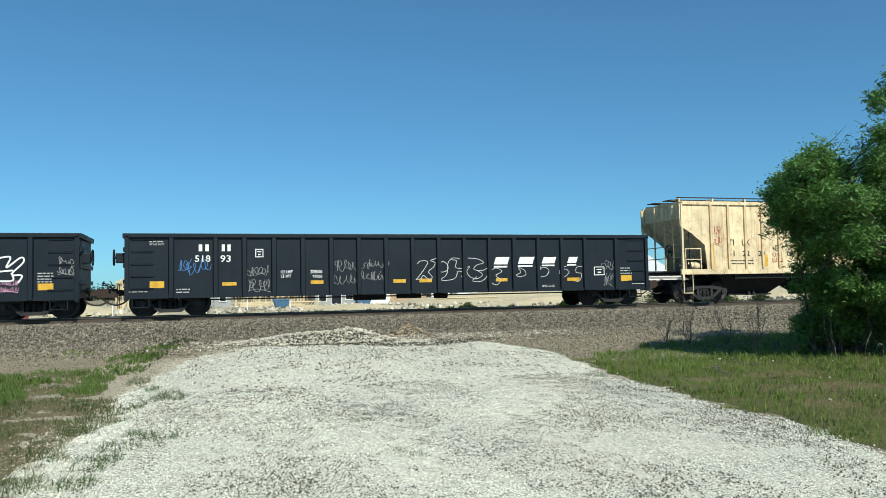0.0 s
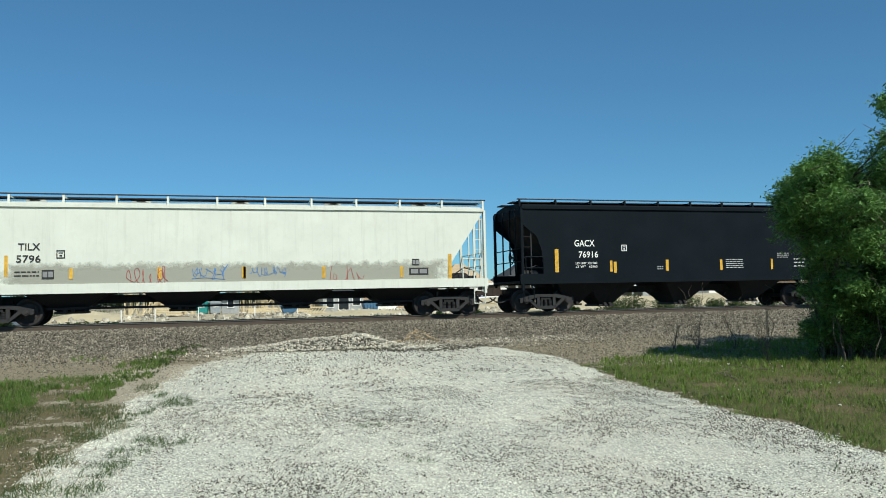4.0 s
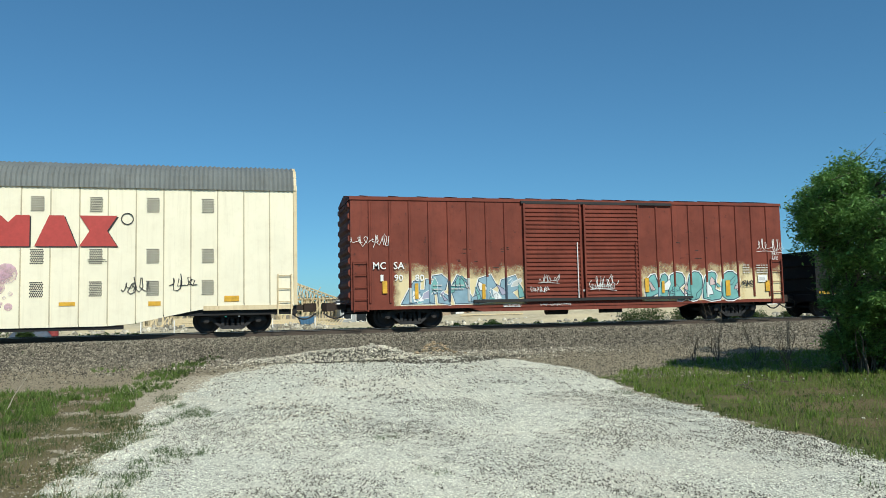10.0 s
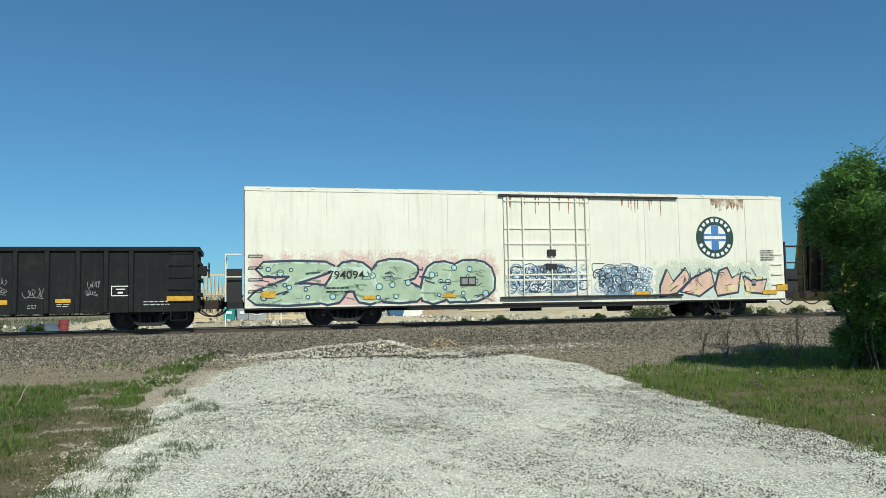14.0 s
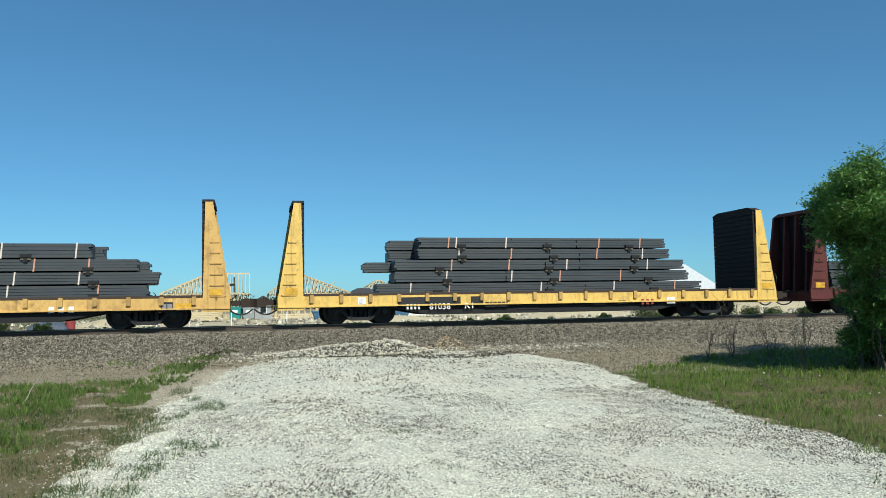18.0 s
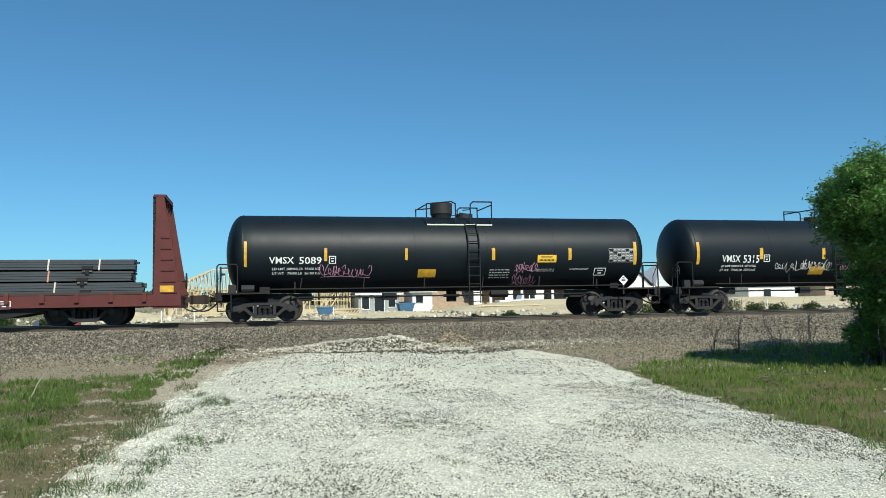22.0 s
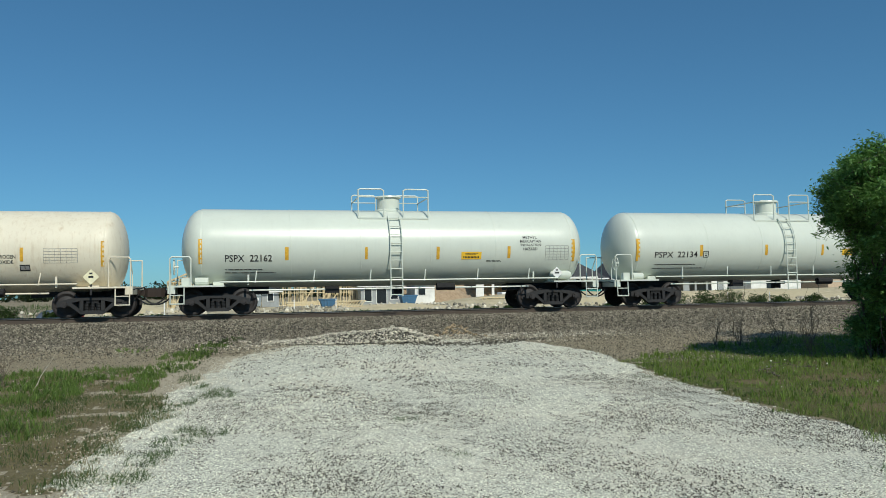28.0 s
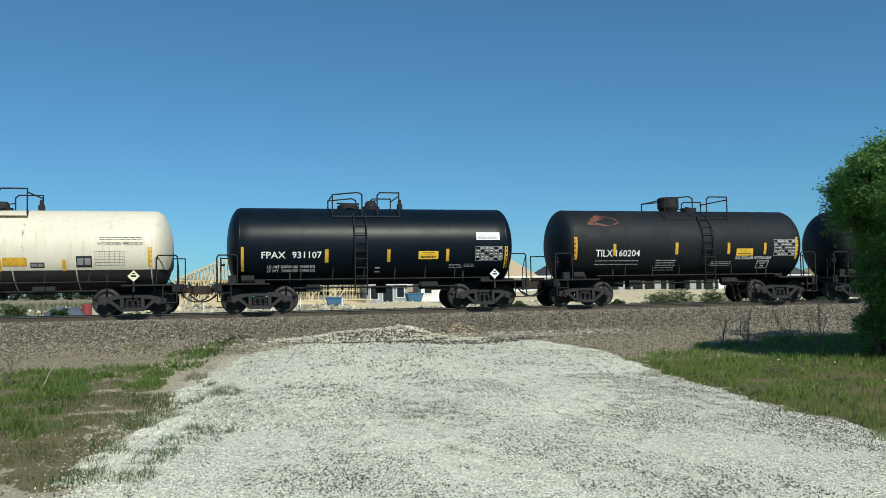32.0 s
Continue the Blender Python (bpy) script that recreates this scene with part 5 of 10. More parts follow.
# ---- gondolas ----
def gondola(label, middle, trucks, hl, posts, paint_mat, zt=2.86, zb=.62, wheel_end=1):
    car = new_car("gondola", label, middle, trucks, hl - .05)
    for sy, nm in ((-1, "side_wall"), (1, "side_wall")):
        y0, y1 = sorted((sy * 1.44, sy * 1.49))
        wall = part(nm, Build().box(-hl, hl, y0, y1, zb + .05, zt - .06), paint_mat, car)
        yo = sorted((sy * 1.40, sy * 1.57))
        part("top_chord", Build().box(-hl - .02, hl + .02, *yo, zt - .15, zt), paint_mat, car, bevel=.02)
        part("bottom_sill", Build().box(-hl, hl, *sorted((sy * 1.42, sy * 1.53)), zb, zb + .12), paint_mat, car)
        me = None
        for x in posts:
            yp = sorted((sy * 1.49, sy * 1.585))
            if me is None:
                me = Build().prism([(-.10, yp[0] if sy > 0 else yp[1]), (-.065, yp[1] if sy > 0 else yp[0]), (.065, yp[1] if sy > 0 else yp[0]), (.10, yp[0] if sy > 0 else yp[1])], "z", zb + .02, zt - .15).mesh("side_post")
                me.materials.append(paint_mat)
            p = new("side_post", me)
            p.parent, p.location = wall, (x, 0, 0)
    for sx in (-1, 1):
        e = Build().box(*sorted((sx * (hl - .06), sx * hl)), -1.44, 1.44, zb + .2, zt - .1)
        for z in (1.15, 1.7, 2.25):
            e.box(*sorted((sx * hl, sx * (hl + .09))), -1.42, 1.42, z, z + .14)
        e.box(*sorted((sx * (hl - .08), sx * (hl + .10))), -1.5, 1.5, zt - .16, zt)
        part("end_wall", e, paint_mat, car)
        part("end_sill", Build().box(*sorted((sx * (hl - .3), sx * (hl + .05))), -1.4, 1.4, .68, .98), under_black, car)
        xa, xb = sorted((sx * (hl - .12), sx * (hl - .95)))
        for k in range(5):
            z = .98 + k * .42
            part("grab_iron", Build().pipe([(xa + .06, -1.5, z), (xa + .06, -1.545, z), (xb - .06, -1.545, z), (xb - .06, -1.5, z)], .012, 6), paint_mat, car)
        part("corner_post", Build().box(*sorted((sx * (hl - .1), sx * (hl + .03))), -1.57, -1.40, zb - .05, zt - .1), paint_mat, car)
        part("sill_step", Build().pipe([(xa + .1, -1.5, zb), (xa + .1, -1.52, .32), (xb - .2, -1.52, .32), (xb - .2, -1.5, zb)], .02, 6), paint_mat, car)
    brake_wheel(car, wheel_end * (hl + .40), -1.15, 2.05, paint_mat, wheel_end)
    part("brake_housing", Build().box(*sorted((wheel_end * hl, wheel_end * (hl + .34))), -1.27, -1.03, 1.86, 2.2), paint_mat, car, bevel=.02)
    part("floor", Build().box(-hl + .06, hl - .06, -1.44, 1.44, 1.0, 1.06), under_black, car)
    part("center_sill", Build().box(-hl, hl, -.3, .3, .62, .98), under_black, car)
    part("brake_rigging", Build().cyl((-2.1, -.85, .62), (-.9, -.85, .62), .22, 12).cyl((1.1, -.7, .58), (1.6, -.7, .58), .16, 10).pipe([(-hl + 2, -.6, .55), (hl - 2, -.6, .55)], .025, 6).box(-.4, .5, -.95, -.6, .45, .7), under_black, car)
    return car, Side(car, 1.49)


# ---- covered hoppers ----
def hopper(name, label, middle, trucks, hl, body, cut, posts, chutes, zs, ze, zr, low=None, round_side=0.0, sill_mat=None):
    """cut: how the side sheet steps in from the end, as (inset, z) from the eave down. zs: bottom and top of the side sill."""
    car = new_car(name, label, middle, trucks, hl - .1)
    low = low or under_black
    sill_mat = sill_mat or body
    edge = [(hl - dx, z) for dx, z in cut]
    outline = edge + [(-x, z) for x, z in reversed(edge)]
    for sy in (-1, 1):
        y0, y1 = sorted((sy * 1.50, sy * 1.53))
        wall = part("side_sheet", Build().prism(outline, "y", y0, y1), body, car)
        part("eave", Build().box(-hl + .12, hl - .12, *sorted((sy * 1.46, sy * 1.60)), ze - .05, ze + .07), body, car)
        part("side_sill", Build().box(-hl, hl, *sorted((sy * 1.46, sy * 1.57)), *zs), sill_mat, car)
        if posts:
            me = Build().box(-.05, .05, *sorted((sy * 1.53, sy * 1.60)), zs[1], ze - .05).mesh("side_post")
            me.materials.append(post_tan)
            for x in posts:
                p = new("side_post", me)
                p.parent, p.location = wall, (x, 0, 0)
    prof = [(-1.53, ze), (-1.3, ze + .14), (-.75, zr - .06), (0, zr), (.75, zr - .06), (1.3, ze + .14), (1.53, ze)]
    if name.startswith("black"):
        prof = [(-1.53, ze), (-1.44, zr - .10), (-.75, zr - .01), (0, zr), (.75, zr - .01), (1.44, zr - .10), (1.53, ze)]
    part("roof", Build().prism(prof, "x", -hl + .18, hl - .18), body, car, smooth=True)
    inset, zmid = cut[1] if len(cut) > 1 else (.2, 3.2)
    for sx in (-1, 1):
        top, bot = (sx * (hl - .22), min(zmid + .35, ze)), (sx * (hl - cut[-1][0] - 1.0), zs[1] - .1)
        s = Build().put([(top[0], -1.5, top[1]), (top[0], 1.5, top[1]), (bot[0], 1.5, bot[1]), (bot[0], -1.5, bot[1]), (top[0] - sx * .05, -1.5, top[1]), (top[0] - sx * .05, 1.5, top[1]), (bot[0] - sx * .05, 1.5, bot[1]), (bot[0] - sx * .05, -1.5, bot[1])],
                        [(0, 1, 2, 3), (7, 6, 5, 4), (0, 4, 5, 1), (2, 6, 7, 3), (0, 3, 7, 4), (1, 5, 6, 2)])
        part("slope_sheet", s, body, car)
        part("end_sheet", Build().box(*sorted((sx * (hl - .26), sx * (hl - .2))), -1.5, 1.5, top[1] - .02, ze), body, car)
        part("end_platform", Build().box(*sorted((sx * (hl - cut[-1][0] - .1), sx * hl)), -1.5, 1.5, zs[0] + .05, zs[0] + .13), low, car)
        part("bolster_web", Build().prism([(sx * (hl - .5), zs[0]), (sx * (hl - 2.9), zs[0]), (sx * (hl - 2.3), zs[0] + 1.0)], "y", -.06, .06), low, car)
        xo = sx * (hl - .06)
        for y0, y1 in ((-1.58, -1.47), (1.47, 1.58)):
            part("corner_post", Build().box(*sorted((xo, xo - sx * .09)), y0, y1, zs[0] - .25, ze), body, car)
        # on the tan car the ladder's dark material imitates the shade at its end
        ladder(car, *sorted((xo - sx * .12, xo - sx * .46)), zs[0] - .2, ze - .3, -1.44, .40, body if body is hop_grey else steel_dark, r=.014)
        part("sill_step", Build().pipe([(xo - sx * .06, -1.53, zs[0]), (xo - sx * .06, -1.54, .42), (xo - sx * .5, -1.54, .42), (xo - sx * .5, -1.53, zs[0])], .02, 6), body, car)
        c = Build()
        for y in (-.9, -.3, .5):
            c.box(*sorted((xo, xo - sx * .05)), y, y + .05, zs[1], ze)
        for z in (zs[1] + .5, zs[1] + 1.0):
            c.cyl((xo, -1.5, z), (xo, 1.5, z), .02, 6)
        part("end_ladder", c, body, car)
    for sx in (-1, 1):
        xe, zf = sx * (hl - .25), zs[0] + .13
        part("end_railing", Build().pipe([(xe, -1.52, zf), (xe, -1.52, zf + .95), (xe - sx * .75, -1.52, zf + .95), (xe - sx * .75, -1.52, zf)], .024, 6).pipe([(xe, -1.52, zf + .5), (xe - sx * .75, -1.52, zf + .5)], .02, 6), body, car)
        part("air_reservoir", Build().lathe([(.001, -.36), (.12, -.34), (.18, -.25), (.18, .25), (.12, .34), (.001, .36)], (xe - sx * .75, -1.0, zf + .24), (1, 0, 0), 14), body if sx < 0 else low, car, smooth=True)
        part("air_pipe", Build().pipe([(xe - sx * .2, -1.3, zf), (xe - sx * .25, -1.3, zf + .5), (xe - sx * .6, -1.15, zf + .62), (xe - sx * 1.1, -1.2, zf + .3), (xe - sx * 1.3, -1.2, zf - .3)], .022, 6).box(*sorted((xe - sx * .15, xe - sx * .42)), -1.32, -1.05, zf, zf + .3), steel_dark, car)
    walk_y = -.62
    part("running_board", Build().box(-hl, hl, walk_y - .3, walk_y + .3, zr + .04, zr + .075).box(-hl, hl, -walk_y - .3, -walk_y + .3, zr + .04, zr + .075), steel_dark, car)
    n = int(2 * hl / 1.55)
    for k in range(n + 1):
        x = -hl + .1 + k * (2 * hl - .2) / n
        part("board_bracket", Build().box(x - .035, x + .035, -1.42, -1.36, ze + .05, zr + .12).box(x - .03, x + .03, -1.4, walk_y, zr + .02, zr + .05), body, car)
    part("roof_edge_rail", Build().box(-hl, hl, -1.43, -1.36, zr + .09, zr + .13), steel_dark, car)
    for k in range(5):
        x = -hl * .75 + k * hl * .375
        part("roof_hatch", Build().cyl((x, 0, zr - .02), (x, 0, zr + .14), .32, 14), body, car)
    part("center_sill", Build().box(-hl + .1, hl - .1, -.28, .28, .72, 1.0), under_black, car)
    for xc, ht, hb, zb in chutes:
        z0 = zs[0] + .04
        c = Build().put([(xc - ht, -1.35, z0), (xc + ht, -1.35, z0), (xc + ht, 1.35, z0), (xc - ht, 1.35, z0), (xc - hb, -.55, zb), (xc + hb, -.55, zb), (xc + hb, .55, zb), (xc - hb, .55, zb)],
                        [(3, 2, 1, 0), (4, 5, 6, 7), (0, 1, 5, 4), (1, 2, 6, 5), (2, 3, 7, 6), (3, 0, 4, 7)])
        ch = part("discharge_chute", c, low, car, "dark steel discharge chute")
        part("outlet_gate", Build().box(xc - hb - .08, xc + hb + .08, -.66, .66, zb - .07, zb + .01).cyl((xc - .12, -.8, zb + .03), (xc - .12, -.66, zb + .03), .06, 8).cyl((xc + .12, -.8, zb + .03), (xc + .12, -.66, zb + .03), .06, 8), steel_dark, ch)
    brake_wheel(car, -hl - .05, -.75, 2.2, steel_dark, -1)
    part("brake_cylinder", Build().cyl((-hl + .55, -.5, 1.5), (-hl + 1.25, -.75, 1.5), .2, 12).box(-hl + .5, -hl + 1.0, -1.2, -.9, 1.15, 1.45).pipe([(-hl + .6, -1.1, 1.3), (-hl + 1.3, -1.2, 1.25), (-hl + 1.6, -1.0, 1.1)], .03), body if name.startswith("grey") else steel_dark, car)
    return car, Side(car, 1.53)


# ---- car carrier ----
def vent_mesh():
    b = Build()
    for j in range(9):
        for i in range(7):
            x, z = (i - 3) * .058 + (.029 if j % 2 else 0) - .012, (j - 4) * .058
            b.put([(x + .028 * math.cos(a), -1.576, z + .028 * math.sin(a)) for a in (0, 1.047, 2.094, 3.1416, 4.189, 5.236)], [(0, 1, 2, 3, 4, 5)])
    return b.mesh("vent_holes", False)


def rack_unit(car, side, x0, x1, low0, low1, vents, ends):
    """One body of the articulated carrier. low0, low1: where the deep middle of its skirt begins and ends."""
    hm = vent_mesh()
    hm.materials.append(MARK["K"])
    zt = 5.06
    n = round((x1 - x0) / .90)
    w = (x1 - x0) / n

    def bottom(x):
        def step(a, b, t):
            return max(0.0, min(1.0, (t - a) / (b - a)))
        return .92 - .58 * min(step(low0, low0 + 2.9, x), step(-low1, -low1 + 2.9, -x))

    wall = part("side_wall", Build().box(x0, x1, 1.50, 1.55, .9, zt), rack_cream, car)
    part("inner_wall", Build().box(x0 + .02, x1 - .02, -1.535, -1.50, .95, zt), under_black, car)
    for k in range(n):
        a, b = x0 + k * w + .013, x0 + (k + 1) * w - .013
        tan = (x0 < -20 and k < 4)
        part("side_panel", Build().prism([(a, bottom(a)), (b, bottom(b)), (b, zt), (a, zt)], "y", -1.565, -1.535), rack_tan if tan else rack_cream, wall)
        part("panel_rib", Build().box(b - .012, b + .028, -1.585, -1.56, max(bottom(b), bottom(a)) + .1, zt), rack_seam, wall)
    for x in vents:
        for z in (4.46, 2.70, 1.60):
            v = part("vent_plate", Build().box(-.22, .22, -1.574, -1.560, -.27, .27), rack_cream, car)
            v.location = (x, 0, z)
            h = new("vent_hole_pattern", hm)
            h.parent = v
            tagged(h, kind="stuff")
    prof = [(-1.60, zt - .02), (-1.58, zt + .16), (-1.50, zt + .44), (-1.26, zt + .70), (-.7, zt + .92), (0, zt + 1.0), (.7, zt + .92), (1.26, zt + .70), (1.50, zt + .44), (1.58, zt + .16), (1.60, zt - .02)]
    b = Build()
    m, s = len(prof), 0
    xs = np.linspace(x0, x1, int((x1 - x0) / .08))
    for i, x in enumerate(xs):
        up = (.055 if i % 2 else 0) + (.012 if int((x - x0) / w) % 2 else 0)
        b.v += [(x, y * (1 + up * .6), z + up * (1 if z > zt else 0)) for y, z in prof]
    for i in range(len(xs) - 1):
        b.f += [(i * m + j, i * m + j + 1, (i + 1) * m + j + 1, (i + 1) * m + j) for j in range(m - 1)]
    part("corrugated_roof", b, zinc, car, "grey corrugated curved roof", clean=False)
    for e, xe in ((-1, x0), (1, x1)):
        f = Build()
        for p, q in zip(prof, prof[1:]):
            f.beam((xe, p[0] * 1.015, p[1] + .01), (xe, q[0] * 1.015, q[1] + .01), .10, .06)
        f.box(xe - .06, xe + .06, -1.62, -1.50, .95, zt).box(xe - .06, xe + .06, 1.50, 1.62, .95, zt)
        part("end_frame", f, MARK["W"] if (e < 0) == (x0 > 0) else rack_tan, car)
    part("deck", Build().box(x0, x1, -1.45, 1.45, .62, .92), under_black, car)
    part("skirt_beam", Build().box(low0 + 2.9, low1 - 2.9, -1.50, -1.40, .22, .36), under_black, car)
    for xa, xb in ((x0 + .1, low0 + .3), (low1 - .3, x1 - .1)):
        part("side_sill", Build().box(xa, xb, -1.58, -1.50, .80, .96), rack_tan, car)


# ---- tank cars ----
def tank(label, middle, trucks, hl, R, zc, shell, fit, dome, sill=None, head=.55, lower=None, rail_mat=None, tubx=None, ladx=None, flip=1, low_mat=None, up=0.0, lad_mat=None, top_mat=None):
    """hl: half length over the heads. dome: (x of its middle, half length of the platform, style)."""
    car = new_car("tank_car", label, middle, trucks, hl + .35, "tank car")
    sill = sill or shell
    rail_mat = rail_mat or fit
    low_mat = low_mat or rail_mat
    prof = []
    for k in range(9):
        a = math.pi / 2 * k / 8
        prof.append((R * math.sin(a) if k else .001, -hl + head * (1 - math.cos(a))))
    prof = prof + [(R, x) for x in np.linspace(-hl + head + .4, hl - head - .4, 7)] + [(r, -h) for r, h in reversed(prof)]
    part("shell", Build().lathe(prof, (0, 0, zc), (1, 0, 0), 56), shell, car, smooth=True)
    for x in (-hl + head, -hl * .5, -hl * .17, hl * .17, hl * .5, hl - head):
        rings = Build().lathe([(R - .01, x - .025), (R + .006, x - .02), (R + .006, x + .02), (R - .01, x + .025)], (0, 0, zc), (1, 0, 0), 56)
        part("weld_seam", rings, shell, car, smooth=True)
    if lower:
        k0 = math.asin((zc - lower[1]) / R)
        b = Build()
        n = 16
        prev = None
        prof2 = [(r + .004 if r > .01 else r, h * 1.0005) for r, h in prof]
        a0, a1 = k0, math.pi - k0
        b2 = Build()
        m = len(prof2)
        for i in range(n + 1):
            a = a0 + (a1 - a0) * i / n
            b2.v += [(h, -math.cos(a) * r, zc - max(math.sin(a) * r, min(r, zc - lower[1])) ) for r, h in prof2]
        for i in range(n):
            b2.f += [(i * m + j, i * m + j + 1, (i + 1) * m + j + 1, (i + 1) * m + j) for j in range(m - 1)]
        part("lower_shell_band", b2, lower[0], car, smooth=True)
    for sx in (-1, 1):
        part("stub_sill", Build().box(*sorted((sx * (hl - 3.1), sx * (hl + .35))), -.32, .32, .72, 1.02), under_black, car)
        part("end_platform", Build().box(*sorted((sx * (hl - 1.55), sx * (hl + .12))), -1.5, 1.5, 1.0, 1.06).box(*sorted((sx * (hl + .1), sx * (hl + .35))), -1.42, 1.42, .78, 1.06), sill, car)
        t = abs(trucks[0] - middle)
        arc_ = [(math.cos(a) * (R + .015), zc + math.sin(a) * (R + .015)) for a in (math.radians(236 + 6.8 * k) for k in range(11))]
        sd = Build().prism(arc_ + [(arc_[-1][0], 1.0), (arc_[0][0], 1.0)], "x", sx * t - .18, sx * t + .18)
        part("saddle", sd, sill, car)
        part("saddle_web", Build().box(sx * (t - 1.05) - .03, sx * (t - 1.05) + .03, -1.44, -1.36, 1.05, 1.42), sill, car)
        x0, x1 = sx * (hl + .28), sx * (hl - .42)
        part("end_handrail", Build().pipe([(x0, -1.42, 1.05), (x0, -1.42, 1.98), (x0 - sx * .06, -1.42, 2.06), (x1 + sx * .06, -1.42, 2.06), (x1, -1.42, 1.98), (x1, -1.42, 1.05)], .024, 8), rail_mat, car)
        part("end_handrail", Build().pipe([(x0, 1.42, 1.05), (x0, 1.42, 2.06), (x1, 1.42, 2.06), (x1, 1.42, 1.05)], .024, 6), rail_mat, car)
        part("handrail_brace", Build().pipe([(x0, -1.42, 2.0), (x0, -1.0, 1.5), (x0, -1.0, 1.05)], .018, 6), rail_mat, car)
        part("sill_step", Build().pipe([(x0 - sx * .02, -1.46, 1.05), (x0 - sx * .02, -1.50, .42), (x0 - sx * .48, -1.50, .42), (x0 - sx * .48, -1.46, 1.05)], .022, 6).pipe([(x0 - sx * .02, -1.48, .72), (x0 - sx * .48, -1.48, .72)], .018, 6), rail_mat, car)
    part("side_handrail", Build().cyl((-hl + 1.4, -1.5, 1.16), (hl - 1.4, -1.5, 1.16), .026, 8), low_mat, car)
    for k in range(6):
        x = -hl + 2.6 + k * (2 * hl - 5.2) / 5
        part("rail_bracket", Build().pipe([(x, -1.5, 1.12), (x + .06, -1.44, 1.55)], .022, 6), low_mat, car)
    part("running_pipe", Build().cyl((-hl + 2.4, -.9, .86), (hl - 2.4, -.9, .86), .03, 8), low_mat, car)
    part("bottom_outlet", Build().cyl((.3, 0, zc - R + .05), (.3, 0, .62), .2, 12).box(.05, .55, -.3, .3, .8, .92), under_black, car)
    part("air_tank", Build().cyl((1.6, -1.0, .9), (2.3, -1.0, .9), .14, 10), under_black, car)
    part("brake_valve", Build().box(-2.6, -2.1, -1.15, -.8, .72, .98), under_black, car)
    brake_wheel(car, -hl - .16, -1.12, 1.72, fit, -1)
    part("brake_gear", Build().box(-hl + .1, -hl + .38, -1.3, -1.08, 1.06, 1.34).cyl((-hl + .55, -1.15, 1.2), (-hl + 1.0, -1.15, 1.2), .14, 10), fit, car)
    # platform, valves and rails on the top
    dx, half, style = dome
    zp = zc + R * .72 + up
    part("top_platform", Build().box(dx - half, dx + half, -1.05, -.45, zp, zp + .05).box(dx - half, dx + half, .45, 1.05, zp, zp + .05).box(dx - half, dx - half + .45, -.45, .45, zp, zp + .05).box(dx + half - .45, dx + half, -.45, .45, zp, zp + .05), top_mat or (sill if style != "grey" else hop_grey), car)
    zh = zc + R + (.72 if style == "white" else .52) + up
    zl = zc + R + .42 + up
    rails = []
    def along(u):
        return dx + flip * half * u

    for y in (-1.0, 1.0):
        if style == "white":
            for s in (-1, 1):
                rails.append(Build().pipe([(along(s), y, zp), (along(s), y, zh - .04), (along(s * .94), y, zh), (along(s * .36), y, zh), (along(s * .28), y, zh - .06), (along(s * .28), y, zp)], .026, 8))
                rails.append(Build().pipe([(along(s), y, zh - .3), (along(s * .28), y, zh - .3)], .02, 6))
            continue
        rails.append(Build().pipe([(along(-1), y, zp), (along(-1), y, zl), (along(-.25), y, zh), (along(-.12), y, zh - .08), (along(-.12), y, zp)], .026, 8))
        rails.append(Build().pipe([(along(1), y, zp), (along(1), y, zh), (along(.42), y, zh), (along(.34), y, zh - .1), (along(.34), y, zp)], .026, 8))
        rails.append(Build().pipe([(along(.34), y, zh - .3), (along(.1), y, zh - .34)], .02, 6))
    for x in (dx - half, dx + half):
        rails.append(Build().pipe([(x, -1.0, zl - .02), (x, 1.0, zl - .02)], .024, 8))
    for r_ in rails:
        part("handrail", r_, rail_mat, car)
    if style in ("tub", "grey"):
        xd = dx - half * .12 if tubx is None else tubx
        part("valve_housing", Build().lathe([(.001, .50), (.38, .50), (.44, .46), (.44, .05), (.40, 0), (.36, -.16)], (xd, 0, zc + R + .08), (0, 0, 1), 22), fit, car, smooth=True)
        part("manway", Build().cyl((xd + flip * .95, 0, zc + R - .05), (xd + flip * .95, 0, zc + R + .14), .33, 18).pipe([(xd + flip * .7, -.2, zc + R + .16), (xd + flip * 1.2, .2, zc + R + .16)], .03), fit, car)
    elif style == "white":
        part("valve_housing", Build().lathe([(.001, .55), (.50, .55), (.52, .49), (.44, .47), (.44, .04), (.50, 0), (.50, -.08)], (dx - half * .08 if tubx is None else tubx, 0, zc + R), (0, 0, 1), 24), fit, car, smooth=True)
    else:
        part("valve_housing", Build().lathe([(.001, .30), (.16, .30), (.22, .22), (.24, .1), (.34, .08), (.34, -.05)], (dx + half * .25, 0, zc + R), (0, 0, 1), 18), fit, car, smooth=True)
        part("manway", Build().lathe([(.001, .22), (.25, .20), (.42, .10), (.42, -.05)], (dx - half * .45, 0, zc + R), (0, 0, 1), 18).pipe([(dx - half * .8, -.1, zc + R + .2), (dx - half * .1, .1, zc + R + .2)], .035), fit, car)
        part("relief_valve", Build().lathe([(.001, .42), (.05, .40), (.07, .3), (.06, .25), (.11, .2), (.11, .05), (.16, 0)], (dx + half + .2, 0, zc + R - .02), (0, 0, 1), 12), fit, car)
    # ladder over the belly
    lx = dx + half * .18 if ladx is None else ladx
    lad = Build()
    path = [(-.95, zp + .02)] + [(-math.cos(a) * (R + .10), zc + math.sin(a) * (R + .10)) for a in (math.radians(d) for d in (48, 36, 24, 12, 0))] + [(-R - .10, .55)]
    foot = Build()
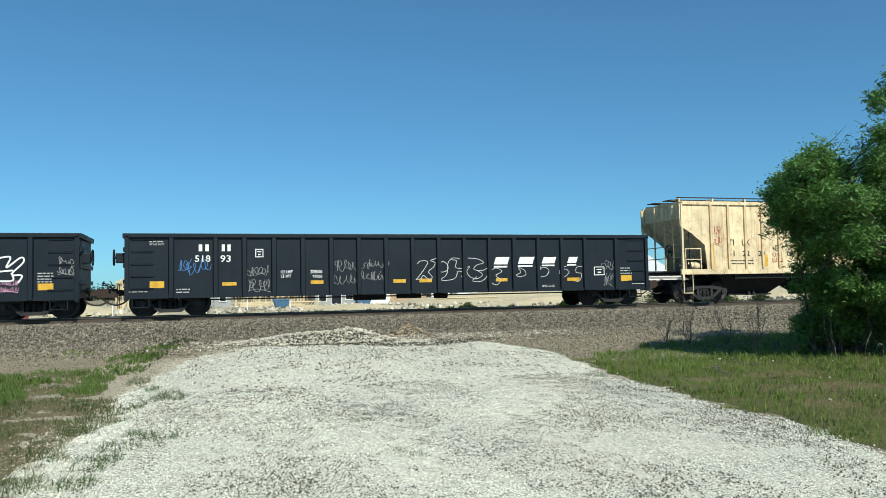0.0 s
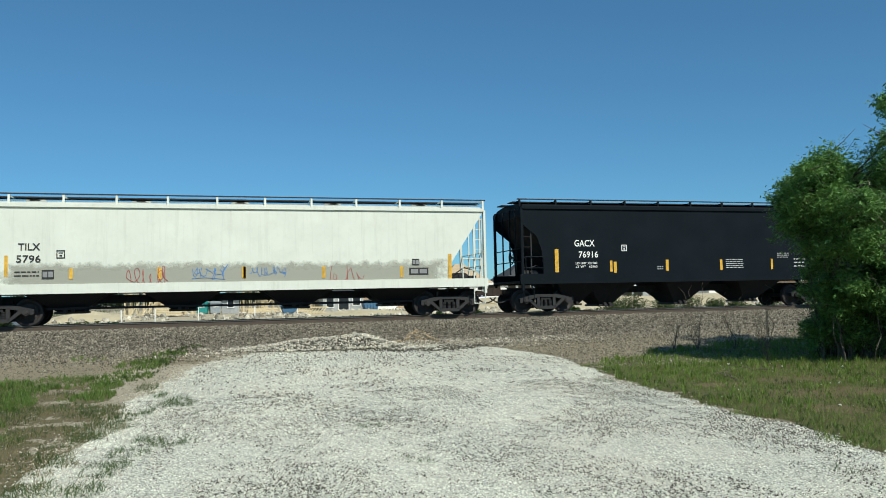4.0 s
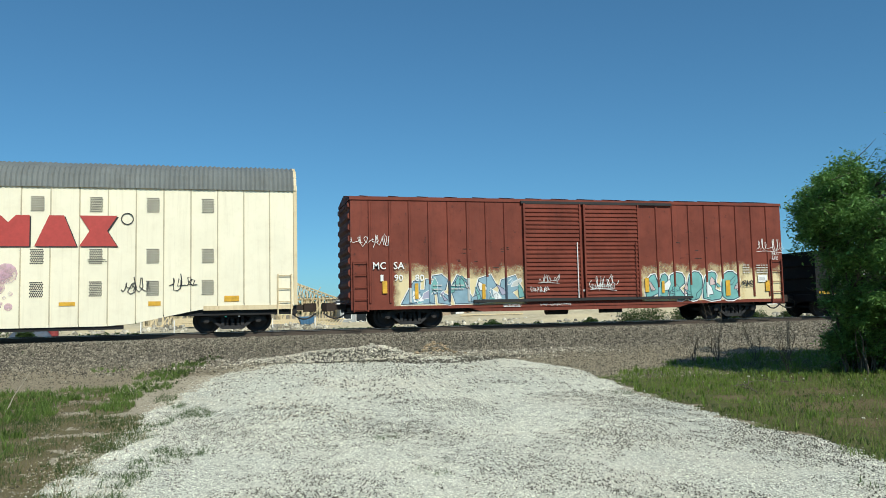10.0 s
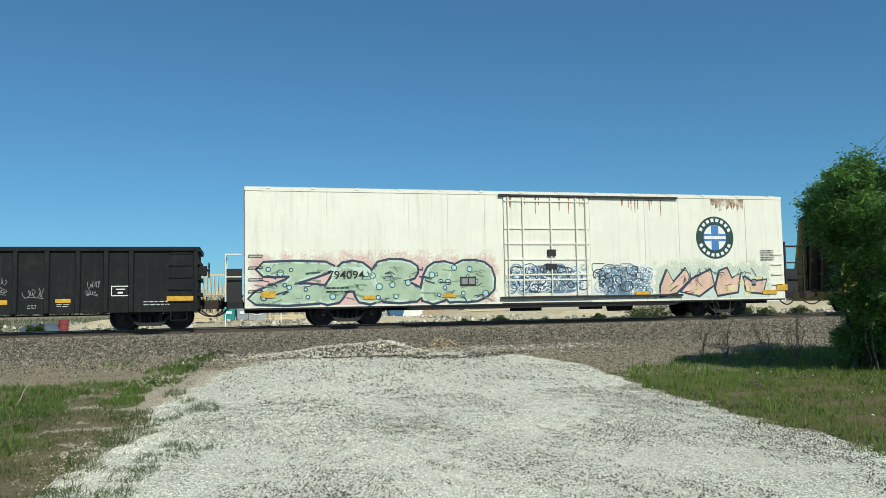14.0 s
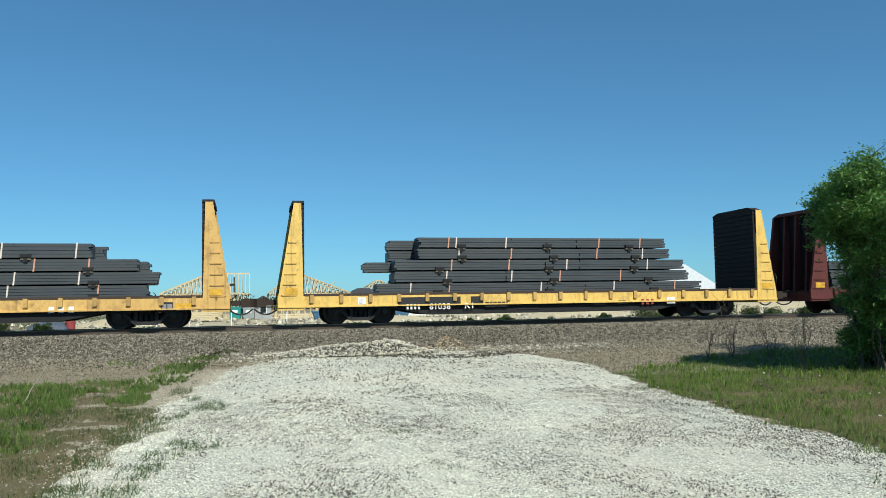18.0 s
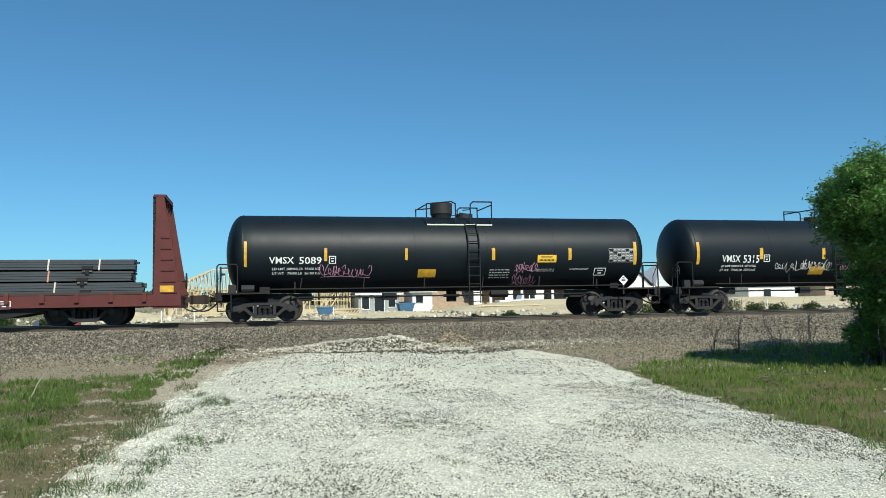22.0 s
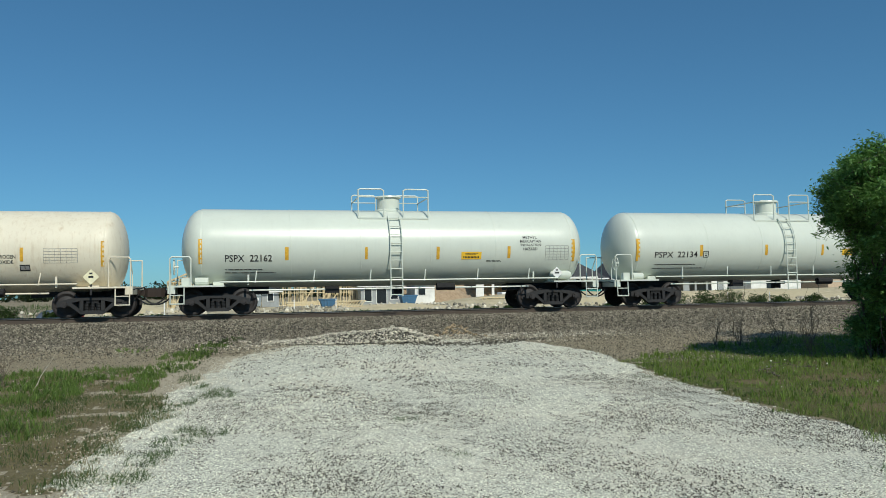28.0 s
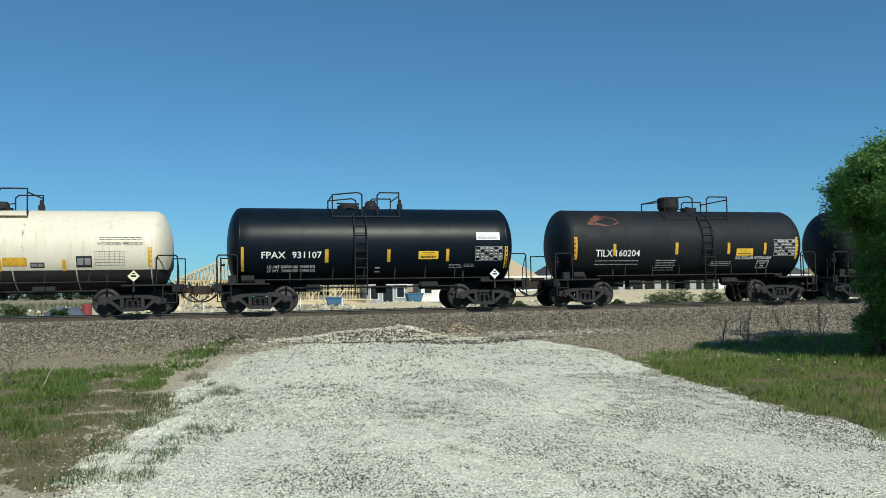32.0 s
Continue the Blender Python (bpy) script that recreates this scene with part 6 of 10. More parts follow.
    for x in (lx - .22, lx + .22):
        if lower:
            lad.pipe([(x, y, z) for y, z in path[:-1]] + [(x, -R - .10, lower[1])], .024, 6)
            foot.pipe([(x, -R - .10, lower[1]), (x, -R - .10, .55)], .024, 6)
        else:
            lad.pipe([(x, y, z) for y, z in path], .024, 6)
    n = 10
    zs = np.linspace(.62, zc + R * .72, n)
    for z in zs:
        y = -(R + .10) if z < zc else -math.sqrt(max(.01, (R + .10) ** 2 - (z - zc) ** 2))
        (foot if lower and z < lower[1] else lad).cyl((lx - .22, y, z), (lx + .22, y, z), .018, 6)
    part("side_ladder", lad, lad_mat or rail_mat, car)
    if lower:
        part("ladder_foot", foot, rail_mat, car)
    return car, Side(car, 1.5, R, zc)


# ---- bulkhead flatcars ----
def flatcar(label, middle, trucks, hl, body):
    car = new_car("bulkhead_flatcar", label, middle, trucks, hl - .1)
    zd = 1.06
    d = Build()
    n = 34
    deck = part("deck", Build().box(-hl + .1, hl - .1, -1.46, 1.46, zd - .12, zd - .05), deck_wood, car)
    for k in range(n):
        x = -hl + .75 + k * (2 * hl - 1.5) / n
        part("deck_plank", Build().box(x, x + (2 * hl - 1.5) / n - .02, -1.44, 1.44, zd - .05, zd), deck_wood, deck)
    for sy in (-1, 1):
        part("side_sill", Build().box(-hl, hl, *sorted((sy * 1.42, sy * 1.50)), .64, zd - .01).box(-hl, hl, *sorted((sy * 1.42, sy * 1.56)), .64, .69), body, car)
        part("deck_edge", Build().box(-hl + .95, hl - .95, *sorted((sy * 1.445, sy * 1.515)), zd - .009, zd + .075), deck_edge_steel, car, "grimy rust-brown deck edge")
        n = int(2 * (hl - 1) / 1.06)
        for k in range(n + 1):
            x = -hl + 1.2 + k * (2 * hl - 2.4) / n
            pocket = part("stake_pocket", Build().box(x - .07, x + .07, *sorted((sy * 1.50, sy * 1.58)), zd - .26, zd + .03), pocket_rust if body is not flat_red else body, car)
            if k % 3 == 1:
                part("steel_stake", Build().box(x - .045, x + .045, *sorted((sy * 1.51, sy * 1.57)), zd + .031, zd + .11), rust_brown, pocket)
    part("center_sill", Build().prism([(-hl + 3.9, .62), (-hl + 5.6, .30), (hl - 5.6, .30), (hl - 3.9, .62), (hl - .2, .62), (hl - .2, .9), (-hl + .2, .9), (-hl + .2, .62)], "y", -1.38, 1.38), under_black, car)
    part("brake_rod", Build().pipe([(-3, -1.3, .5), (hl - 3.6, -1.3, .56)], .02).cyl((-1.2, -1.3, .45), (-.3, -1.3, .45), .1, 10), under_black, car)
    for sx in (-1, 1):
        bh = part("bulkhead", Build().box(*sorted((sx * (hl - .86), sx * (hl - .80))), -1.5, 1.5, .9, 4.45), under_black, car, "tall end bulkhead faced with dark boards")
        for y0, y1 in ((-1.52, -1.40), (1.40, 1.52)):
            part("bulkhead_post", Build().prism([(sx * (hl + .0), .55), (sx * (hl - .02), 1.05), (sx * (hl - .30), 2.7), (sx * (hl - .58), 4.42), (sx * (hl - .84), 4.42), (sx * (hl - .92), .55)], "y", y0, y1), body, bh)
        for y in (-.75, 0, .75):
            part("bulkhead_rib", Build().prism([(sx * (hl - .35), .9), (sx * (hl - .62), 4.42), (sx * (hl - .80), 4.42), (sx * (hl - .80), .9)], "y", y - .05, y + .05), rib_yellow if body is not flat_red else body, bh)
        n = 17
        for k in range(n):
            z = 1.08 + k * 3.36 / n
            part("lining_board", Build().box(*sorted((sx * (hl - .95), sx * (hl - .865))), -1.44, 1.44, z, z + 3.36 / n - .018), board_dark, bh)
        part("bulkhead_cap", Build().prism([(-1.5, 4.42), (-1.1, 4.56), (1.1, 4.56), (1.5, 4.42)], "x", *sorted((sx * (hl - .96), sx * (hl - .55)))), board_dark if body is not flat_red else body, bh)
        for k in range(6):
            z = 1.1 + k * .38
            xw = hl - .12 - (z - .9) * .13
            s = Build().pipe([(sx * xw, -1.52, z), (sx * xw, -1.565, z), (sx * (hl - .66), -1.565, z), (sx * (hl - .66), -1.52, z)], .012, 6)
            part("grab_iron", s, body, bh)
        part("reflector_stripe", Build().box(*sorted((sx * (hl - .25), sx * (hl - .7))), -1.535, -1.521, 1.12, 1.34), MARK["O"], bh)
        part("end_sill", Build().box(*sorted((sx * (hl - .4), sx * hl)), -1.45, 1.45, .55, .95), body, car)
    brake_wheel(car, hl + .14, -1.1, 1.5, steel_dark, 1)
    return car, Side(car, 1.50)


def tube_bundle(middle, tiers, seed):
    """Square steel tubes on a flatcar, tier on tier: each (x0, x1, z0, z1, short bar on top)."""
    r = random.Random(seed)
    for x0, x1, z0, z1, straps in tiers:
        t = thing("steel_tube_bundle", pose(middle, YT, 0), "bundle of dark grey square steel tubes strapped on the flatcar", "steel tubes", "tube bundles on the flatcars")
        CARS.append((t, middle))
        n = 4
        h = (z1 - z0 - .05) / n
        for k in range(n):
            cut = x0 + (x1 - x0) * r.choice((.36, .5, .62))
            for a, b in ((x0 + r.uniform(0, .14), cut - .02), (cut + .02, x1 - r.uniform(0, .14))):
                for j, (y0, y1) in enumerate(((-1.30, -.99), (-.97, -.66))):
                    if j == 0 or k == n - 1:
                        part("steel_tube", Build().box(a, b, y0, y1, z0 + .05 + k * h, z0 + .05 + (k + 1) * h - .012), tube_steel, t)
        part("tube_core", Build().box(x0 + .16, x1 - .16, -.64, .1, z0 + .05, z1 - .012).box(x0 + .16, x1 - .16, -.97, -.64, z0 + .05, z1 - h), tube_steel, t)
        front, rear = (-1.0, .25) if z0 > 1.92 else (.1, -.1)   # the upper bundles behind reach further out
        for k in range(n):
            a, b = max(x0 + front, -9.2) + r.uniform(0, .2), min(x1 + rear, 9.2) - r.uniform(0, .2)
            part("steel_tube", Build().box(a, b, .14, .46, z0 + .05 + k * h, z0 + .05 + (k + 1) * h - .012), tube_steel, t)
        part("tube_core", Build().box(max(x0 + front, -9.2) + .22, min(x1 + rear, 9.2) - .22, .48, 1.30, z0 + .05, z1 - .012), tube_steel, t)
        m = max(3, int((x1 - x0) / 3.4))
        for k in range(m):
            x = x0 + (k + .5) * (x1 - x0) / m + r.uniform(-.25, .25)
            part("timber_block", Build().box(x - .16, x + .16, -1.36, 1.36, z0 - .035, z0 + .05), block_wood, t)
            part("block_bracket", Build().box(x - .17, x + .17, -1.40, -1.31, z0 + .05, z0 + .16).box(x - .06, x + .06, -1.38, -1.31, z0 - .10, z0 + .05), under_black, t)
        for x, orange in straps:
            part("strap", Build().prism([(x - .025 + .04, z1 + .012), (x + .025 + .04, z1 + .012), (x + .025, z0 + .02), (x - .025, z0 + .02)], "y", -1.325, -1.305), strap_orange if orange else strap_white, t, "pale fabric strap" if not orange else "faded orange strap")


strap_white = plain("pale fabric strap", (0.70, 0.60, 0.53), 0.8)
strap_orange = plain("faded orange strap", (0.62, 0.30, 0.20), 0.8)


def marks_0(side):
    marks(side, 'y', (8.82, 0.97, 9.29, 1.19))
    marks(side, 'l4', (8.81, 1.2, 9.29, 1.58))
    marks(side, 'gW', (9.41, 1.46, 9.96, 2.1))
    strokes(side, 7.62, 1.2, 8.39, 2.07, "W", .055, [[(0, .95), (.5, 1), (.35, .6), (.9, .98), (1, .8), (.55, .35), (.95, .3), (.8, .02)], [(.05, .45), (.6, .5)], [(.02, .1), (.6, .12), (.55, .4)]])
    marks(side, 'gP', (7.72, 0.92, 8.24, 1.33))


def marks_1(side):
    marks(side, 'm2', (-7.71, 2.24, -7.27, 2.48), (-6.93, 2.24, -6.54, 2.48))
    marks(side, 'b', (-5.74, 2.02, -5.46, 2.32), (7.61, 1.22, 8.08, 1.57))
    marks(side, 'y', (-9.27, 0.98, -8.8, 1.21), (-6.88, 1.03, -6.39, 1.15), (-3.79, 1.04, -3.33, 1.17), (-0.72, 1.04, -0.24, 1.17), (0.29, 1.04, 0.78, 1.18), (3.37, 1.03, 3.85, 1.16), (6.42, 1.01, 6.95, 1.14), (8.82, 0.97, 9.32, 1.21))
    marks(side, 'l3', (-9.28, 2.44, -8.8, 2.62), (8.81, 1.24, 9.32, 1.56))
    marks(side, 'l1', (-9.95, 0.83, -9.3, 0.9), (4.27, 0.66, 4.78, 0.75), (9.33, 0.82, 9.99, 0.9))
    marks(side, 'l2', (-8.41, 0.78, -7.96, 0.98), (5.32, 0.77, 5.85, 0.88))
    marks(side, 'gW', (-5.99, 0.81, -5.19, 1.79), (-2.91, 1.01, -2.1, 1.97), (-1.89, 1.12, -0.9, 1.93), (8.03, 0.81, 8.43, 2))
    marks(side, 'gB', (-8.41, 1.49, -7.31, 2.04))
    strokes(side, .16, .92, 3.05, 1.97, "S", .026, [
        [(.02, .78), (.06, .88), (.16, .86), (.12, .62), (.03, .3), (0, .22), (.06, .24), (.1, .36), (.17, .22), (.22, .3), (.17, .5), (.24, .66), (.26, .82), (.2, .9), (.28, .97)],
        [(.36, .86), (.30, .74), (.32, .52), (.38, .48), (.44, .6), (.42, .78), (.36, .88)],
        [(.6, .96), (.5, .98), (.44, .8), (.42, .4), (.34, .2), (.44, .18), (.54, .26), (.58, .5), (.66, .42), (.62, .3)]])
    strokes(side, .16, .92, 3.05, 1.97, "S", .026, [
        [(.48, .92), (.56, .88), (.54, .66), (.62, .6), (.74, .66), (.7, .5), (.74, .3), (.84, .22), (.92, .36), (.86, .5)],
        [(.72, .98), (.86, .94), (.94, .8), (.84, .72), (.8, .56), (.92, .52), (1, .6), (.98, .3), (.9, .12), (.78, .14), (.84, .3)]])
    # small strokes under the emblem and beside the stencil box
    for x0, z0, x1, z1, path in ((3.2, .9, 3.62, 1.55, [(0, .9), (.5, 1), (1, .8), (.4, .55), (.9, .3), (.5, 0), (0, .1)]), (4.2, 1.2, 4.62, 1.56, [(0, .2), (.5, .5), (.3, 1), (.9, .7), (1, .2), (.4, 0), (0, .2)]),
                                 (5.04, 1.14, 5.62, 1.6, [(0, .9), (.4, 1), (.1, .1), (.5, .9), (1, .7), (.8, .2), (.3, .1)]), (6.07, 1.18, 6.5, 1.62, [(.9, 1), (.2, .8), (0, .3), (.5, 0), (1, .4), (.6, .7), (.2, .4)]),
                                 (6.78, .95, 7.08, 1.62, [(1, .95), (.2, .9), (.1, .6), (.9, .5), (.6, .1), (0, .05)])):
        strokes(side, x0, z0, x1, z1, "S", .024, [path])
    marks(side, 's', (3.29, 1.57, 3.96, 1.98), (4.3, 1.59, 5.02, 1.98), (5.32, 1.61, 5.96, 1.97), (6.43, 1.62, 6.91, 1.97))
    words(side, "W", ("518", -7.79, 1.87, -7.27, 2.1), ("93", -6.94, 1.86, -6.58, 2.1), ("LD LMT", -4.85, 1.44, -4.43, 1.55), ("LT WT", -4.85, 1.28, -4.49, 1.39), ("208000", -3.8, 1.43, -3.37, 1.55), ("77000", -3.72, 1.26, -3.37, 1.37))


def marks_2(side):
    words(side, "K", ("TI", -6.01, 2.42, -5.67, 2.68), ("LX", -5.28, 2.42, -4.87, 2.68))
    marks(side, 'o', (-6.8, 1.5, -6.68, 2.45), (-4.12, 1.51, -3.98, 2.01), (-1.58, 1.51, -1.43, 2.05), (1.52, 1.53, 1.67, 2.05), (4.03, 1.55, 4.18, 2.03), (6.7, 1.55, 6.84, 2.45))
    marks(side, 'l2k', (-6.04, 1.58, -4.72, 1.84))
    marks(side, 'gK', (-0.26, 2.56, 0.44, 3.08), (0.61, 2.55, 1.36, 3.09), (-2.9, 1.96, -2.21, 2.27), (-2.92, 1.38, -2.51, 1.57), (-2.07, 1.37, -1.63, 1.56), (-1.19, 1.38, -0.72, 1.58), (-0.26, 1.4, 0.12, 1.56), (0.68, 1.38, 1.12, 1.55), (3.25, 3.98, 3.88, 4.41))
    marks(side, 'gR', (-3.72, 1.66, -3.23, 2.16), (-0.24, 1.74, 0.41, 2.04), (0.66, 1.78, 1.1, 2.03), (1.69, 1.72, 2.31, 2.03), (-6.88, 2.4, -6.33, 3.38), (7.25, 2.74, 8.09, 3.44), (3.22, 1.5, 3.84, 1.91))
    marks(side, 'bk', (-3.57, 2.19, -3.34, 2.44))
    marks(side, 'l4k', (-1.12, 1.6, -0.6, 1.95))
    marks(side, 'k', (4.93, 1.64, 5.32, 1.95))
    marks(side, 'l5k', (5.62, 1.69, 6.16, 2.19))
    words(side, "K", ("51", -5.99, 1.96, -5.67, 2.2), ("22", -5.26, 1.96, -4.89, 2.19), ("29", -4.46, 1.95, -4.1, 2.19))


def marks_3(side):
    words(side, "K", ("TILX", -7.12, 2.51, -6.46, 2.74))
    marks(side, 'o', (-7.52, 1.65, -7.42, 2.34), (-5.58, 1.54, -5.47, 1.9), (-2.81, 1.51, -2.68, 1.91), (-0.01, 1.5, 0.13, 1.91), (0.05, 1.49, 0.14, 1.91), (2.82, 1.46, 2.94, 1.89), (5.73, 1.46, 5.84, 1.87), (7.61, 1.37, 7.74, 2.32))
    marks(side, 'bk', (-5.97, 2.24, -5.71, 2.51))
    marks(side, 'l2k', (-7.22, 1.61, -6.49, 1.86))
    marks(side, 'k', (-6.41, 1.55, -6.04, 1.86), (6.19, 1.9, 6.47, 2.14), (6.08, 1.54, 6.82, 1.81))
    marks(side, 'gR', (-3.81, 1.3, -2.46, 1.99), (-4.6, 1.1, -3.01, 1.36), (3.13, 1.1, 4.38, 2))
    marks(side, 'gB', (-1.69, 1.49, -0.58, 2.03), (0.28, 1.52, 1.55, 1.96))
    marks(side, 'lr2', (-7.21, 1.15, -5.81, 1.31), (5.08, 1.16, 6.07, 1.27))
    words(side, "K", ("5796", -7.17, 2.1, -6.44, 2.35))


def marks_4(side):
    words(side, "W", ("GACX", -5.5, 2.59, -4.6, 2.86))
    marks(side, 'o', (-6.36, 1.57, -6.2, 2.49), (-3.77, 1.52, -3.64, 1.97), (-3.94, 1.57, -3.83, 2.02), (-1.37, 1.58, -1.24, 2.04), (1.24, 1.58, 1.36, 2.03), (3.8, 1.59, 3.9, 2.04), (6.34, 1.65, 6.45, 2.53))
    marks(side, 'l2', (-6.85, 1.1, -6.16, 1.32), (-5.57, 1.17, -4.82, 1.34), (-1.78, 1.62, -1.5, 1.8), (4.37, 1.26, 4.98, 1.44), (5.36, 1.14, 6.04, 1.43), (6.09, 1.18, 6.66, 1.34))
    marks(side, 'b', (-3.4, 2.4, -3.15, 2.66))
    marks(side, 'l5', (1.53, 1.65, 2.4, 2.07))
    marks(side, 'l3', (4.13, 2.07, 4.74, 2.33), (4.99, 1.65, 5.6, 2.11))
    marks(side, 'w', (5.11, 1.16, 5.26, 1.34))
    words(side, "W", ("LD LMT 223500", -5.46, 1.88, -4.51, 1.97), ("LT WT   62500", -5.46, 1.74, -4.51, 1.83), ("76916", -5.32, 2.14, -4.46, 2.4))


def marks_5(side):
    words(side, "K", ("AOK", -12.73, 2.03, -12.21, 2.25))
    marks(side, 'y', (-19.71, 0.99, -19.22, 1.21), (-16.16, 0.93, -15.74, 1.04), (-13.74, 0.93, -13.18, 1.07), (-11.31, 0.92, -10.87, 1.04), (-8.98, 0.92, -8.46, 1.06), (-6.51, 0.91, -6.04, 1.04), (-4.06, 0.87, -3.56, 1.05), (-1.66, 1, -1.13, 1.27), (1.17, 1.03, 1.72, 1.26), (3.57, 0.87, 4.14, 1.03))
    marks(side, 'l2k', (-9.33, 2.04, -8.81, 2.18))
    marks(side, 'bk', (-10.13, 1.96, -9.79, 2.3))
    marks(side, 'k', (-17.27, 0.93, -17.05, 1.17))
    marks(side, 'w', (-3.24, 0.55, -1.89, 1.51))
    words(side, "K", ("501556", -11.71, 2.02, -10.82, 2.24))


def marks_6(side):
    words(side, "W", ("MC", -8.45, 2.19, -7.97, 2.46), ("SA", -7.68, 2.19, -7.27, 2.46))
    marks(side, 'l2', (-6.17, 1.36, -5.85, 1.65), (-5.47, 1.37, -4.98, 1.64), (-1.51, 2.11, -0.34, 2.37), (1.54, 2.16, 2.28, 2.39))
    marks(side, 'o', (-8.11, 1.3, -7.93, 1.76), (-6.88, 1.08, -6.75, 1.66), (-4.25, 1.03, -4.12, 1.6), (-0.94, 1.34, -0.83, 1.73), (1.44, 1.29, 1.58, 1.71), (2.67, 1.19, 2.85, 1.77), (3.43, 1.16, 3.55, 1.64), (6.41, 0.99, 6.62, 1.63))
    marks(side, 'gW', (-9.28, 2.98, -7.83, 3.52), (-1.77, 1.7, -0.9, 2.26), (-2.05, 1.34, -1.26, 1.66), (7.93, 2.8, 9.25, 3.46), (8.71, 2.49, 9.01, 2.85), (0.22, 1.39, 1.36, 2.2))
    marks(side, 'l1', (-1.19, 2.86, -0.33, 2.98))
    marks(side, 'y', (8.34, 1.15, 8.54, 1.6))
    marks(side, 'w', (7.99, 1.54, 8.43, 1.84), (-0.15, 1.92, -0.07, 2.81), (-0.47, 1.26, 0.37, 1.33))
    marks(side, 'l4', (7.28, 1.9, 7.58, 2.32), (7.93, 1.89, 8.5, 2.31))
    marks(side, 'gK', (7.2, 1.35, 7.74, 1.68))
    words(side, "W", ("1", -8.18, 1.75, -8.07, 1.99), ("90", -7.66, 1.75, -7.33, 1.99), ("80", -6.87, 1.74, -6.52, 1.99))


def marks_7(side):
    words(side, "W", ("ATW", -7.85, 1.79, -7.28, 2.02))
    marks(side, 'y', (-9.89, 0.98, -9.01, 1.1), (-5.99, 0.96, -5.52, 1.09), (-3.16, 0.99, -2.68, 1.13), (-0.25, 0.96, 0.21, 1.08), (3.6, 0.95, 4.08, 1.1), (5.53, 0.98, 6, 1.11), (9.05, 0.99, 9.98, 1.15))
    marks(side, 'gW', (-9.28, 1.37, -8.29, 2.03), (-6.1, 1.2, -5.47, 1.58), (-1.34, 1.01, -0.67, 1.83), (-0.4, 1.33, 0.11, 2.04), (0.87, 0.82, 1.13, 1.63), (-3.72, 1.55, -3.59, 2.07), (1.77, 1.23, 2.12, 1.83), (2.73, 1.14, 3.09, 1.64), (3.56, 1.28, 4.05, 1.86), (4.58, 1.14, 5.24, 1.6), (6.49, 1.21, 6.86, 1.74))
    marks(side, 'w', (-8.77, 0.95, -8.61, 1.06))
    marks(side, 'l2', (-9.2, 0.85, -8.85, 1), (-8.53, 0.79, -8.25, 0.99), (4.69, 0.79, 4.95, 0.94), (5.57, 0.83, 5.96, 0.96), (8.3, 0.83, 9.14, 1.03))
    marks(side, 'b', (7.26, 1.18, 7.85, 1.53))
    words(side, "W", ("60011", -7.95, 1.3, -7.12, 1.55), ("LD LMT", -7.95, 1, -7.56, 1.1), ("210600", -7.49, 1, -7.1, 1.1), ("LT WT", -7.95, 0.83, -7.57, 0.93), ("75400", -7.48, 0.84, -7.1, 0.94))


def marks_8(side):
    marks(side, 'y', (-10.52, 1.04, -10.02, 1.28), (-6.88, 0.93, -6.45, 1.07), (-3.84, 0.96, -3.39, 1.1), (-0.57, 0.91, -0.09, 1.05), (1.05, 0.92, 1.49, 1.07), (4.09, 0.92, 4.74, 1.07), (10.67, 1.02, 11.2, 1.28), (9.98, 0.87, 10.66, 1.05))
    marks(side, 'l2k', (-8.23, 1.18, -7.37, 1.44))
    marks(side, 'k', (-3.19, 1.38, -2.56, 1.73), (9.48, 1.25, 9.67, 1.52))
    marks(side, 'l3k', (-0.55, 3.88, 0.37, 4.24), (-0.53, 2.57, 0.17, 2.85))
    marks(side, 'l5k', (9.96, 2.28, 10.58, 2.77))
    words(side, "K", ("794094", -8.16, 1.69, -6.84, 1.99))


def marks_9(side):
    marks(side, 'k', (-5.18, 0.58, -3.01, 0.82), (-5.8, 0.64, -5.48, 0.83), (7.97, 0.6, 8.36, 0.91))
    marks(side, 'm4', (-5.05, 0.61, -4.26, 0.8))
    marks(side, 'l2k', (-2.29, 0.62, -1.24, 0.87), (0.87, 0.66, 1.56, 0.87))
    marks(side, 'l1k', (-0.96, 0.68, -0.75, 0.82))
    marks(side, 'm3', (4.37, 0.6, 5.29, 0.81))
    marks(side, 'y', (8.45, 0.62, 8.98, 0.86))
    words(side, "W", ("804639", -4.12, 0.61, -3.05, 0.8))
    words(side, "K", ("GSH72A", 1.96, 0.69, 2.62, 0.82))


def marks_10(side):
    marks(side, 'm4', (-5.61, 0.51, -5.04, 0.71))
    marks(side, 'l2k', (-2.53, 0.51, -1.64, 0.8), (2.99, 0.56, 3.36, 0.75))
    marks(side, 'w', (-7.39, 0.72, -7.09, 0.98), (5.13, 0.56, 5.5, 0.82))
    marks(side, 'mr3', (3.96, 0.54, 4.59, 0.76))
    words(side, "W", ("81038", -4.71, 0.49, -3.9, 0.72), ("R1", -3.34, 0.51, -3.01, 0.72))
    words(side, "K", ("F68AH", 1.9, 0.56, 2.37, 0.68))


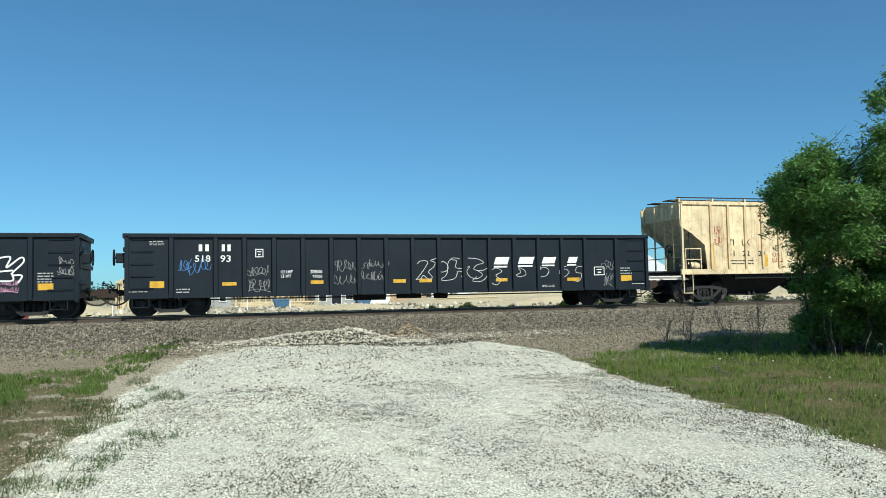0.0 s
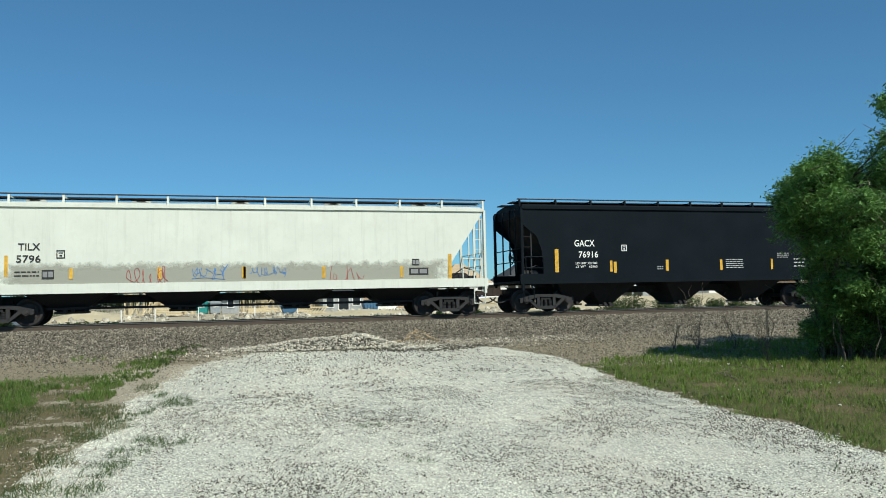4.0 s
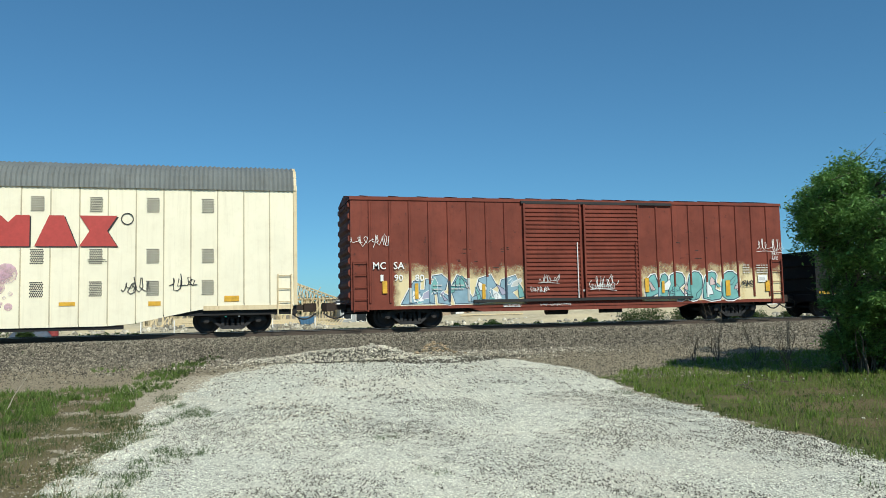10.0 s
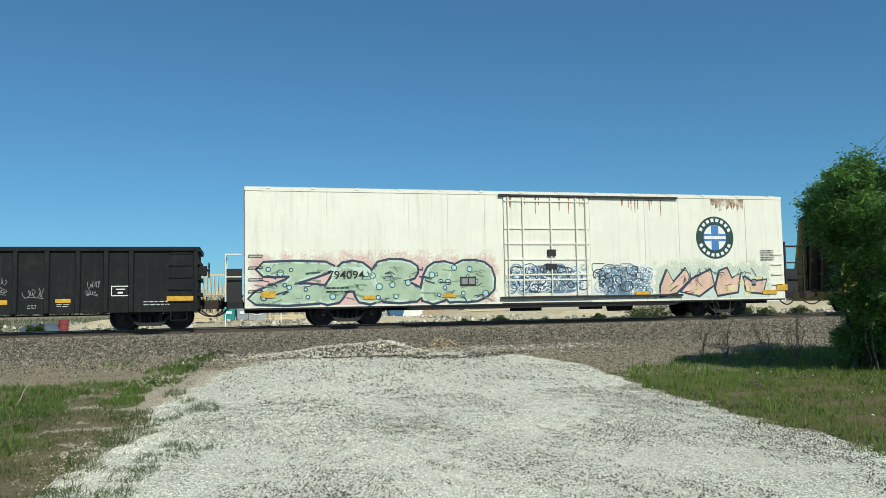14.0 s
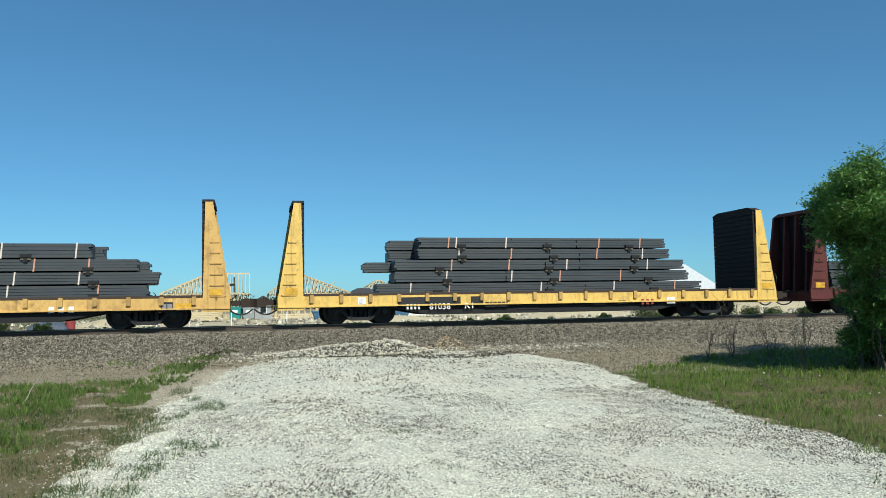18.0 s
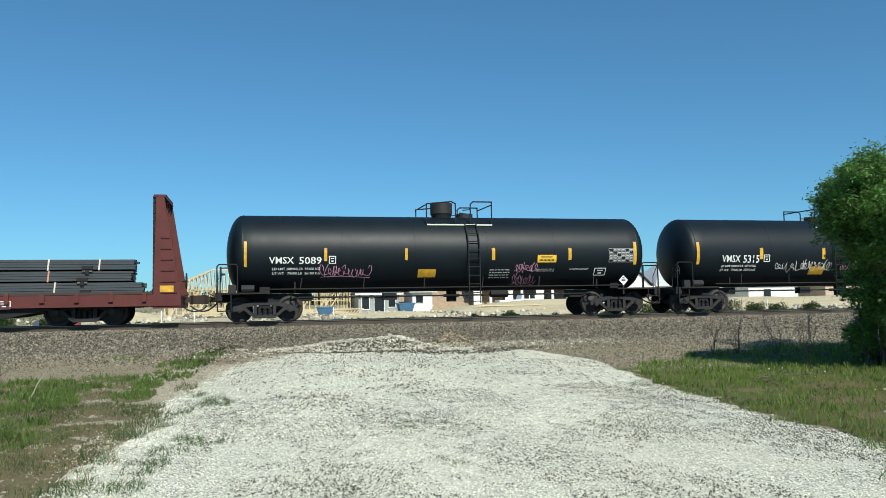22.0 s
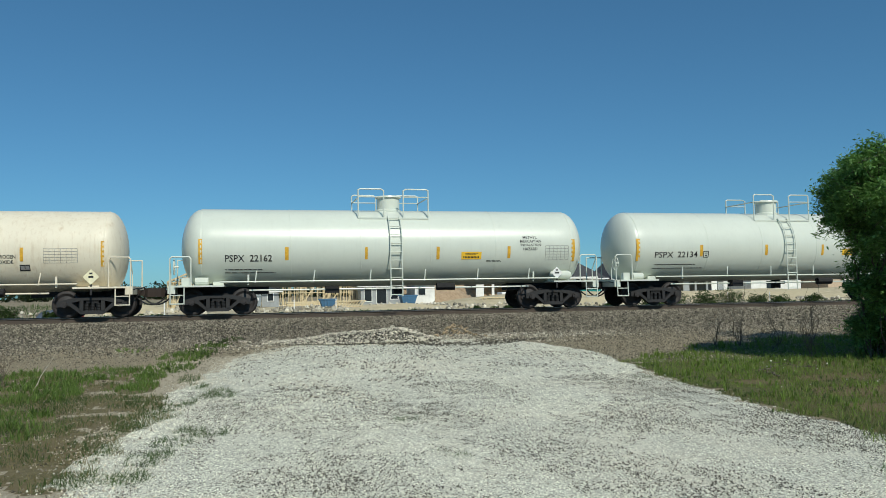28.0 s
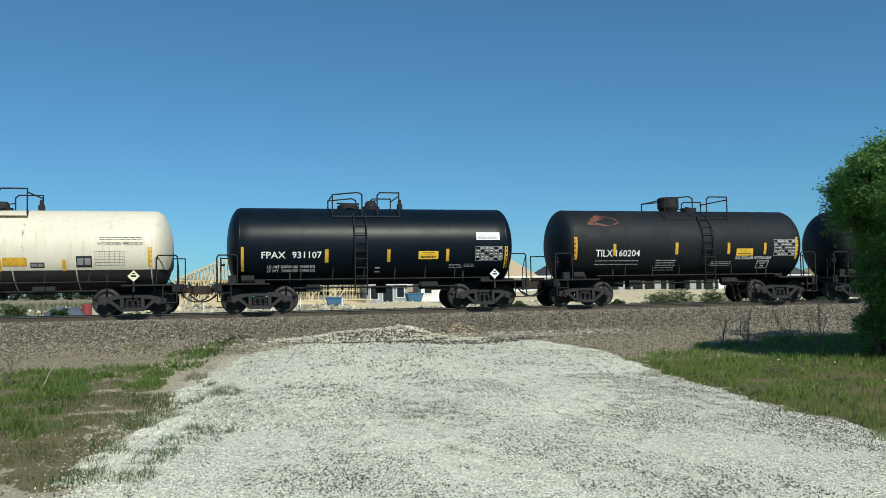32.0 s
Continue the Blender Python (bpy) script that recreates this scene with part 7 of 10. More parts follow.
def marks_11(side):
    marks(side, 'm4', (-6.64, 0.56, -5.63, 0.81))
    marks(side, 'b', (-2.6, 0.58, -2.35, 0.85), (4.53, 0.61, 4.94, 0.88))
    marks(side, 'l1', (-1.57, 0.73, -0.98, 0.85), (-2.09, 0.58, -1.24, 0.71), (5.9, 0.61, 6.23, 0.74))
    marks(side, 'w', (0.42, 0.64, 0.71, 0.77))
    marks(side, 'l2', (0.83, 0.73, 1.4, 0.86), (1.89, 0.7, 2.3, 0.83))
    marks(side, 'l3', (3.43, 0.67, 4.03, 0.9))
    words(side, "W", ("546", -5.01, 0.59, -4.38, 0.81), ("089", -4.22, 0.58, -3.59, 0.8), ("LD LMT", -2.09, 0.74, -1.68, 0.86))


def marks_12(side):
    words(side, "W", ("VMSX", -6.77, 2.08, -5.89, 2.32))
    marks(side, 'l1', (-7.82, 1.02, -7.33, 1.06))
    words(side, "W", ("LD LMT 208400 LB  93600 KG", -6.65, 1.85, -4.95, 1.94), ("LT WT   79600 LB  36100 KG", -6.65, 1.69, -4.95, 1.78))
    marks(side, 'o', (-7.64, 1.97, -7.54, 2.88), (-4.81, 2.17, -4.7, 2.64), (-1.82, 2.19, -1.72, 2.64), (-1.3, 1.55, -0.61, 1.85), (1.56, 2.18, 1.69, 2.64), (4.7, 2.17, 4.83, 2.64), (7.5, 1.98, 7.63, 2.89))
    marks(side, 'b', (-4.64, 2.07, -4.38, 2.35), (5.85, 1.56, 6.35, 1.86))
    marks(side, 'gP', (-4.92, 1.58, -3.11, 2.08), (2.47, 1.24, 3.48, 2.12))
    marks(side, 'Y', (3.42, 2.08, 4.2, 2.37))
    marks(side, 'wk2', (6.43, 2.08, 7.49, 2.62))
    marks(side, 'l4', (1.51, 1.47, 2.32, 1.86))
    marks(side, 'l2', (3.41, 1.72, 4.14, 1.86), (4.79, 1.77, 5.59, 1.87))
    marks(side, 'd', (6.8, 1.17, 7.2, 1.54))
    words(side, "W", ("5089", -5.71, 2.06, -4.9, 2.32))


def marks_13(side):
    words(side, "W", ("VMSX", -6.48, 2.05, -5.62, 2.34))
    marks(side, 'o', (-7.65, 1.97, -7.52, 2.88), (-4.71, 2.17, -4.55, 2.64), (-1.66, 2.16, -1.51, 2.64), (1.45, 2.14, 1.6, 2.64), (4.48, 2.15, 4.64, 2.64), (7.49, 1.88, 7.65, 2.83), (-2.19, 1.52, -1.46, 1.85))
    marks(side, 'b', (-4.51, 2.06, -4.22, 2.36), (5.9, 1.49, 6.45, 1.84))
    marks(side, 'l2', (2.48, 1.68, 3.71, 1.86))
    marks(side, 'gW', (-3.88, 1.68, -1.12, 2.2))
    marks(side, 'Y', (2.96, 2.04, 3.75, 2.37))
    marks(side, 'wk2', (6.35, 2.07, 7.46, 2.59))
    marks(side, 'l4', (0.74, 1.42, 1.73, 1.87))
    marks(side, 'd', (6.81, 1.08, 7.24, 1.51))
    marks(side, 'gP', (-0.6, 1.66, 0.06, 2.06))
    words(side, "W", ("LD LMT 206800 LB  93750 KG", -6.49, 1.85, -4.84, 1.94), ("LT WT   79200 LB  35950 KG", -6.49, 1.69, -4.84, 1.78), ("5315", -5.48, 2.02, -4.72, 2.34))


def marks_14(side):
    words(side, "W", ("VMSX", -6.44, 2.04, -5.58, 2.3))
    marks(side, 'o', (-7.56, 1.94, -7.41, 2.86), (-4.66, 2.16, -4.53, 2.63), (-1.74, 2.17, -1.6, 2.63), (1.49, 2.16, 1.63, 2.63), (4.78, 2.17, 4.92, 2.64), (7.54, 1.96, 7.72, 2.88), (-2.14, 1.54, -1.45, 1.82))
    marks(side, 'b', (-4.51, 2.06, -4.25, 2.33), (5.93, 1.54, 6.4, 1.85))
    marks(side, 'gW', (-7.56, 1.57, -7.18, 1.88))
    marks(side, 'Y', (2.84, 2.04, 3.61, 2.35))
    marks(side, 'wk2', (6.45, 2.07, 7.54, 2.6))
    marks(side, 'l4', (1.09, 1.47, 2.13, 1.85))
    marks(side, 'l2', (2.8, 1.73, 3.57, 1.85), (4.61, 1.73, 5.4, 1.85))
    marks(side, 'd', (6.89, 1.14, 7.28, 1.53))
    words(side, "W", ("LD LMT 207000 LB  93850 KG", -6.45, 1.83, -4.8, 1.93), ("LT WT   79000 LB  35850 KG", -6.45, 1.68, -4.8, 1.78), ("5218", -5.41, 2.04, -4.7, 2.29))


def marks_15(side):
    words(side, "K", ("PXCX", -4.91, 1.87, -4.06, 2.07))
    marks(side, 'Y', (-1.18, 1.54, -.42, 1.77))
    marks(side, 'l2k', (-4.92, 1.64, -3.07, 1.79), (-2.55, 1.71, -1.22, 1.87))
    marks(side, 'o', (2.86, 1.94, 2.96, 2.4), (5.37, 1.75, 5.48, 2.62), (-5.47, 1.7, -5.33, 2.62), (-2.96, 1.9, -2.84, 2.37), (-1.22, 1.89, -1.09, 2.37), (.89, 1.88, 1.03, 2.36), (.55, 1.55, 1.36, 1.8))
    marks(side, 'wk', (3.58, 1.88, 4.64, 2.36))
    marks(side, 'k', (2.84, 1.62, 3.16, 1.83))
    marks(side, 'd2', (4.88, 1.13, 5.28, 1.66))
    words(side, "K", ("17060", -3.97, 1.86, -3.03, 2.07), ("HYDROGEN", 1.96, 2.03, 2.73, 2.16), ("PEROXIDE", 1.96, 1.86, 2.66, 1.98))


def marks_16(side):
    words(side, "K", ("PSPX", -6.15, 1.87, -5.48, 2.12))
    marks(side, 'o', (-7.05, 1.81, -6.92, 2.69), (-4.07, 1.93, -3.94, 2.39), (-1.18, 1.94, -1.08, 2.38), (1.52, 1.92, 1.64, 2.39), (4.32, 1.95, 4.44, 2.4), (6.95, 1.81, 7.09, 2.67))
    marks(side, 'l1k', (-6.15, 1.57, -4.86, 1.65), (-6.15, 1.46, -4.39, 1.54))
    marks(side, 'Y', (2.49, 1.91, 3.28, 2.19))
    marks(side, 'wk', (5.87, 1.87, 6.82, 2.42))
    marks(side, 'd', (6.07, 1.17, 6.53, 1.56))
    marks(side, 'l2k', (3.48, 1.8, 4.08, 1.89))
    words(side, "K", ("22162", -5.3, 1.88, -4.52, 2.12), ("METHYL", 4.95, 2.69, 5.52, 2.8), ("MERCAPTAN", 4.83, 2.54, 5.69, 2.65), ("INHALATION", 4.85, 2.4, 5.68, 2.5), ("HAZARD", 4.96, 2.24, 5.53, 2.35))


def marks_17(side):
    words(side, "K", ("PSPX", -6.27, 1.92, -5.44, 2.16))
    marks(side, 'o', (-7.09, 1.8, -6.93, 2.69), (-4.24, 1.97, -4.11, 2.43), (-1.2, 2, -1.08, 2.44), (1.54, 1.99, 1.65, 2.44), (4.28, 2.01, 4.38, 2.44), (6.96, 1.81, 7.08, 2.7))
    marks(side, 'bk', (-4.09, 1.92, -3.84, 2.19))
    marks(side, 'l1k', (-6.21, 1.61, -4.39, 1.7), (-6.28, 1.47, -3.98, 1.55))
    marks(side, 'Y', (2.57, 1.98, 3.29, 2.25))
    marks(side, 'wk', (5.84, 2.06, 6.79, 2.61))
    marks(side, 'd', (6.14, 1.26, 6.54, 1.62))
    marks(side, 'l2k', (3.83, 1.81, 4.3, 1.9))
    marks(side, 'k', (6.09, 1.68, 6.39, 1.82))
    words(side, "K", ("22134", -5.25, 1.93, -4.35, 2.17), ("METHYL", 4.96, 2.71, 5.51, 2.8), ("MERCAPTAN", 4.85, 2.55, 5.7, 2.65), ("INHALATION", 4.87, 2.37, 5.7, 2.48), ("HAZARD", 4.97, 2.22, 5.52, 2.31))


def marks_18(side):
    words(side, "K", ("PXCX", -5.12, 2.19, -4.32, 2.41))
    marks(side, 'o', (-5.45, 1.51, -5.31, 2.41), (-2.72, 1.52, -2.59, 1.94), (-0.67, 1.52, -0.55, 1.94), (0.6, 1.53, 0.71, 1.93), (0.74, 1.72, 1.49, 2.01), (2.58, 1.55, 2.69, 1.94), (5.32, 1.69, 5.46, 2.34))
    marks(side, 'Y', (-2.55, 1.85, -1.79, 2.14))
    marks(side, 'k', (1.59, 1.66, 2.02, 1.84), (3.02, 1.67, 3.52, 2.05), (1.59, 1.67, 2.03, 1.82))
    marks(side, 'lk2', (3.75, 2.59, 5.15, 2.72))
    marks(side, 'wk', (3.62, 1.74, 4.56, 2.21))
    marks(side, 'd2', (4.69, 1.15, 5.05, 1.55))
    words(side, "K", ("17047", -4.15, 2.18, -3.25, 2.41), ("LD LMT   204300LB    92650KG", -4.59, 1.99, -2.92, 2.08), ("LT WT      58800LB    26650KG", -4.59, 1.85, -2.92, 1.94), ("P75    09-94", -4.59, 1.71, -3.79, 1.80), ("HYDROGEN PEROXIDE", 3.71, 2.41, 5.15, 2.53))


def marks_19(side):
    words(side, "W", ("FPAX", -4.2, 1.93, -3.35, 2.17))
    marks(side, 'o', (-4.91, 1.48, -4.81, 2.34), (-1.95, 1.77, -1.82, 2.25), (0.34, 1.78, 0.46, 2.24), (2.58, 1.79, 2.7, 2.25), (4.88, 1.51, 5.01, 2.34))
    marks(side, 'Y', (1.52, 1.87, 2.28, 2.17))
    marks(side, 'w', (3.76, 2.59, 4.69, 2.88))
    marks(side, 'wk2', (3.73, 1.81, 4.8, 2.33))
    marks(side, 'l3', (2.72, 1.53, 3.22, 1.7), (3.3, 1.57, 3.7, 1.7))
    marks(side, 'd', (4.26, 1.1, 4.63, 1.49))
    marks(side, 'l2', (-0.1, 1.36, 0.09, 1.65))
    words(side, "W", ("931107", -3.12, 1.93, -2.06, 2.17), ("LD LMT 203700 LBS  92400 KG", -4.0, 1.58, -2.3, 1.68), ("LT WT   59300 LBS  26900 KG", -4.0, 1.44, -2.3, 1.54))


def marks_20(side):
    words(side, "W", ("TILX", -4.12, 1.92, -3.4, 2.19))
    marks(side, 'o', (-5.03, 1.82, -4.9, 2.7), (-3.38, 1.96, -3.26, 2.42), (-0.67, 1.99, -0.54, 2.47), (1.69, 2, 1.81, 2.46), (3.38, 1.98, 3.5, 2.45), (4.89, 1.79, 5.02, 2.7))
    marks(side, 'Y', (2.11, 1.93, 2.88, 2.22))
    marks(side, 'wk2', (3.87, 1.92, 4.88, 2.59))
    marks(side, 'l5', (-1.47, 1.33, -0.58, 1.81))
    marks(side, 'l3', (1.02, 1.51, 1.94, 1.72))
    marks(side, 'b', (3.16, 1.41, 3.71, 1.72))
    marks(side, 'l1', (-4.11, 1.72, -2.23, 1.8), (-4.11, 1.58, -2.23, 1.66))
    words(side, "W", ("160204", -3.26, 1.92, -2.22, 2.18), ("50% SODIUM HYDROXIDE", 2.1, 1.78, 3.77, 1.9))


# ---- large graffiti ----
def sprayed(name, color, ragged=0.5):
    """Sprayed paint whose cover thins out in blotches."""
    m, nt, b = nodes_of(name)
    n = noise_of(nt, mapped(nt, (1, 1, 1)), 2.2, 6, 0.65)
    nt.links.new(ramp(nt, n, [(0.3, tuple(c * .8 for c in color)), (0.7, tuple(min(1, c * 1.15) for c in color))]), b.inputs["Base Color"])
    b.inputs["Roughness"].default_value = 0.6
    if ragged:
        nt.links.new(ramp(nt, n, [(0.32, flat_grey(0)), (0.32 + ragged * .3, flat_grey(0.9))]), b.inputs["Alpha"])
    return m


SPRAY = {
    "black": sprayed("black spray", (0.009, 0.013, 0.016), 0), "white": sprayed("white spray", (0.78, 0.80, 0.78), 0), "pink": sprayed("pink spray mist", (0.62, 0.40, 0.47), 0.9),
    "teal": sprayed("teal spray", (0.17, 0.42, 0.40), 0), "cream": sprayed("cream spray mist", (0.78, 0.66, 0.36), 0.6), "steel": sprayed("steel blue spray", (0.24, 0.38, 0.46), 0), "sage": sprayed("sage green spray", (0.40, 0.52, 0.36), 0),
    "navy": sprayed("navy spray", (0.028, 0.05, 0.082), 0), "aqua": sprayed("pale aqua spray", (0.42, 0.68, 0.68), 0), "peach": sprayed("peach spray", (0.72, 0.48, 0.36), 0), "rose": sprayed("rose spray mist", (0.75, 0.45, 0.44), 0.6),
    "pale_grey": sprayed("pale grey spray", (0.58, 0.60, 0.57), 0.15), "lilac": sprayed("lilac spray", (0.40, 0.40, 0.52), 0.1), "rose_pale": sprayed("faded pink spray", (0.66, 0.50, 0.48), 0.2), "swirl": sprayed("grey blue spray", (0.16, 0.22, 0.30), 0.25), "pale": sprayed("pale green spray mist", (0.60, 0.72, 0.60), 0.6), "ochre": sprayed("ochre spray", (0.70, 0.50, 0.10), 0), "moss": sprayed("moss green spray", (0.22, 0.33, 0.22), 0.3),
}


def overspray(name, color):
    """A soft sprayed ground: full at the foot, thinning out upwards and at both ends."""
    m, nt, b = nodes_of(name)
    b.inputs["Base Color"].default_value, b.inputs["Roughness"].default_value = (*color, 1), 0.65
    tc = nt.nodes.new("ShaderNodeTexCoord")
    sep = nt.nodes.new("ShaderNodeSeparateXYZ")
    nt.links.new(tc.outputs["Generated"], sep.inputs[0])
    n = noise_of(nt, mapped(nt, (1, 1, 1)), 2.4, 6, 0.65)

    def calc(kind, p, q):
        k = nt.nodes.new("ShaderNodeMath")
        k.operation = kind
        for s, v in zip(k.inputs, (p, q)):
            if isinstance(v, (int, float)):
                s.default_value = v
            else:
                nt.links.new(v, s)
        return k.outputs[0]
    ends = calc("MULTIPLY", calc("ABSOLUTE", calc("SUBTRACT", sep.outputs[0], .5), 0), 2.0)
    high = calc("MAXIMUM", sep.outputs[2], calc("SUBTRACT", calc("MULTIPLY", ends, 4.0), 3.0))
    fac = calc("ADD", high, calc("MULTIPLY", calc("SUBTRACT", n, .5), .9))
    nt.links.new(ramp(nt, fac, [(0.55, flat_grey(0.92)), (0.95, flat_grey(0))]), b.inputs["Alpha"])
    return m


MIST = {"cream": overspray("cream overspray", (0.78, 0.66, 0.38)), "rose": overspray("rose overspray", (0.78, 0.50, 0.46)), "pale": overspray("pale green overspray", (0.62, 0.72, 0.60))}


def lump(cx, cz, w, h, seed, points=9, edge=0.3):
    r = random.Random(seed)
    p = []
    for k in range(points):
        a = math.tau * k / points + r.uniform(-.15, .15)
        c, s = math.cos(a), math.sin(a)
        f = 1 / max(abs(c), abs(s)) ** .7 * (1 + r.uniform(-edge, edge * .5))
        p.append((cx + c * w / 2 * f * .9, cz + s * h / 2 * f * .9))
    return smooth_path(p, 2, True)


# outlines of sprayed figures, in shares of a mural's width and height
FIGURES_A = [
    [(.03, .05), (.09, .6), (.13, .97), (.17, 1), (.2, .92), (.2, .6), (.25, .57), (.26, .23), (.15, .27), (.09, .05)],
    [(.225, .43), (.25, .7), (.325, .86), (.40, .7), (.425, .43), (.40, .14), (.325, .0), (.25, .14)],
    [(.42, .08), (.49, .77), (.53, .99), (.59, 1), (.62, .89), (.69, .89), (.695, .6), (.64, .37), (.555, .37), (.53, .03)],
    [(.64, .3), (.75, .49), (.78, .66), (.82, .97), (.86, 1), (.89, .89), (.895, .6), (.955, .49), (.945, .23), (1, 0), (.62, 0)],
]
FIGURES_B = [
    [(.02, .29), (.14, .49), (.16, .91), (.21, .94), (.25, .94), (.22, .71), (.28, .49), (.27, .06), (.17, 0), (.14, .2), (.03, .17)],
    [(.29, .26), (.32, .6), (.41, .8), (.45, .94), (.55, .97), (.52, .71), (.49, .43), (.46, .09), (.33, 0)],
    [(.475, .09), (.51, .49), (.54, .8), (.575, .83), (.59, .49), (.65, .47), (.66, .2), (.62, 0), (.49, 0)],
    [(.67, .54), (.72, .89), (.78, .86), (.73, .6), (.78, .51), (.69, .37), (.81, .14), (.78, .03), (.69, .06)],
    [(.79, .31), (.84, .49), (.9, .54), (.97, .43), (.99, .26), (.96, .06), (.82, .06)],
]
FIGURES_G = [
    [(.01, .0), (.05, .27), (.14, .3), (.12, .7), (.13, .95), (.30, .98), (.30, .76), (.22, .7), (.22, .55), (.28, .5), (.25, .3), (.22, .05)],
    [(.26, .3), (.30, .85), (.38, 1), (.45, .9), (.47, .4), (.43, .05), (.32, .03)],
    [(.46, .1), (.50, .6), (.53, .95), (.59, .97), (.57, .5), (.60, .3), (.66, .3), (.65, .03), (.50, .0)],
    [(.63, .1), (.64, .75), (.68, .95), (.73, .9), (.72, .7), (.80, .95), (.86, .9), (.78, .55), (.85, .2), (.80, .03), (.72, .15)],
    [(.80, .3), (.85, .55), (.84, .85), (.90, 1), (.98, .95), (.96, .75), (.92, .7), (1, .45), (.98, .12), (.88, .0), (.80, .08)],
]
FIGURES_C = [
    [(.03, .95), (.28, .95), (.29, .78), (.17, .55), (.15, .44), (.27, .40), (.25, .05), (.0, .05), (.0, .27), (.12, .54), (.13, .70), (.03, .70)],
    [(.25, .06), (.30, .55), (.35, .93), (.43, .93), (.48, .6), (.50, .06), (.42, .06), (.40, .30), (.36, .30), (.33, .06)],
    [(.47, .55), (.50, .95), (.60, 1), (.66, .85), (.65, .62), (.60, .52), (.68, .3), (.66, .06), (.52, .06), (.50, .3)],
    [(.69, .06), (.70, .65), (.74, .92), (.82, .9), (.80, .55), (.78, .06)],
    [(.79, .1), (.82, .85), (.92, .98), (.99, .8), (1, .3), (.93, .05), (.84, .04)],
]
FIGURES_D = [
    [(.01, .42), (.07, .95), (.125, .53), (.24, 1), (.28, .63), (.15, .16), (0, .05)],
    [(.19, .2), (.3, .63), (.47, .95), (.50, .42), (.36, .05)],
    [(.51, .3), (.555, .9), (.625, 1), (.67, .63), (.75, .84), (.72, .16), (.53, .05)],
    [(.78, .7), (.86, .5), (1, .58), (.96, .1), (.8, .16)],
]


FIGURES_E = [
    [(.0, .04), (.05, .42), (.10, .78), (.155, .86), (.15, .5), (.19, .5), (.20, .86), (.26, .80), (.27, .04)],
    [(.25, .95), (.33, 1), (.38, .82), (.36, .5), (.33, .42), (.38, .30), (.40, .0), (.30, .06), (.29, .5)],
    [(.40, .55), (.46, .98), (.55, .80), (.56, .35), (.62, .04), (.44, .02)],
    [(.60, .30), (.64, .85), (.74, .98), (.79, .60), (.72, .42), (.78, .08), (.62, .04)],
    [(.79, .12), (.83, .80), (.95, .95), (1, .55), (.92, .38), (.99, .10)],
]
FIGURES_F = [
    [(.0, .12), (.02, .75), (.10, .92), (.13, .55), (.17, .9), (.23, .85), (.22, .10), (.12, .28)],
    [(.24, .08), (.26, .88), (.38, .95), (.41, .62), (.35, .45), (.42, .12), (.33, .05), (.31, .3)],
    [(.43, .2), (.46, .9), (.56, .98), (.60, .66), (.56, .15), (.49, .04)],
    [(.60, .1), (.63, .82), (.70, .99), (.75, .88), (.73, .4), (.80, .3), (.78, .06)],
    [(.80, .3), (.83, .9), (.93, .99), (1, .72), (.95, .5), (.99, .12), (.86, .03)],
]


def shards(side, root, x0, z0, x1, z1, tones, n, seed):
    """Slanted sprayed splinters with dark rims, over a mural."""
    r = random.Random(seed)
    for k in range(n):
        x, z = x0 + (x1 - x0) * (k + r.random()) / n, r.uniform(z0, z1 - (z1 - z0) * .35)
        w, h, lean = r.uniform(.10, .34), r.uniform(.2, .62) * (z1 - z0), r.uniform(-.35, .35)
        h = min(h, z1 - z)
        p = [(x, z), (x + w, z + h * .1), (x + w + lean * .6, z + h * .6), (x + w * .5 + lean, z + h), (x + lean * .3, z + h * .55)]
        b = Build()
        side.poly(b, p, .0215 + 1e-4 * k)
        piece = part("mural_splinter", b, SPRAY[r.choice(tones)], root, clean=False)
        b = Build()
        side.ribbon(b, p + p[:1], .022, .0245 + 1e-4 * k)
        tagged(part("splinter_rim", b, SPRAY[r.choice(("navy", "white", "navy"))], root, clean=False), kind="stuff")


def disc(cx, cz, d):
    return [(cx + d / 2 * math.cos(a), cz + d / 2 * math.sin(a)) for a in np.linspace(0, math.tau, 12)[:-1]]


def figure_mural(side, x0, z0, x1, z1, figures, fill, line, wide, seed, mist, round_off=True, edge=None):
    """A row of sprayed figures with thick outlines on a sprayed ground; none of them is a letter."""
    r = random.Random(seed)
    w, h = x1 - x0, z1 - z0
    b = Build()
    if mist in MIST:
        side.poly(b, [(x0 - .3, z0 - .05), (x1 + .3, z0 - .05), (x1 + .3, z1 + .45), (x0 - .3, z1 + .45)], .006)
        root = part("graffiti_mural", b, MIST[mist], side.car, "wide sprayed graffiti mural", clean=False)
    else:
        for k in range(int(w * 9)):
            d = r.choice((.12, .16, .2, .26, .34, .45, .6, .7))
            side.poly(b, disc(r.uniform(x0 - 1.6, x1 + 1.0), max(z0 + .25, z0 + h * r.uniform(.25, 1.18)), d), .0055 + .003 * k / (w * 9))
        root = part("graffiti_mural", b, SPRAY[mist], side.car, "wide sprayed graffiti mural", clean=False)
    tagged(root, kind="stuff")
    for i, shape in enumerate(figures):
        p = [(x0 + w * u, z0 + h * v) for u, v in shape]
        if round_off:
            p = smooth_path(p, 2, True)
        ob = Build()
        side.ribbon(ob, p + p[:2], wide, .0095 + .0006 * i)
        part("mural_outline", ob, SPRAY[line], root, clean=False)
        fb = Build()
        side.poly(fb, p, .0135 + .0006 * i)
        part("mural_figure", fb, SPRAY[fill], root, clean=False)
        if edge:
            eb = Build()
            side.ribbon(eb, p + p[:2], wide * .28, .0185)
            part("mural_edge", eb, SPRAY[edge], root, clean=False)
    return root


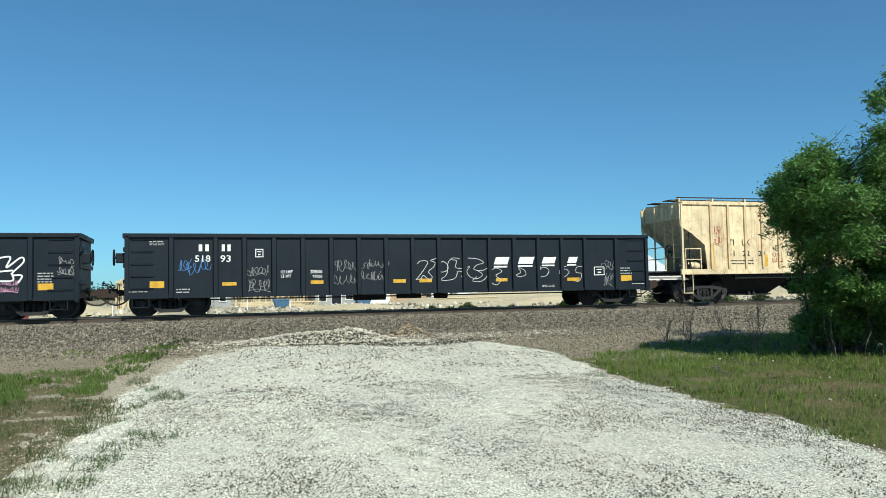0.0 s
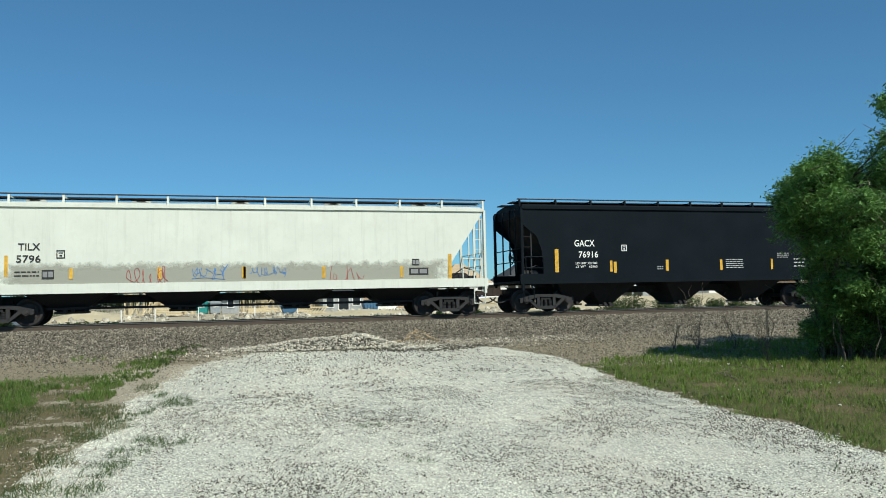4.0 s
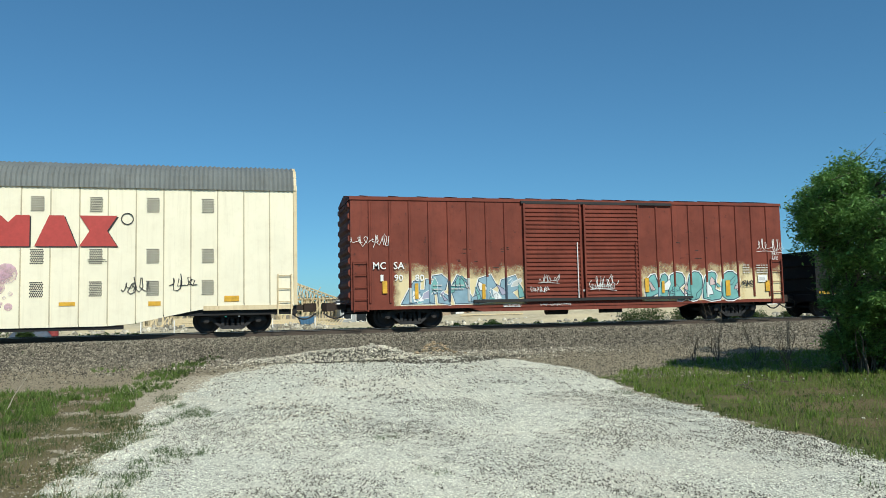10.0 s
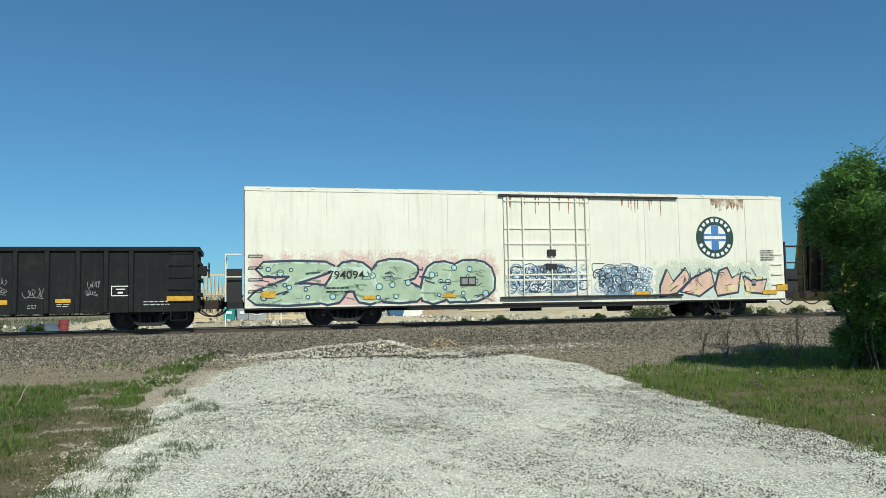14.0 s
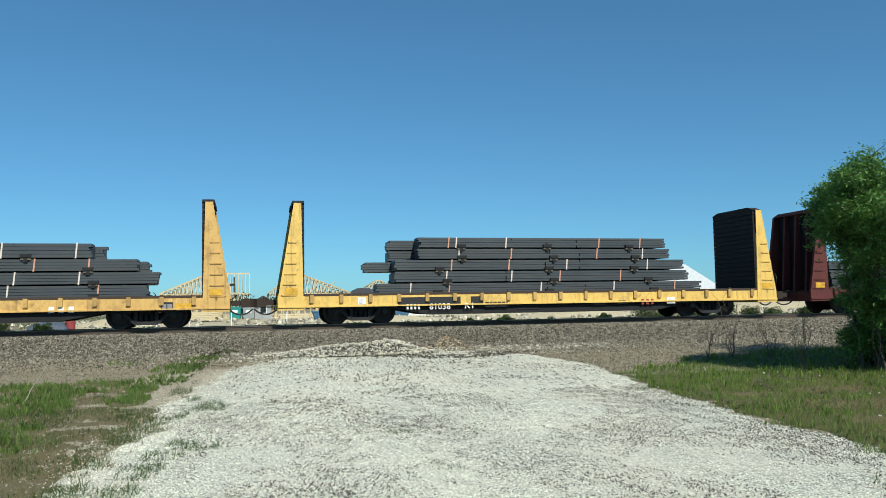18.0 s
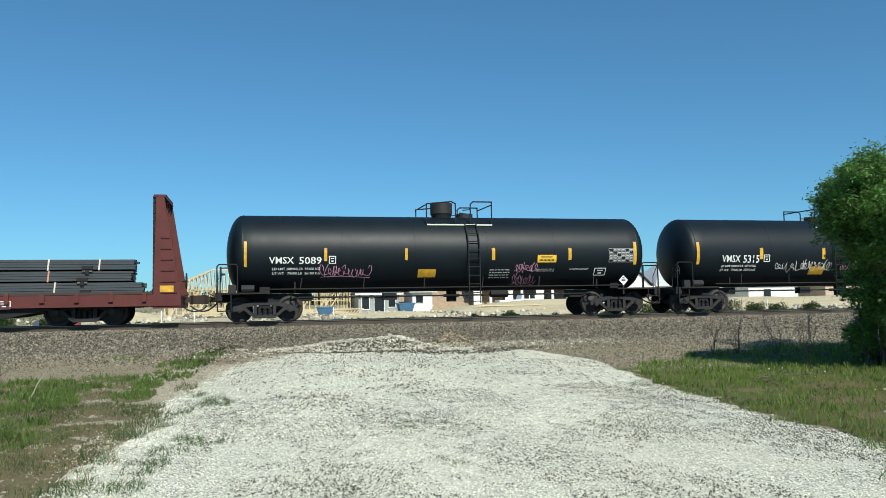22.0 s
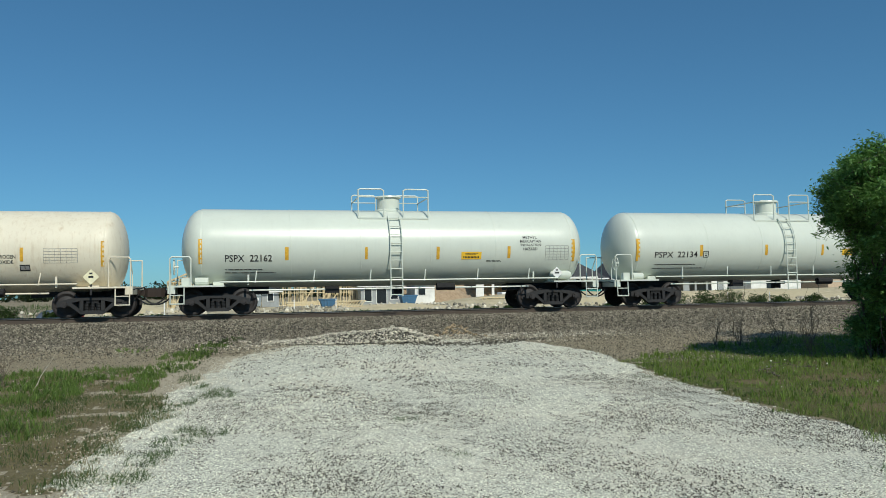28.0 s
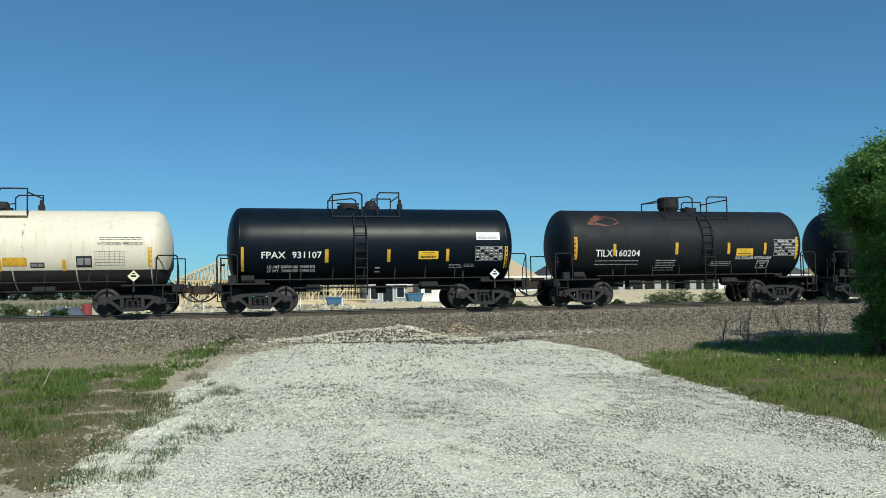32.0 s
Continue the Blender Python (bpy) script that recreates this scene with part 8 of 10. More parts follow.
def swirls(side, x0, z0, x1, z1, seed, tones=("white", "steel", "navy")):
    r = random.Random(seed)
    root = part("graffiti_swirls", side.poly(Build(), lump((x0 + x1) / 2, (z0 + z1) / 2, (x1 - x0) * .98, (z1 - z0) * .96, seed, 14, .12), .009), SPRAY["swirl"], side.car, "dense swirling sprayed lines", clean=False)
    for t, tone in enumerate(tones):
        b = Build()
        for k in range(int((x1 - x0) * (17, 13, 9)[t])):
            cx, cz, d = r.uniform(x0 + .2, x1 - .2), r.uniform(z0 + .2, z1 - .15), r.uniform(.12, .45)
            a0 = r.uniform(0, 6)
            pts = [(cx + d * (1 - i / 14 * .8) * math.cos(a0 + i * .5), cz + d * (1 - i / 14 * .8) * .9 * math.sin(a0 + i * .5)) for i in range(12)]
            pts = [(min(x1, max(x0, x)), min(z1, max(z0, z))) for x, z in pts]
            side.ribbon(b, pts, r.uniform(.02, .05), .012 + t * .003)
        tagged(part("swirl_lines", b, SPRAY[tone], root, clean=False), kind="stuff")


# ---- the train ----
RIBS = [-8.57, -7.1] + [-6.12 + 1.025 * k for k in range(13)] + [7.2, 8.6]
car, side = gondola("black steel mill gondola with side posts and white tags", -14.16, (-23.0 + .2, -5.53), 10.04, RIBS, gon_black)
marks_0(side)
car, side = gondola("long black steel gondola with side posts and graffiti", 7.39, (-1.23, 15.99), 10.04, RIBS, gon_black, wheel_end=-1)
marks_1(side)

car, side = hopper("tan_covered_hopper", "rust-streaked tan covered hopper with vertical side posts", 27.37, (20.42, 34.17), 8.34, hop_tan,
                   [(.0, 4.2), (.02, 3.25), (.55, 2.95), (1.2, 2.45), (1.3, 1.36)], [-6.83 + .862 * k for k in range(17)],
                   [(-4.3, 2.1, 1.05, .34), (0, 2.14, 1.05, .34), (4.3, 2.1, 1.05, .34)], (1.20, 1.42), 4.21, 4.36)
part("lower_skirt", Build().box(-5.6, 5.6, -1.40, -1.32, 1.0, 1.22), under_black, car, "grimy dark skirt over the chutes")
marks_2(side)

car, side = hopper("grey_covered_hopper", "pale grey smooth-sided covered hopper with roof walkway", 46.49, (38.66, 54.23), 9.2, hop_grey,
                   [(.12, 4.0), (.3, 3.7), (1.45, 2.0), (1.5, 1.36)], [], [(-5.7, 1.35, .4, .45), (-2.0, 1.35, .4, .45), (2.0, 1.35, .4, .45), (5.7, 1.35, .4, .45)], (1.06, 1.38), 4.0, 4.30)
part("grime_band", Side(car, 1.531).slab(Build(), -7.7, 1.39, 7.7, 2.15, .006), overspray("dusty grey grime", (0.36, 0.36, 0.295)), car, "dark grime fading out above the sill")
part("floor_beam", Build().box(-6.4, 6.4, -.9, -.8, .52, .60), under_black, car)
marks_3(Side(car, 1.546))

car, side = hopper("black_covered_hopper", "clean dark blue-black covered hopper with four chutes", 64.885, (58.27, 71.11), 7.85, hop_black,
                   [(.08, 4.14), (.12, 3.5), (.75, 3.0), (.95, 2.4), (1.0, 1.5)], [], [(-5.2, 1.0, .3, .3), (-3.7, 1.15, .25, .24), (-.15, 1.15, .25, .24), (3.35, 1.15, .25, .28)], (1.12, 1.52), 4.14, 4.38)
marks_4(side)

car = new_car("car_carrier", "cream articulated car carrier with grey roof and graffiti", 95.2, (75.58, 94.89, 114.08), 21.0, "car carrier")
side = Side(car, 1.585)
rack_unit(car, side, -21.05, -.42, -18.15, -2.1, [-19.78 + 1.813 * k for k in range(11)], (1, 0))
rack_unit(car, side, .50, 21.06, 1.2, 18.2, [1.73 + 1.813 * k for k in range(10)], (0, 1))
b = Build().box(-.36, .44, -1.42, 1.42, .9, 5.7)
part("bellows_core", b, under_black, car)
for k in range(5):
    x = -.30 + k * .16
    part("bellows_fold", Build().prism([(-1.54, 1.0), (-1.54, 5.25), (-1.3, 5.74), (-.6, 6.0), (.6, 6.0), (1.3, 5.74), (1.54, 5.25), (1.54, 1.0)], "x", x, x + .09), board_dark, car, "black ribbed bellows between the units")
for sx, xe in ((-1, -21.05), (1, 21.06)):
    d = part("end_door", Build().prism([(-1.5, .95), (-1.5, 5.1), (-1.15, 5.62), (0, 5.82), (1.15, 5.62), (1.5, 5.1), (1.5, .95)], "x", *sorted((xe - sx * .05, xe + sx * .03))), zinc, car, "grey folding end doors")
    for y in (-1.1, -.55, 0, .55, 1.1):
        part("door_rib", Build().box(*sorted((xe + sx * .03, xe + sx * .10)), y - .04, y + .04, 1.0, 5.3), steel_dark if y > -.9 else rack_cream, d)
    ladder(car, *sorted((xe - sx * .15, xe - sx * .62)), .55, 2.05, -1.62, .4, rack_tan)
    part("end_sill", Build().box(*sorted((xe - sx * .4, xe + sx * .05)), -1.4, 1.4, .62, .95), under_black, car)
brake_wheel(car, -21.2, -.8, 2.1, steel_dark, -1)
part("corner_plate", Build().box(-21.02, -20.72, -1.63, -1.57, 4.75, 5.35), pocket_rust, car, "rusty ochre corner plate")
part("door_hinge_rod", Build().cyl((-20.9, -1.64, 1.0), (-20.9, -1.64, 5.2), .03, 8), rust_brown, car)
marks_5(side)
Z0, Z1 = 3.04, 4.08
for off in (0.0, 21.47):
    def red(*pts, name="red_letter_shape"):
        e = part(name, side.poly(Build(), [(x + off, z) for x, z in pts], .010), MARK["L"], car, "plain red shape of the big emblem", clean=False)
        part("dark_edge", side.poly(Build(), [(x + off + .045, z - .035) for x, z in pts], .006), MARK["K"], e, clean=False)
    red((-16.14, Z0), (-14.88, Z0), (-15.28, Z1), (-15.72, Z1))
    red((-14.82, Z1), (-14.82, Z0 + .3), (-14.6, Z0), (-13.93, Z0), (-13.71, Z0 + .3), (-13.71, Z1))
    red((-13.52, Z1), (-13.52, Z1 - .3), (-13.2, Z0), (-12.82, Z0), (-12.49, Z1 - .3), (-12.49, Z1))
    red(*[(-11.75 + .58 * math.cos(a), (Z0 + Z1) / 2 + .53 * math.sin(a)) for a in np.linspace(0, math.tau, 20)[:-1]])
    red((-10.97, 3.43), (-10.55, 3.43), (-10.55, 3.71), (-10.97, 3.71))
    red((-10.39, Z0), (-9.09, Z0), (-9.09, Z1), (-9.5, Z1), (-9.74, Z1 - .25), (-9.98, Z1), (-10.39, Z1))
    red((-8.94, Z0), (-7.65, Z0), (-8.05, Z1), (-8.5, Z1))
    red((-7.57, Z0), (-6.38, Z0), (-6.7, (Z0 + Z1) / 2), (-6.38, Z1), (-7.57, Z1), (-7.25, (Z0 + Z1) / 2))
    ring = Build()
    side.ribbon(ring, [(-6.06 + off + .19 * math.cos(a), 3.98 + .19 * math.sin(a)) for a in np.linspace(0, math.tau, 22)], .035)
    part("emblem_ring", ring, MARK["K"], car, clean=False)
    marks(side, "l2k", (-13.3 + off + 6, 2.5, -12.7 + off + 6, 2.62))
words(side, "K", ("AOK", -12.68 + 21.47, 2.08, -12.2 + 21.47, 2.28))
words(side, "K", ("501556", 9.8, 2.08, 10.72, 2.3))
for x0, x1, figures, seed, spirals, holes in ((-16.5, -11.25, FIGURES_A, 11, ((.325, .6), (.64, .66)), ((.55, .72, .16, .38),)), (-11.55, -5.6, FIGURES_B, 23, (), ((.40, .55, .2, .4),)), (4.5, 11.0, FIGURES_G, 37, (), ((.92, .3, .3, .14), (.37, .62, .14, .3)))):
    z0, z1 = .44, 1.98
    root = figure_mural(side, x0, z0, x1, z1, figures, "black", "white", .17, seed, "pink")
    for u, v in spirals:
        b = Build()
        side.ribbon(b, [(x0 + (x1 - x0) * u + .0085 * k * math.cos(k * .55), z0 + (z1 - z0) * v + .0085 * k * math.sin(k * .55)) for k in range(1, 24)], .026, .0225)
        part("mural_spiral", b, SPRAY["white"], root, clean=False)
    for u, v, a, c in holes:
        part("mural_highlight", side.poly(Build(), lump(x0 + (x1 - x0) * u, z0 + (z1 - z0) * v, a, c, seed, 7, .2), .0205), SPRAY["white"], root, clean=False)
    for k in range(4):
        gx, gz = x0 + (x1 - x0) * (.14 + .26 * k), z0 + (.62 + .06 * (k % 2))
        part("yellow_sliver", side.slab(Build(), gx - .22, gz - .05, gx + .22, gz + .05, .026), SPRAY["ochre"], root)
for x, z, w in ((-17.6, 1.9, 1.3), (-4.5, 1.65, 1.2), (2.6, 1.75, 1.1), (17.2, 1.8, .8), (15.7, 1.7, 1.0)):
    scribble(side, x - w / 2, z - .28, x + w / 2, z + .3, SPRAY["black"], int(x * 10) + 99, .06)
scribble(side, -20.9, 2.9, -19.5, 3.55, SPRAY["black"], 5, .05)
scribble(side, -20.9, 2.45, -19.4, 3.0, SPRAY["black"], 8, .05)
marks(side, "y", (2.2, 1.05, 2.75, 1.22), (6.6, 1.0, 7.0, 1.12), (9.0, 1.0, 9.5, 1.12), (13.3, 1.05, 13.8, 1.17), (16.1, 1.0, 16.5, 1.15), (18.6, 1.1, 19.1, 1.3))

# red boxcar
hl = 9.27
car = new_car("boxcar", "dark red double-door boxcar covered in graffiti", 127.53, (120.55, 134.53), hl - .05, "boxcar")
side = Side(car, 1.52)
ZB, ZT = .80, 4.86
wall = part("side_wall", Build().box(-hl, hl, -1.52, -1.46, ZB, ZT), box_red, car)
part("side_wall", Build().box(-hl, hl, 1.46, 1.52, ZB, ZT), box_red, car)
for x in [-8.56 + .757 * k for k in range(8)] + [3.31 + .75 * k for k in range(8)]:
    part("side_post", Build().prism([(x - .055, -1.52), (x - .03, -1.57), (x + .03, -1.57), (x + .055, -1.52)], "z", ZB + .15, ZT - .12), box_red, wall)
    if -7.3 < x < -2.7 or 2.8 < x < 7.0:
        tone = SPRAY[("teal", "teal", "white", "steel") [int(abs(x) * 7) % 4] if x > 0 else ("steel", "pale_grey", "navy", "steel")[int(abs(x) * 7) % 4]]
        part("sprayed_post_face", Build().prism([(x - .06, -1.5195), (x - .033, -1.574), (x + .033, -1.574), (x + .06, -1.5195)], "z", ZB + .149, 1.62 + .25 * math.sin(x * 9)), tone, wall, "part of a post covered by graffiti")
for x0, x1 in ((-2.52, -.10), (.02, 2.46)):
    d = part("sliding_door", Build().box(x0, x1, -1.60, -1.55, 1.02, 4.72), box_red, car, "corrugated red sliding door")
    for k in range(22):
        z = 1.1 + k * .163
        part("corrugation", Build().prism([(-1.60, z), (-1.645, z + .03), (-1.645, z + .085), (-1.60, z + .115)], "x", x0 + .08, x1 - .08), box_red, d)
    part("door_edge", Build().box(x0, x0 + .07, -1.66, -1.60, 1.02, 4.72).box(x1 - .07, x1, -1.66, -1.60, 1.02, 4.72), box_red, d)
    part("lock_rod", Build().pipe([(x1 - .2, -1.68, 1.0), (x1 - .2, -1.68, 3.2)], .022), MARK["W"] if x0 < 0 else box_red, d)
part("door_track", Build().box(-4.6, 4.8, -1.66, -1.52, .90, 1.01).box(-2.6, 4.0, -1.62, -1.52, 4.72, 4.82), steel_dark, car)
for sx in (-1, 1):
    e = part("end_wall", Build().box(*sorted((sx * (hl - .06), sx * hl)), -1.5, 1.5, ZB, ZT), box_red, car)
    for k in range(9):
        z = 1.1 + k * .42
        part("end_corrugation", Build().prism([(sx * hl, z), (sx * (hl + .08), z + .09), (sx * (hl + .08), z + .22), (sx * hl, z + .30)], "y", -1.42, 1.42), box_red, e)
    ladder(car, *sorted((sx * (hl - .1), sx * (hl - .62))), .62, 2.5, -1.60, .42, box_red)
    part("end_sill", Build().box(*sorted((sx * (hl - .5), sx * hl)), -1.4, 1.4, .62, .9), under_black, car)
prof = [(-1.56, ZT - .08), (-1.56, ZT + .03), (0, ZT + .28), (1.56, ZT + .03), (1.56, ZT - .08)]
part("roof", Build().prism(prof, "x", -hl - .03, hl + .03), box_red, car)
b = Build()
for k in range(16):
    x = -hl + .6 + k * 1.15
    b.prism([(-1.5, ZT + .03), (0, ZT + .27), (1.5, ZT + .03), (1.5, ZT + .07), (0, ZT + .31), (-1.5, ZT + .07)], "x", x, x + .08)
part("roof_ribs", b, box_red, car)
part("side_sill", Build().box(-hl, hl, -1.53, -1.40, .70, .82).prism([(-5.2, .82), (-4.2, .55), (4.2, .55), (5.2, .82)], "y", -1.50, -1.42), box_red, car)
part("center_sill", Build().box(-hl, hl, -.3, .3, .55, .85).cyl((-1.4, -.9, .55), (-.5, -.9, .55), .18, 10).box(1.0, 1.8, -1.2, -.7, .4, .7), under_black, car)
brake_wheel(car, hl + .1, -1.0, 3.0, steel_dark, 1)
root = figure_mural(side, -7.4, .84, -2.65, 1.98, FIGURES_E, "steel", "white", .10, 51, "cream", round_off=False, edge="navy")
shards(side, root, -7.3, .86, -2.7, 1.95, ("pale_grey", "teal", "white", "steel", "lilac"), 22, 52)
root = figure_mural(side, 2.72, .78, 7.1, 2.0, FIGURES_F, "teal", "white", .13, 63, "cream", round_off=True, edge="navy")
part("overspray", side.poly(Build(), [(6.2, .83), (9.2, .83), (9.2, 2.35), (6.2, 2.35)], .0045), MIST["cream"], root, clean=False)
shards(side, root, 2.8, .82, 7.0, 1.8, ("teal", "white", "rose_pale", "teal"), 12, 64)
for k, (x0, z0, x1, z1, tone, s_) in enumerate(((-2.3, 1.25, -1.5, 1.5, "white", 5), (-2.0, 1.6, -1.1, 2.0, "pale_grey", 6), (.2, 1.3, 1.35, 1.95, "white", 7), (.25, 1.35, 1.3, 1.6, "pale_grey", 8), (-3.4, .72, -2.7, .84, "white", 9), (-1.9, .72, -.6, .84, "white", 10))):
    scribble(Side(car, 1.66 if z0 > 1 else 1.54), x0, z0, x1, z1, SPRAY[tone], s_ * 7)
scuff = sprayed("dark scuffed rust", (0.035, 0.018, 0.014), .8)
rr = random.Random(44)
b = Build()
for k in range(46):
    x, z, w = rr.choice((rr.uniform(-5.5, -2.6), rr.uniform(2.6, 5.2))), rr.uniform(1.3, 3.2), rr.uniform(.1, .4)
    side.poly(b, [(x, z), (x + w, z + rr.uniform(-.02, .02)), (x + w * .9, z + .03), (x + w * .2, z + .035)], .004 + 2e-5 * k)
tagged(part("scuffing", b, scuff, car, "dark scrapes beside the doors", clean=False), kind="stuff")
marks_6(Side(car, 1.575))

# chalky gondola
car, side = gondola("chalky black steel gondola scratched with pale tags", 148.475, (140.07, 156.95), 10.035,
                    [-8.12, -6.92, -6.22] + [-5.26 + .957 * k for k in range(13)] + [7.1, 7.9], gon_grey)
marks_7(side)

# white reefer
hl = 11.1
car = new_car("refrigerator_car", "white insulated refrigerator car with sprayed murals", 171.225, (163.8, 179.54), hl + .6, "refrigerator car")
side = Side(car, 1.52)
ZB, ZT = .68, 4.98
wall = part("side_wall", Build().box(-hl, hl, -1.50, -1.44, ZB, ZT), reef_white, car)
part("side_wall", Build().box(-hl, hl, 1.44, 1.50, ZB, ZT), reef_white, car)
for a, c in ((-11.1, -10.57), (-10.57, -9.74), (-9.74, -8.2), (-8.2, -6.68), (-6.68, -5.15), (-5.15, -3.64), (-3.64, -2.17), (-2.17, -1.5), (2.2, 4.62), (4.62, 6.17), (6.17, 7.7), (7.7, 9.3), (9.3, 11.1)):
    part("side_panel", Build().box(a + .012, c - .012, -1.52, -1.50, ZB, ZT - .08), reef_white, wall)
door = part("plug_door", Build().box(-1.40, 2.15, -1.57, -1.50, .95, 4.80), reef_white, car, "white plug door with locking rods")
for z in (1.55, 1.75, 2.35, 2.95, 3.55, 4.62):
    part("door_rail", Build().box(-1.40, 2.15, -1.61, -1.57, z, z + .06), reef_white, door)
for x in (-1.25, -.65, .51, 1.58, 2.0):
    part("lock_rod", Build().cyl((x, -1.63, .95), (x, -1.63, 4.8), .028, 8), reef_white, door)
part("door_gear", Build().box(.35, .68, -1.66, -1.58, 2.5, 2.75).box(.3, .72, -1.66, -1.58, 2.0, 2.2), steel_dark, door)
part("door_track", Build().box(-1.6, 6.2, -1.63, -1.50, .86, .94).box(-1.6, 6.1, -1.62, -1.50, 4.82, 4.90), steel_dark, car)
part("side_sill", Build().box(-hl, hl, -1.51, -1.38, .62, .70).prism([(-5.6, .66), (-4.9, .50), (5.8, .50), (6.5, .66)], "y", -1.48, -1.40), under_black, car)
part("roof", Build().prism([(-1.54, ZT - .10), (-1.54, ZT + .02), (-.8, ZT + .16), (0, ZT + .2), (.8, ZT + .16), (1.54, ZT + .02), (1.54, ZT - .10)], "x", -hl, hl), reef_white, car)
for k in range(14):
    x = -hl + .75 + k * 1.6
    part("roof_seam", Build().prism([(-1.56, ZT - .02), (-1.56, ZT + .05), (0, ZT + .25), (1.56, ZT + .05), (1.56, ZT - .02), (0, ZT + .18)], "x", x, x + .12), reef_white, car)
for sx in (-1, 1):
    e = part("end_wall", Build().box(*sorted((sx * (hl - .06), sx * (hl + .01))), -1.5, 1.5, ZB, ZT), reef_silver if sx < 0 else reef_white, car)
    part("end_band", Build().box(*sorted((sx * (hl + .01), sx * (hl + .016))), -1.5, 1.5, ZT - .5, ZT - .02), MARK["B"] if sx > 0 else SPRAY["navy"], e)
    for k in range(4):
        z = 1.3 + k * .42
        r = Build().pipe([(sx * (hl - .15), -1.52, z), (sx * (hl - .15), -1.60, z), (sx * (hl - .62), -1.60, z), (sx * (hl - .62), -1.52, z)], .018, 6)
        part("grab_iron", r, reef_white if sx > 0 else steel_dark, car)
    part("end_sill", Build().box(*sorted((sx * (hl - .5), sx * (hl + .6))), -1.3, 1.3, .68, .92), under_black, car)
part("machinery_box", Build().box(-hl - .62, -hl - .08, -1.2, .9, .92, 2.1), steel_dark, car, "dark machinery box on the end platform")
part("end_cage", Build().pipe([(-hl - .65, -1.35, .92), (-hl - .65, -1.35, 2.6), (-hl - .1, -1.35, 2.6)], .03).pipe([(-hl - .65, -1.35, 1.8), (-hl - .1, -1.35, 1.8)], .022).pipe([(-hl - .65, 1.3, .92), (-hl - .65, 1.3, 2.6), (-hl - .65, -1.35, 2.6)], .03), reef_white, car)
part("rear_cage", Build().pipe([(hl + .2, -1.35, .92), (hl + .2, -1.35, 3.1)], .05).pipe([(hl + .2, -1.35, 2.9), (hl + 1.1, -1.35, 2.9), (hl + 1.1, -1.35, .92)], .04).pipe([(hl + .2, -1.35, 2.2), (hl + 1.1, -1.35, 2.2)], .03).pipe([(hl + .2, -1.35, 1.6), (hl + 1.1, -1.35, 1.6)], .03).box(hl + .05, hl + .9, -1.2, 1.2, .92, 1.95), steel_dark, car, "black machinery cage on the end platform")
part("center_sill", Build().box(-hl, hl, -.3, .3, .5, .85).cyl((3.2, -.9, .5), (4.2, -.9, .5), .2, 10).box(-.9, .2, -1.2, -.6, .38, .64).box(2.0, 2.8, -1.2, -.7, .4, .62), under_black, car)
ring = [(7.83 + .88 * math.cos(a), 3.25 + .88 * math.sin(a)) for a in np.linspace(0, math.tau, 40)[:-1]]
emb = part("round_emblem", side.poly(Build(), ring, .006), MARK["G"], car, "dark green ring emblem with blue cross", clean=False)
part("emblem_disc", side.poly(Build(), [(7.83 + (x - 7.83) * .60, 3.25 + (z - 3.25) * .60) for x, z in ring], .010), MARK["W"], emb, clean=False)
b = Build()
side.slab(b, 7.83 - .17, 2.73, 7.83 + .17, 3.77, .014)
side.slab(b, 7.31, 3.10, 7.65, 3.40, .014)
side.slab(b, 8.01, 3.10, 8.35, 3.40, .014)
part("emblem_cross", b, MARK["B"], emb)
b = Build()
for k in range(20):
    a0 = math.tau * (k + .15) / 20
    a1 = math.tau * (k + .75) / 20
    if k % 10 not in (0, 9):
        side.poly(b, [(7.83 + q * math.cos(a), 3.25 + q * math.sin(a)) for q, a in ((.66, a0), (.80, a0), (.80, a1), (.66, a1))], .012)
side.slab(b, 7.33, 3.19, 8.33, 3.31, .020)
part("emblem_print", b, MARK["W"], emb, clean=False)
rust_run = sprayed("running rust", (0.34, 0.15, 0.06), .7)
rr = random.Random(8)
for k in range(22):
    x, h = rr.choice((rr.uniform(-1.3, 2.1), rr.uniform(2.2, 6.0))), rr.uniform(.18, .75)
    side_x = Side(car, 1.572 if x < 2.15 else 1.52)
    part("rust_run", side_x.poly(Build(), [(x - .03, 4.80), (x + .03, 4.80), (x + .012, 4.80 - h), (x - .012, 4.80 - h)], .003), rust_run, car, clean=False)
stain = sprayed("rust stain", (0.30, 0.12, 0.045), .9)
for k in range(9):
    x = 7.7 + k * .17
    part("rust_stain", side.poly(Build(), [(x, 4.86), (x + .2, 4.86), (x + .17, 4.62 - .1 * (k % 3)), (x + .05, 4.58 - .12 * ((k * 2) % 5) / 2)], .004 + 1e-4 * k), stain, car, clean=False)
root = figure_mural(side, -10.7, .80, -1.9, 2.32, FIGURES_C, "sage", "navy", .24, 77, "rose", edge="pale")
rr = random.Random(77)
b, c = Build(), Build()
for k in range(34):
    x, z, d = rr.uniform(-10.5, -2.1), rr.uniform(.95, 2.1), rr.uniform(.08, .2)
    side.poly(b, disc(x, z, d + .07), .0205 + 4e-5 * k)
    side.poly(c, disc(x, z, d), .0235 + 4e-5 * k)
tagged(part("dot_rims", b, SPRAY["navy"], root, clean=False), kind="stuff")
tagged(part("mural_dots", c, SPRAY["aqua"], root, clean=False), kind="stuff")
b, c = Build(), Build()
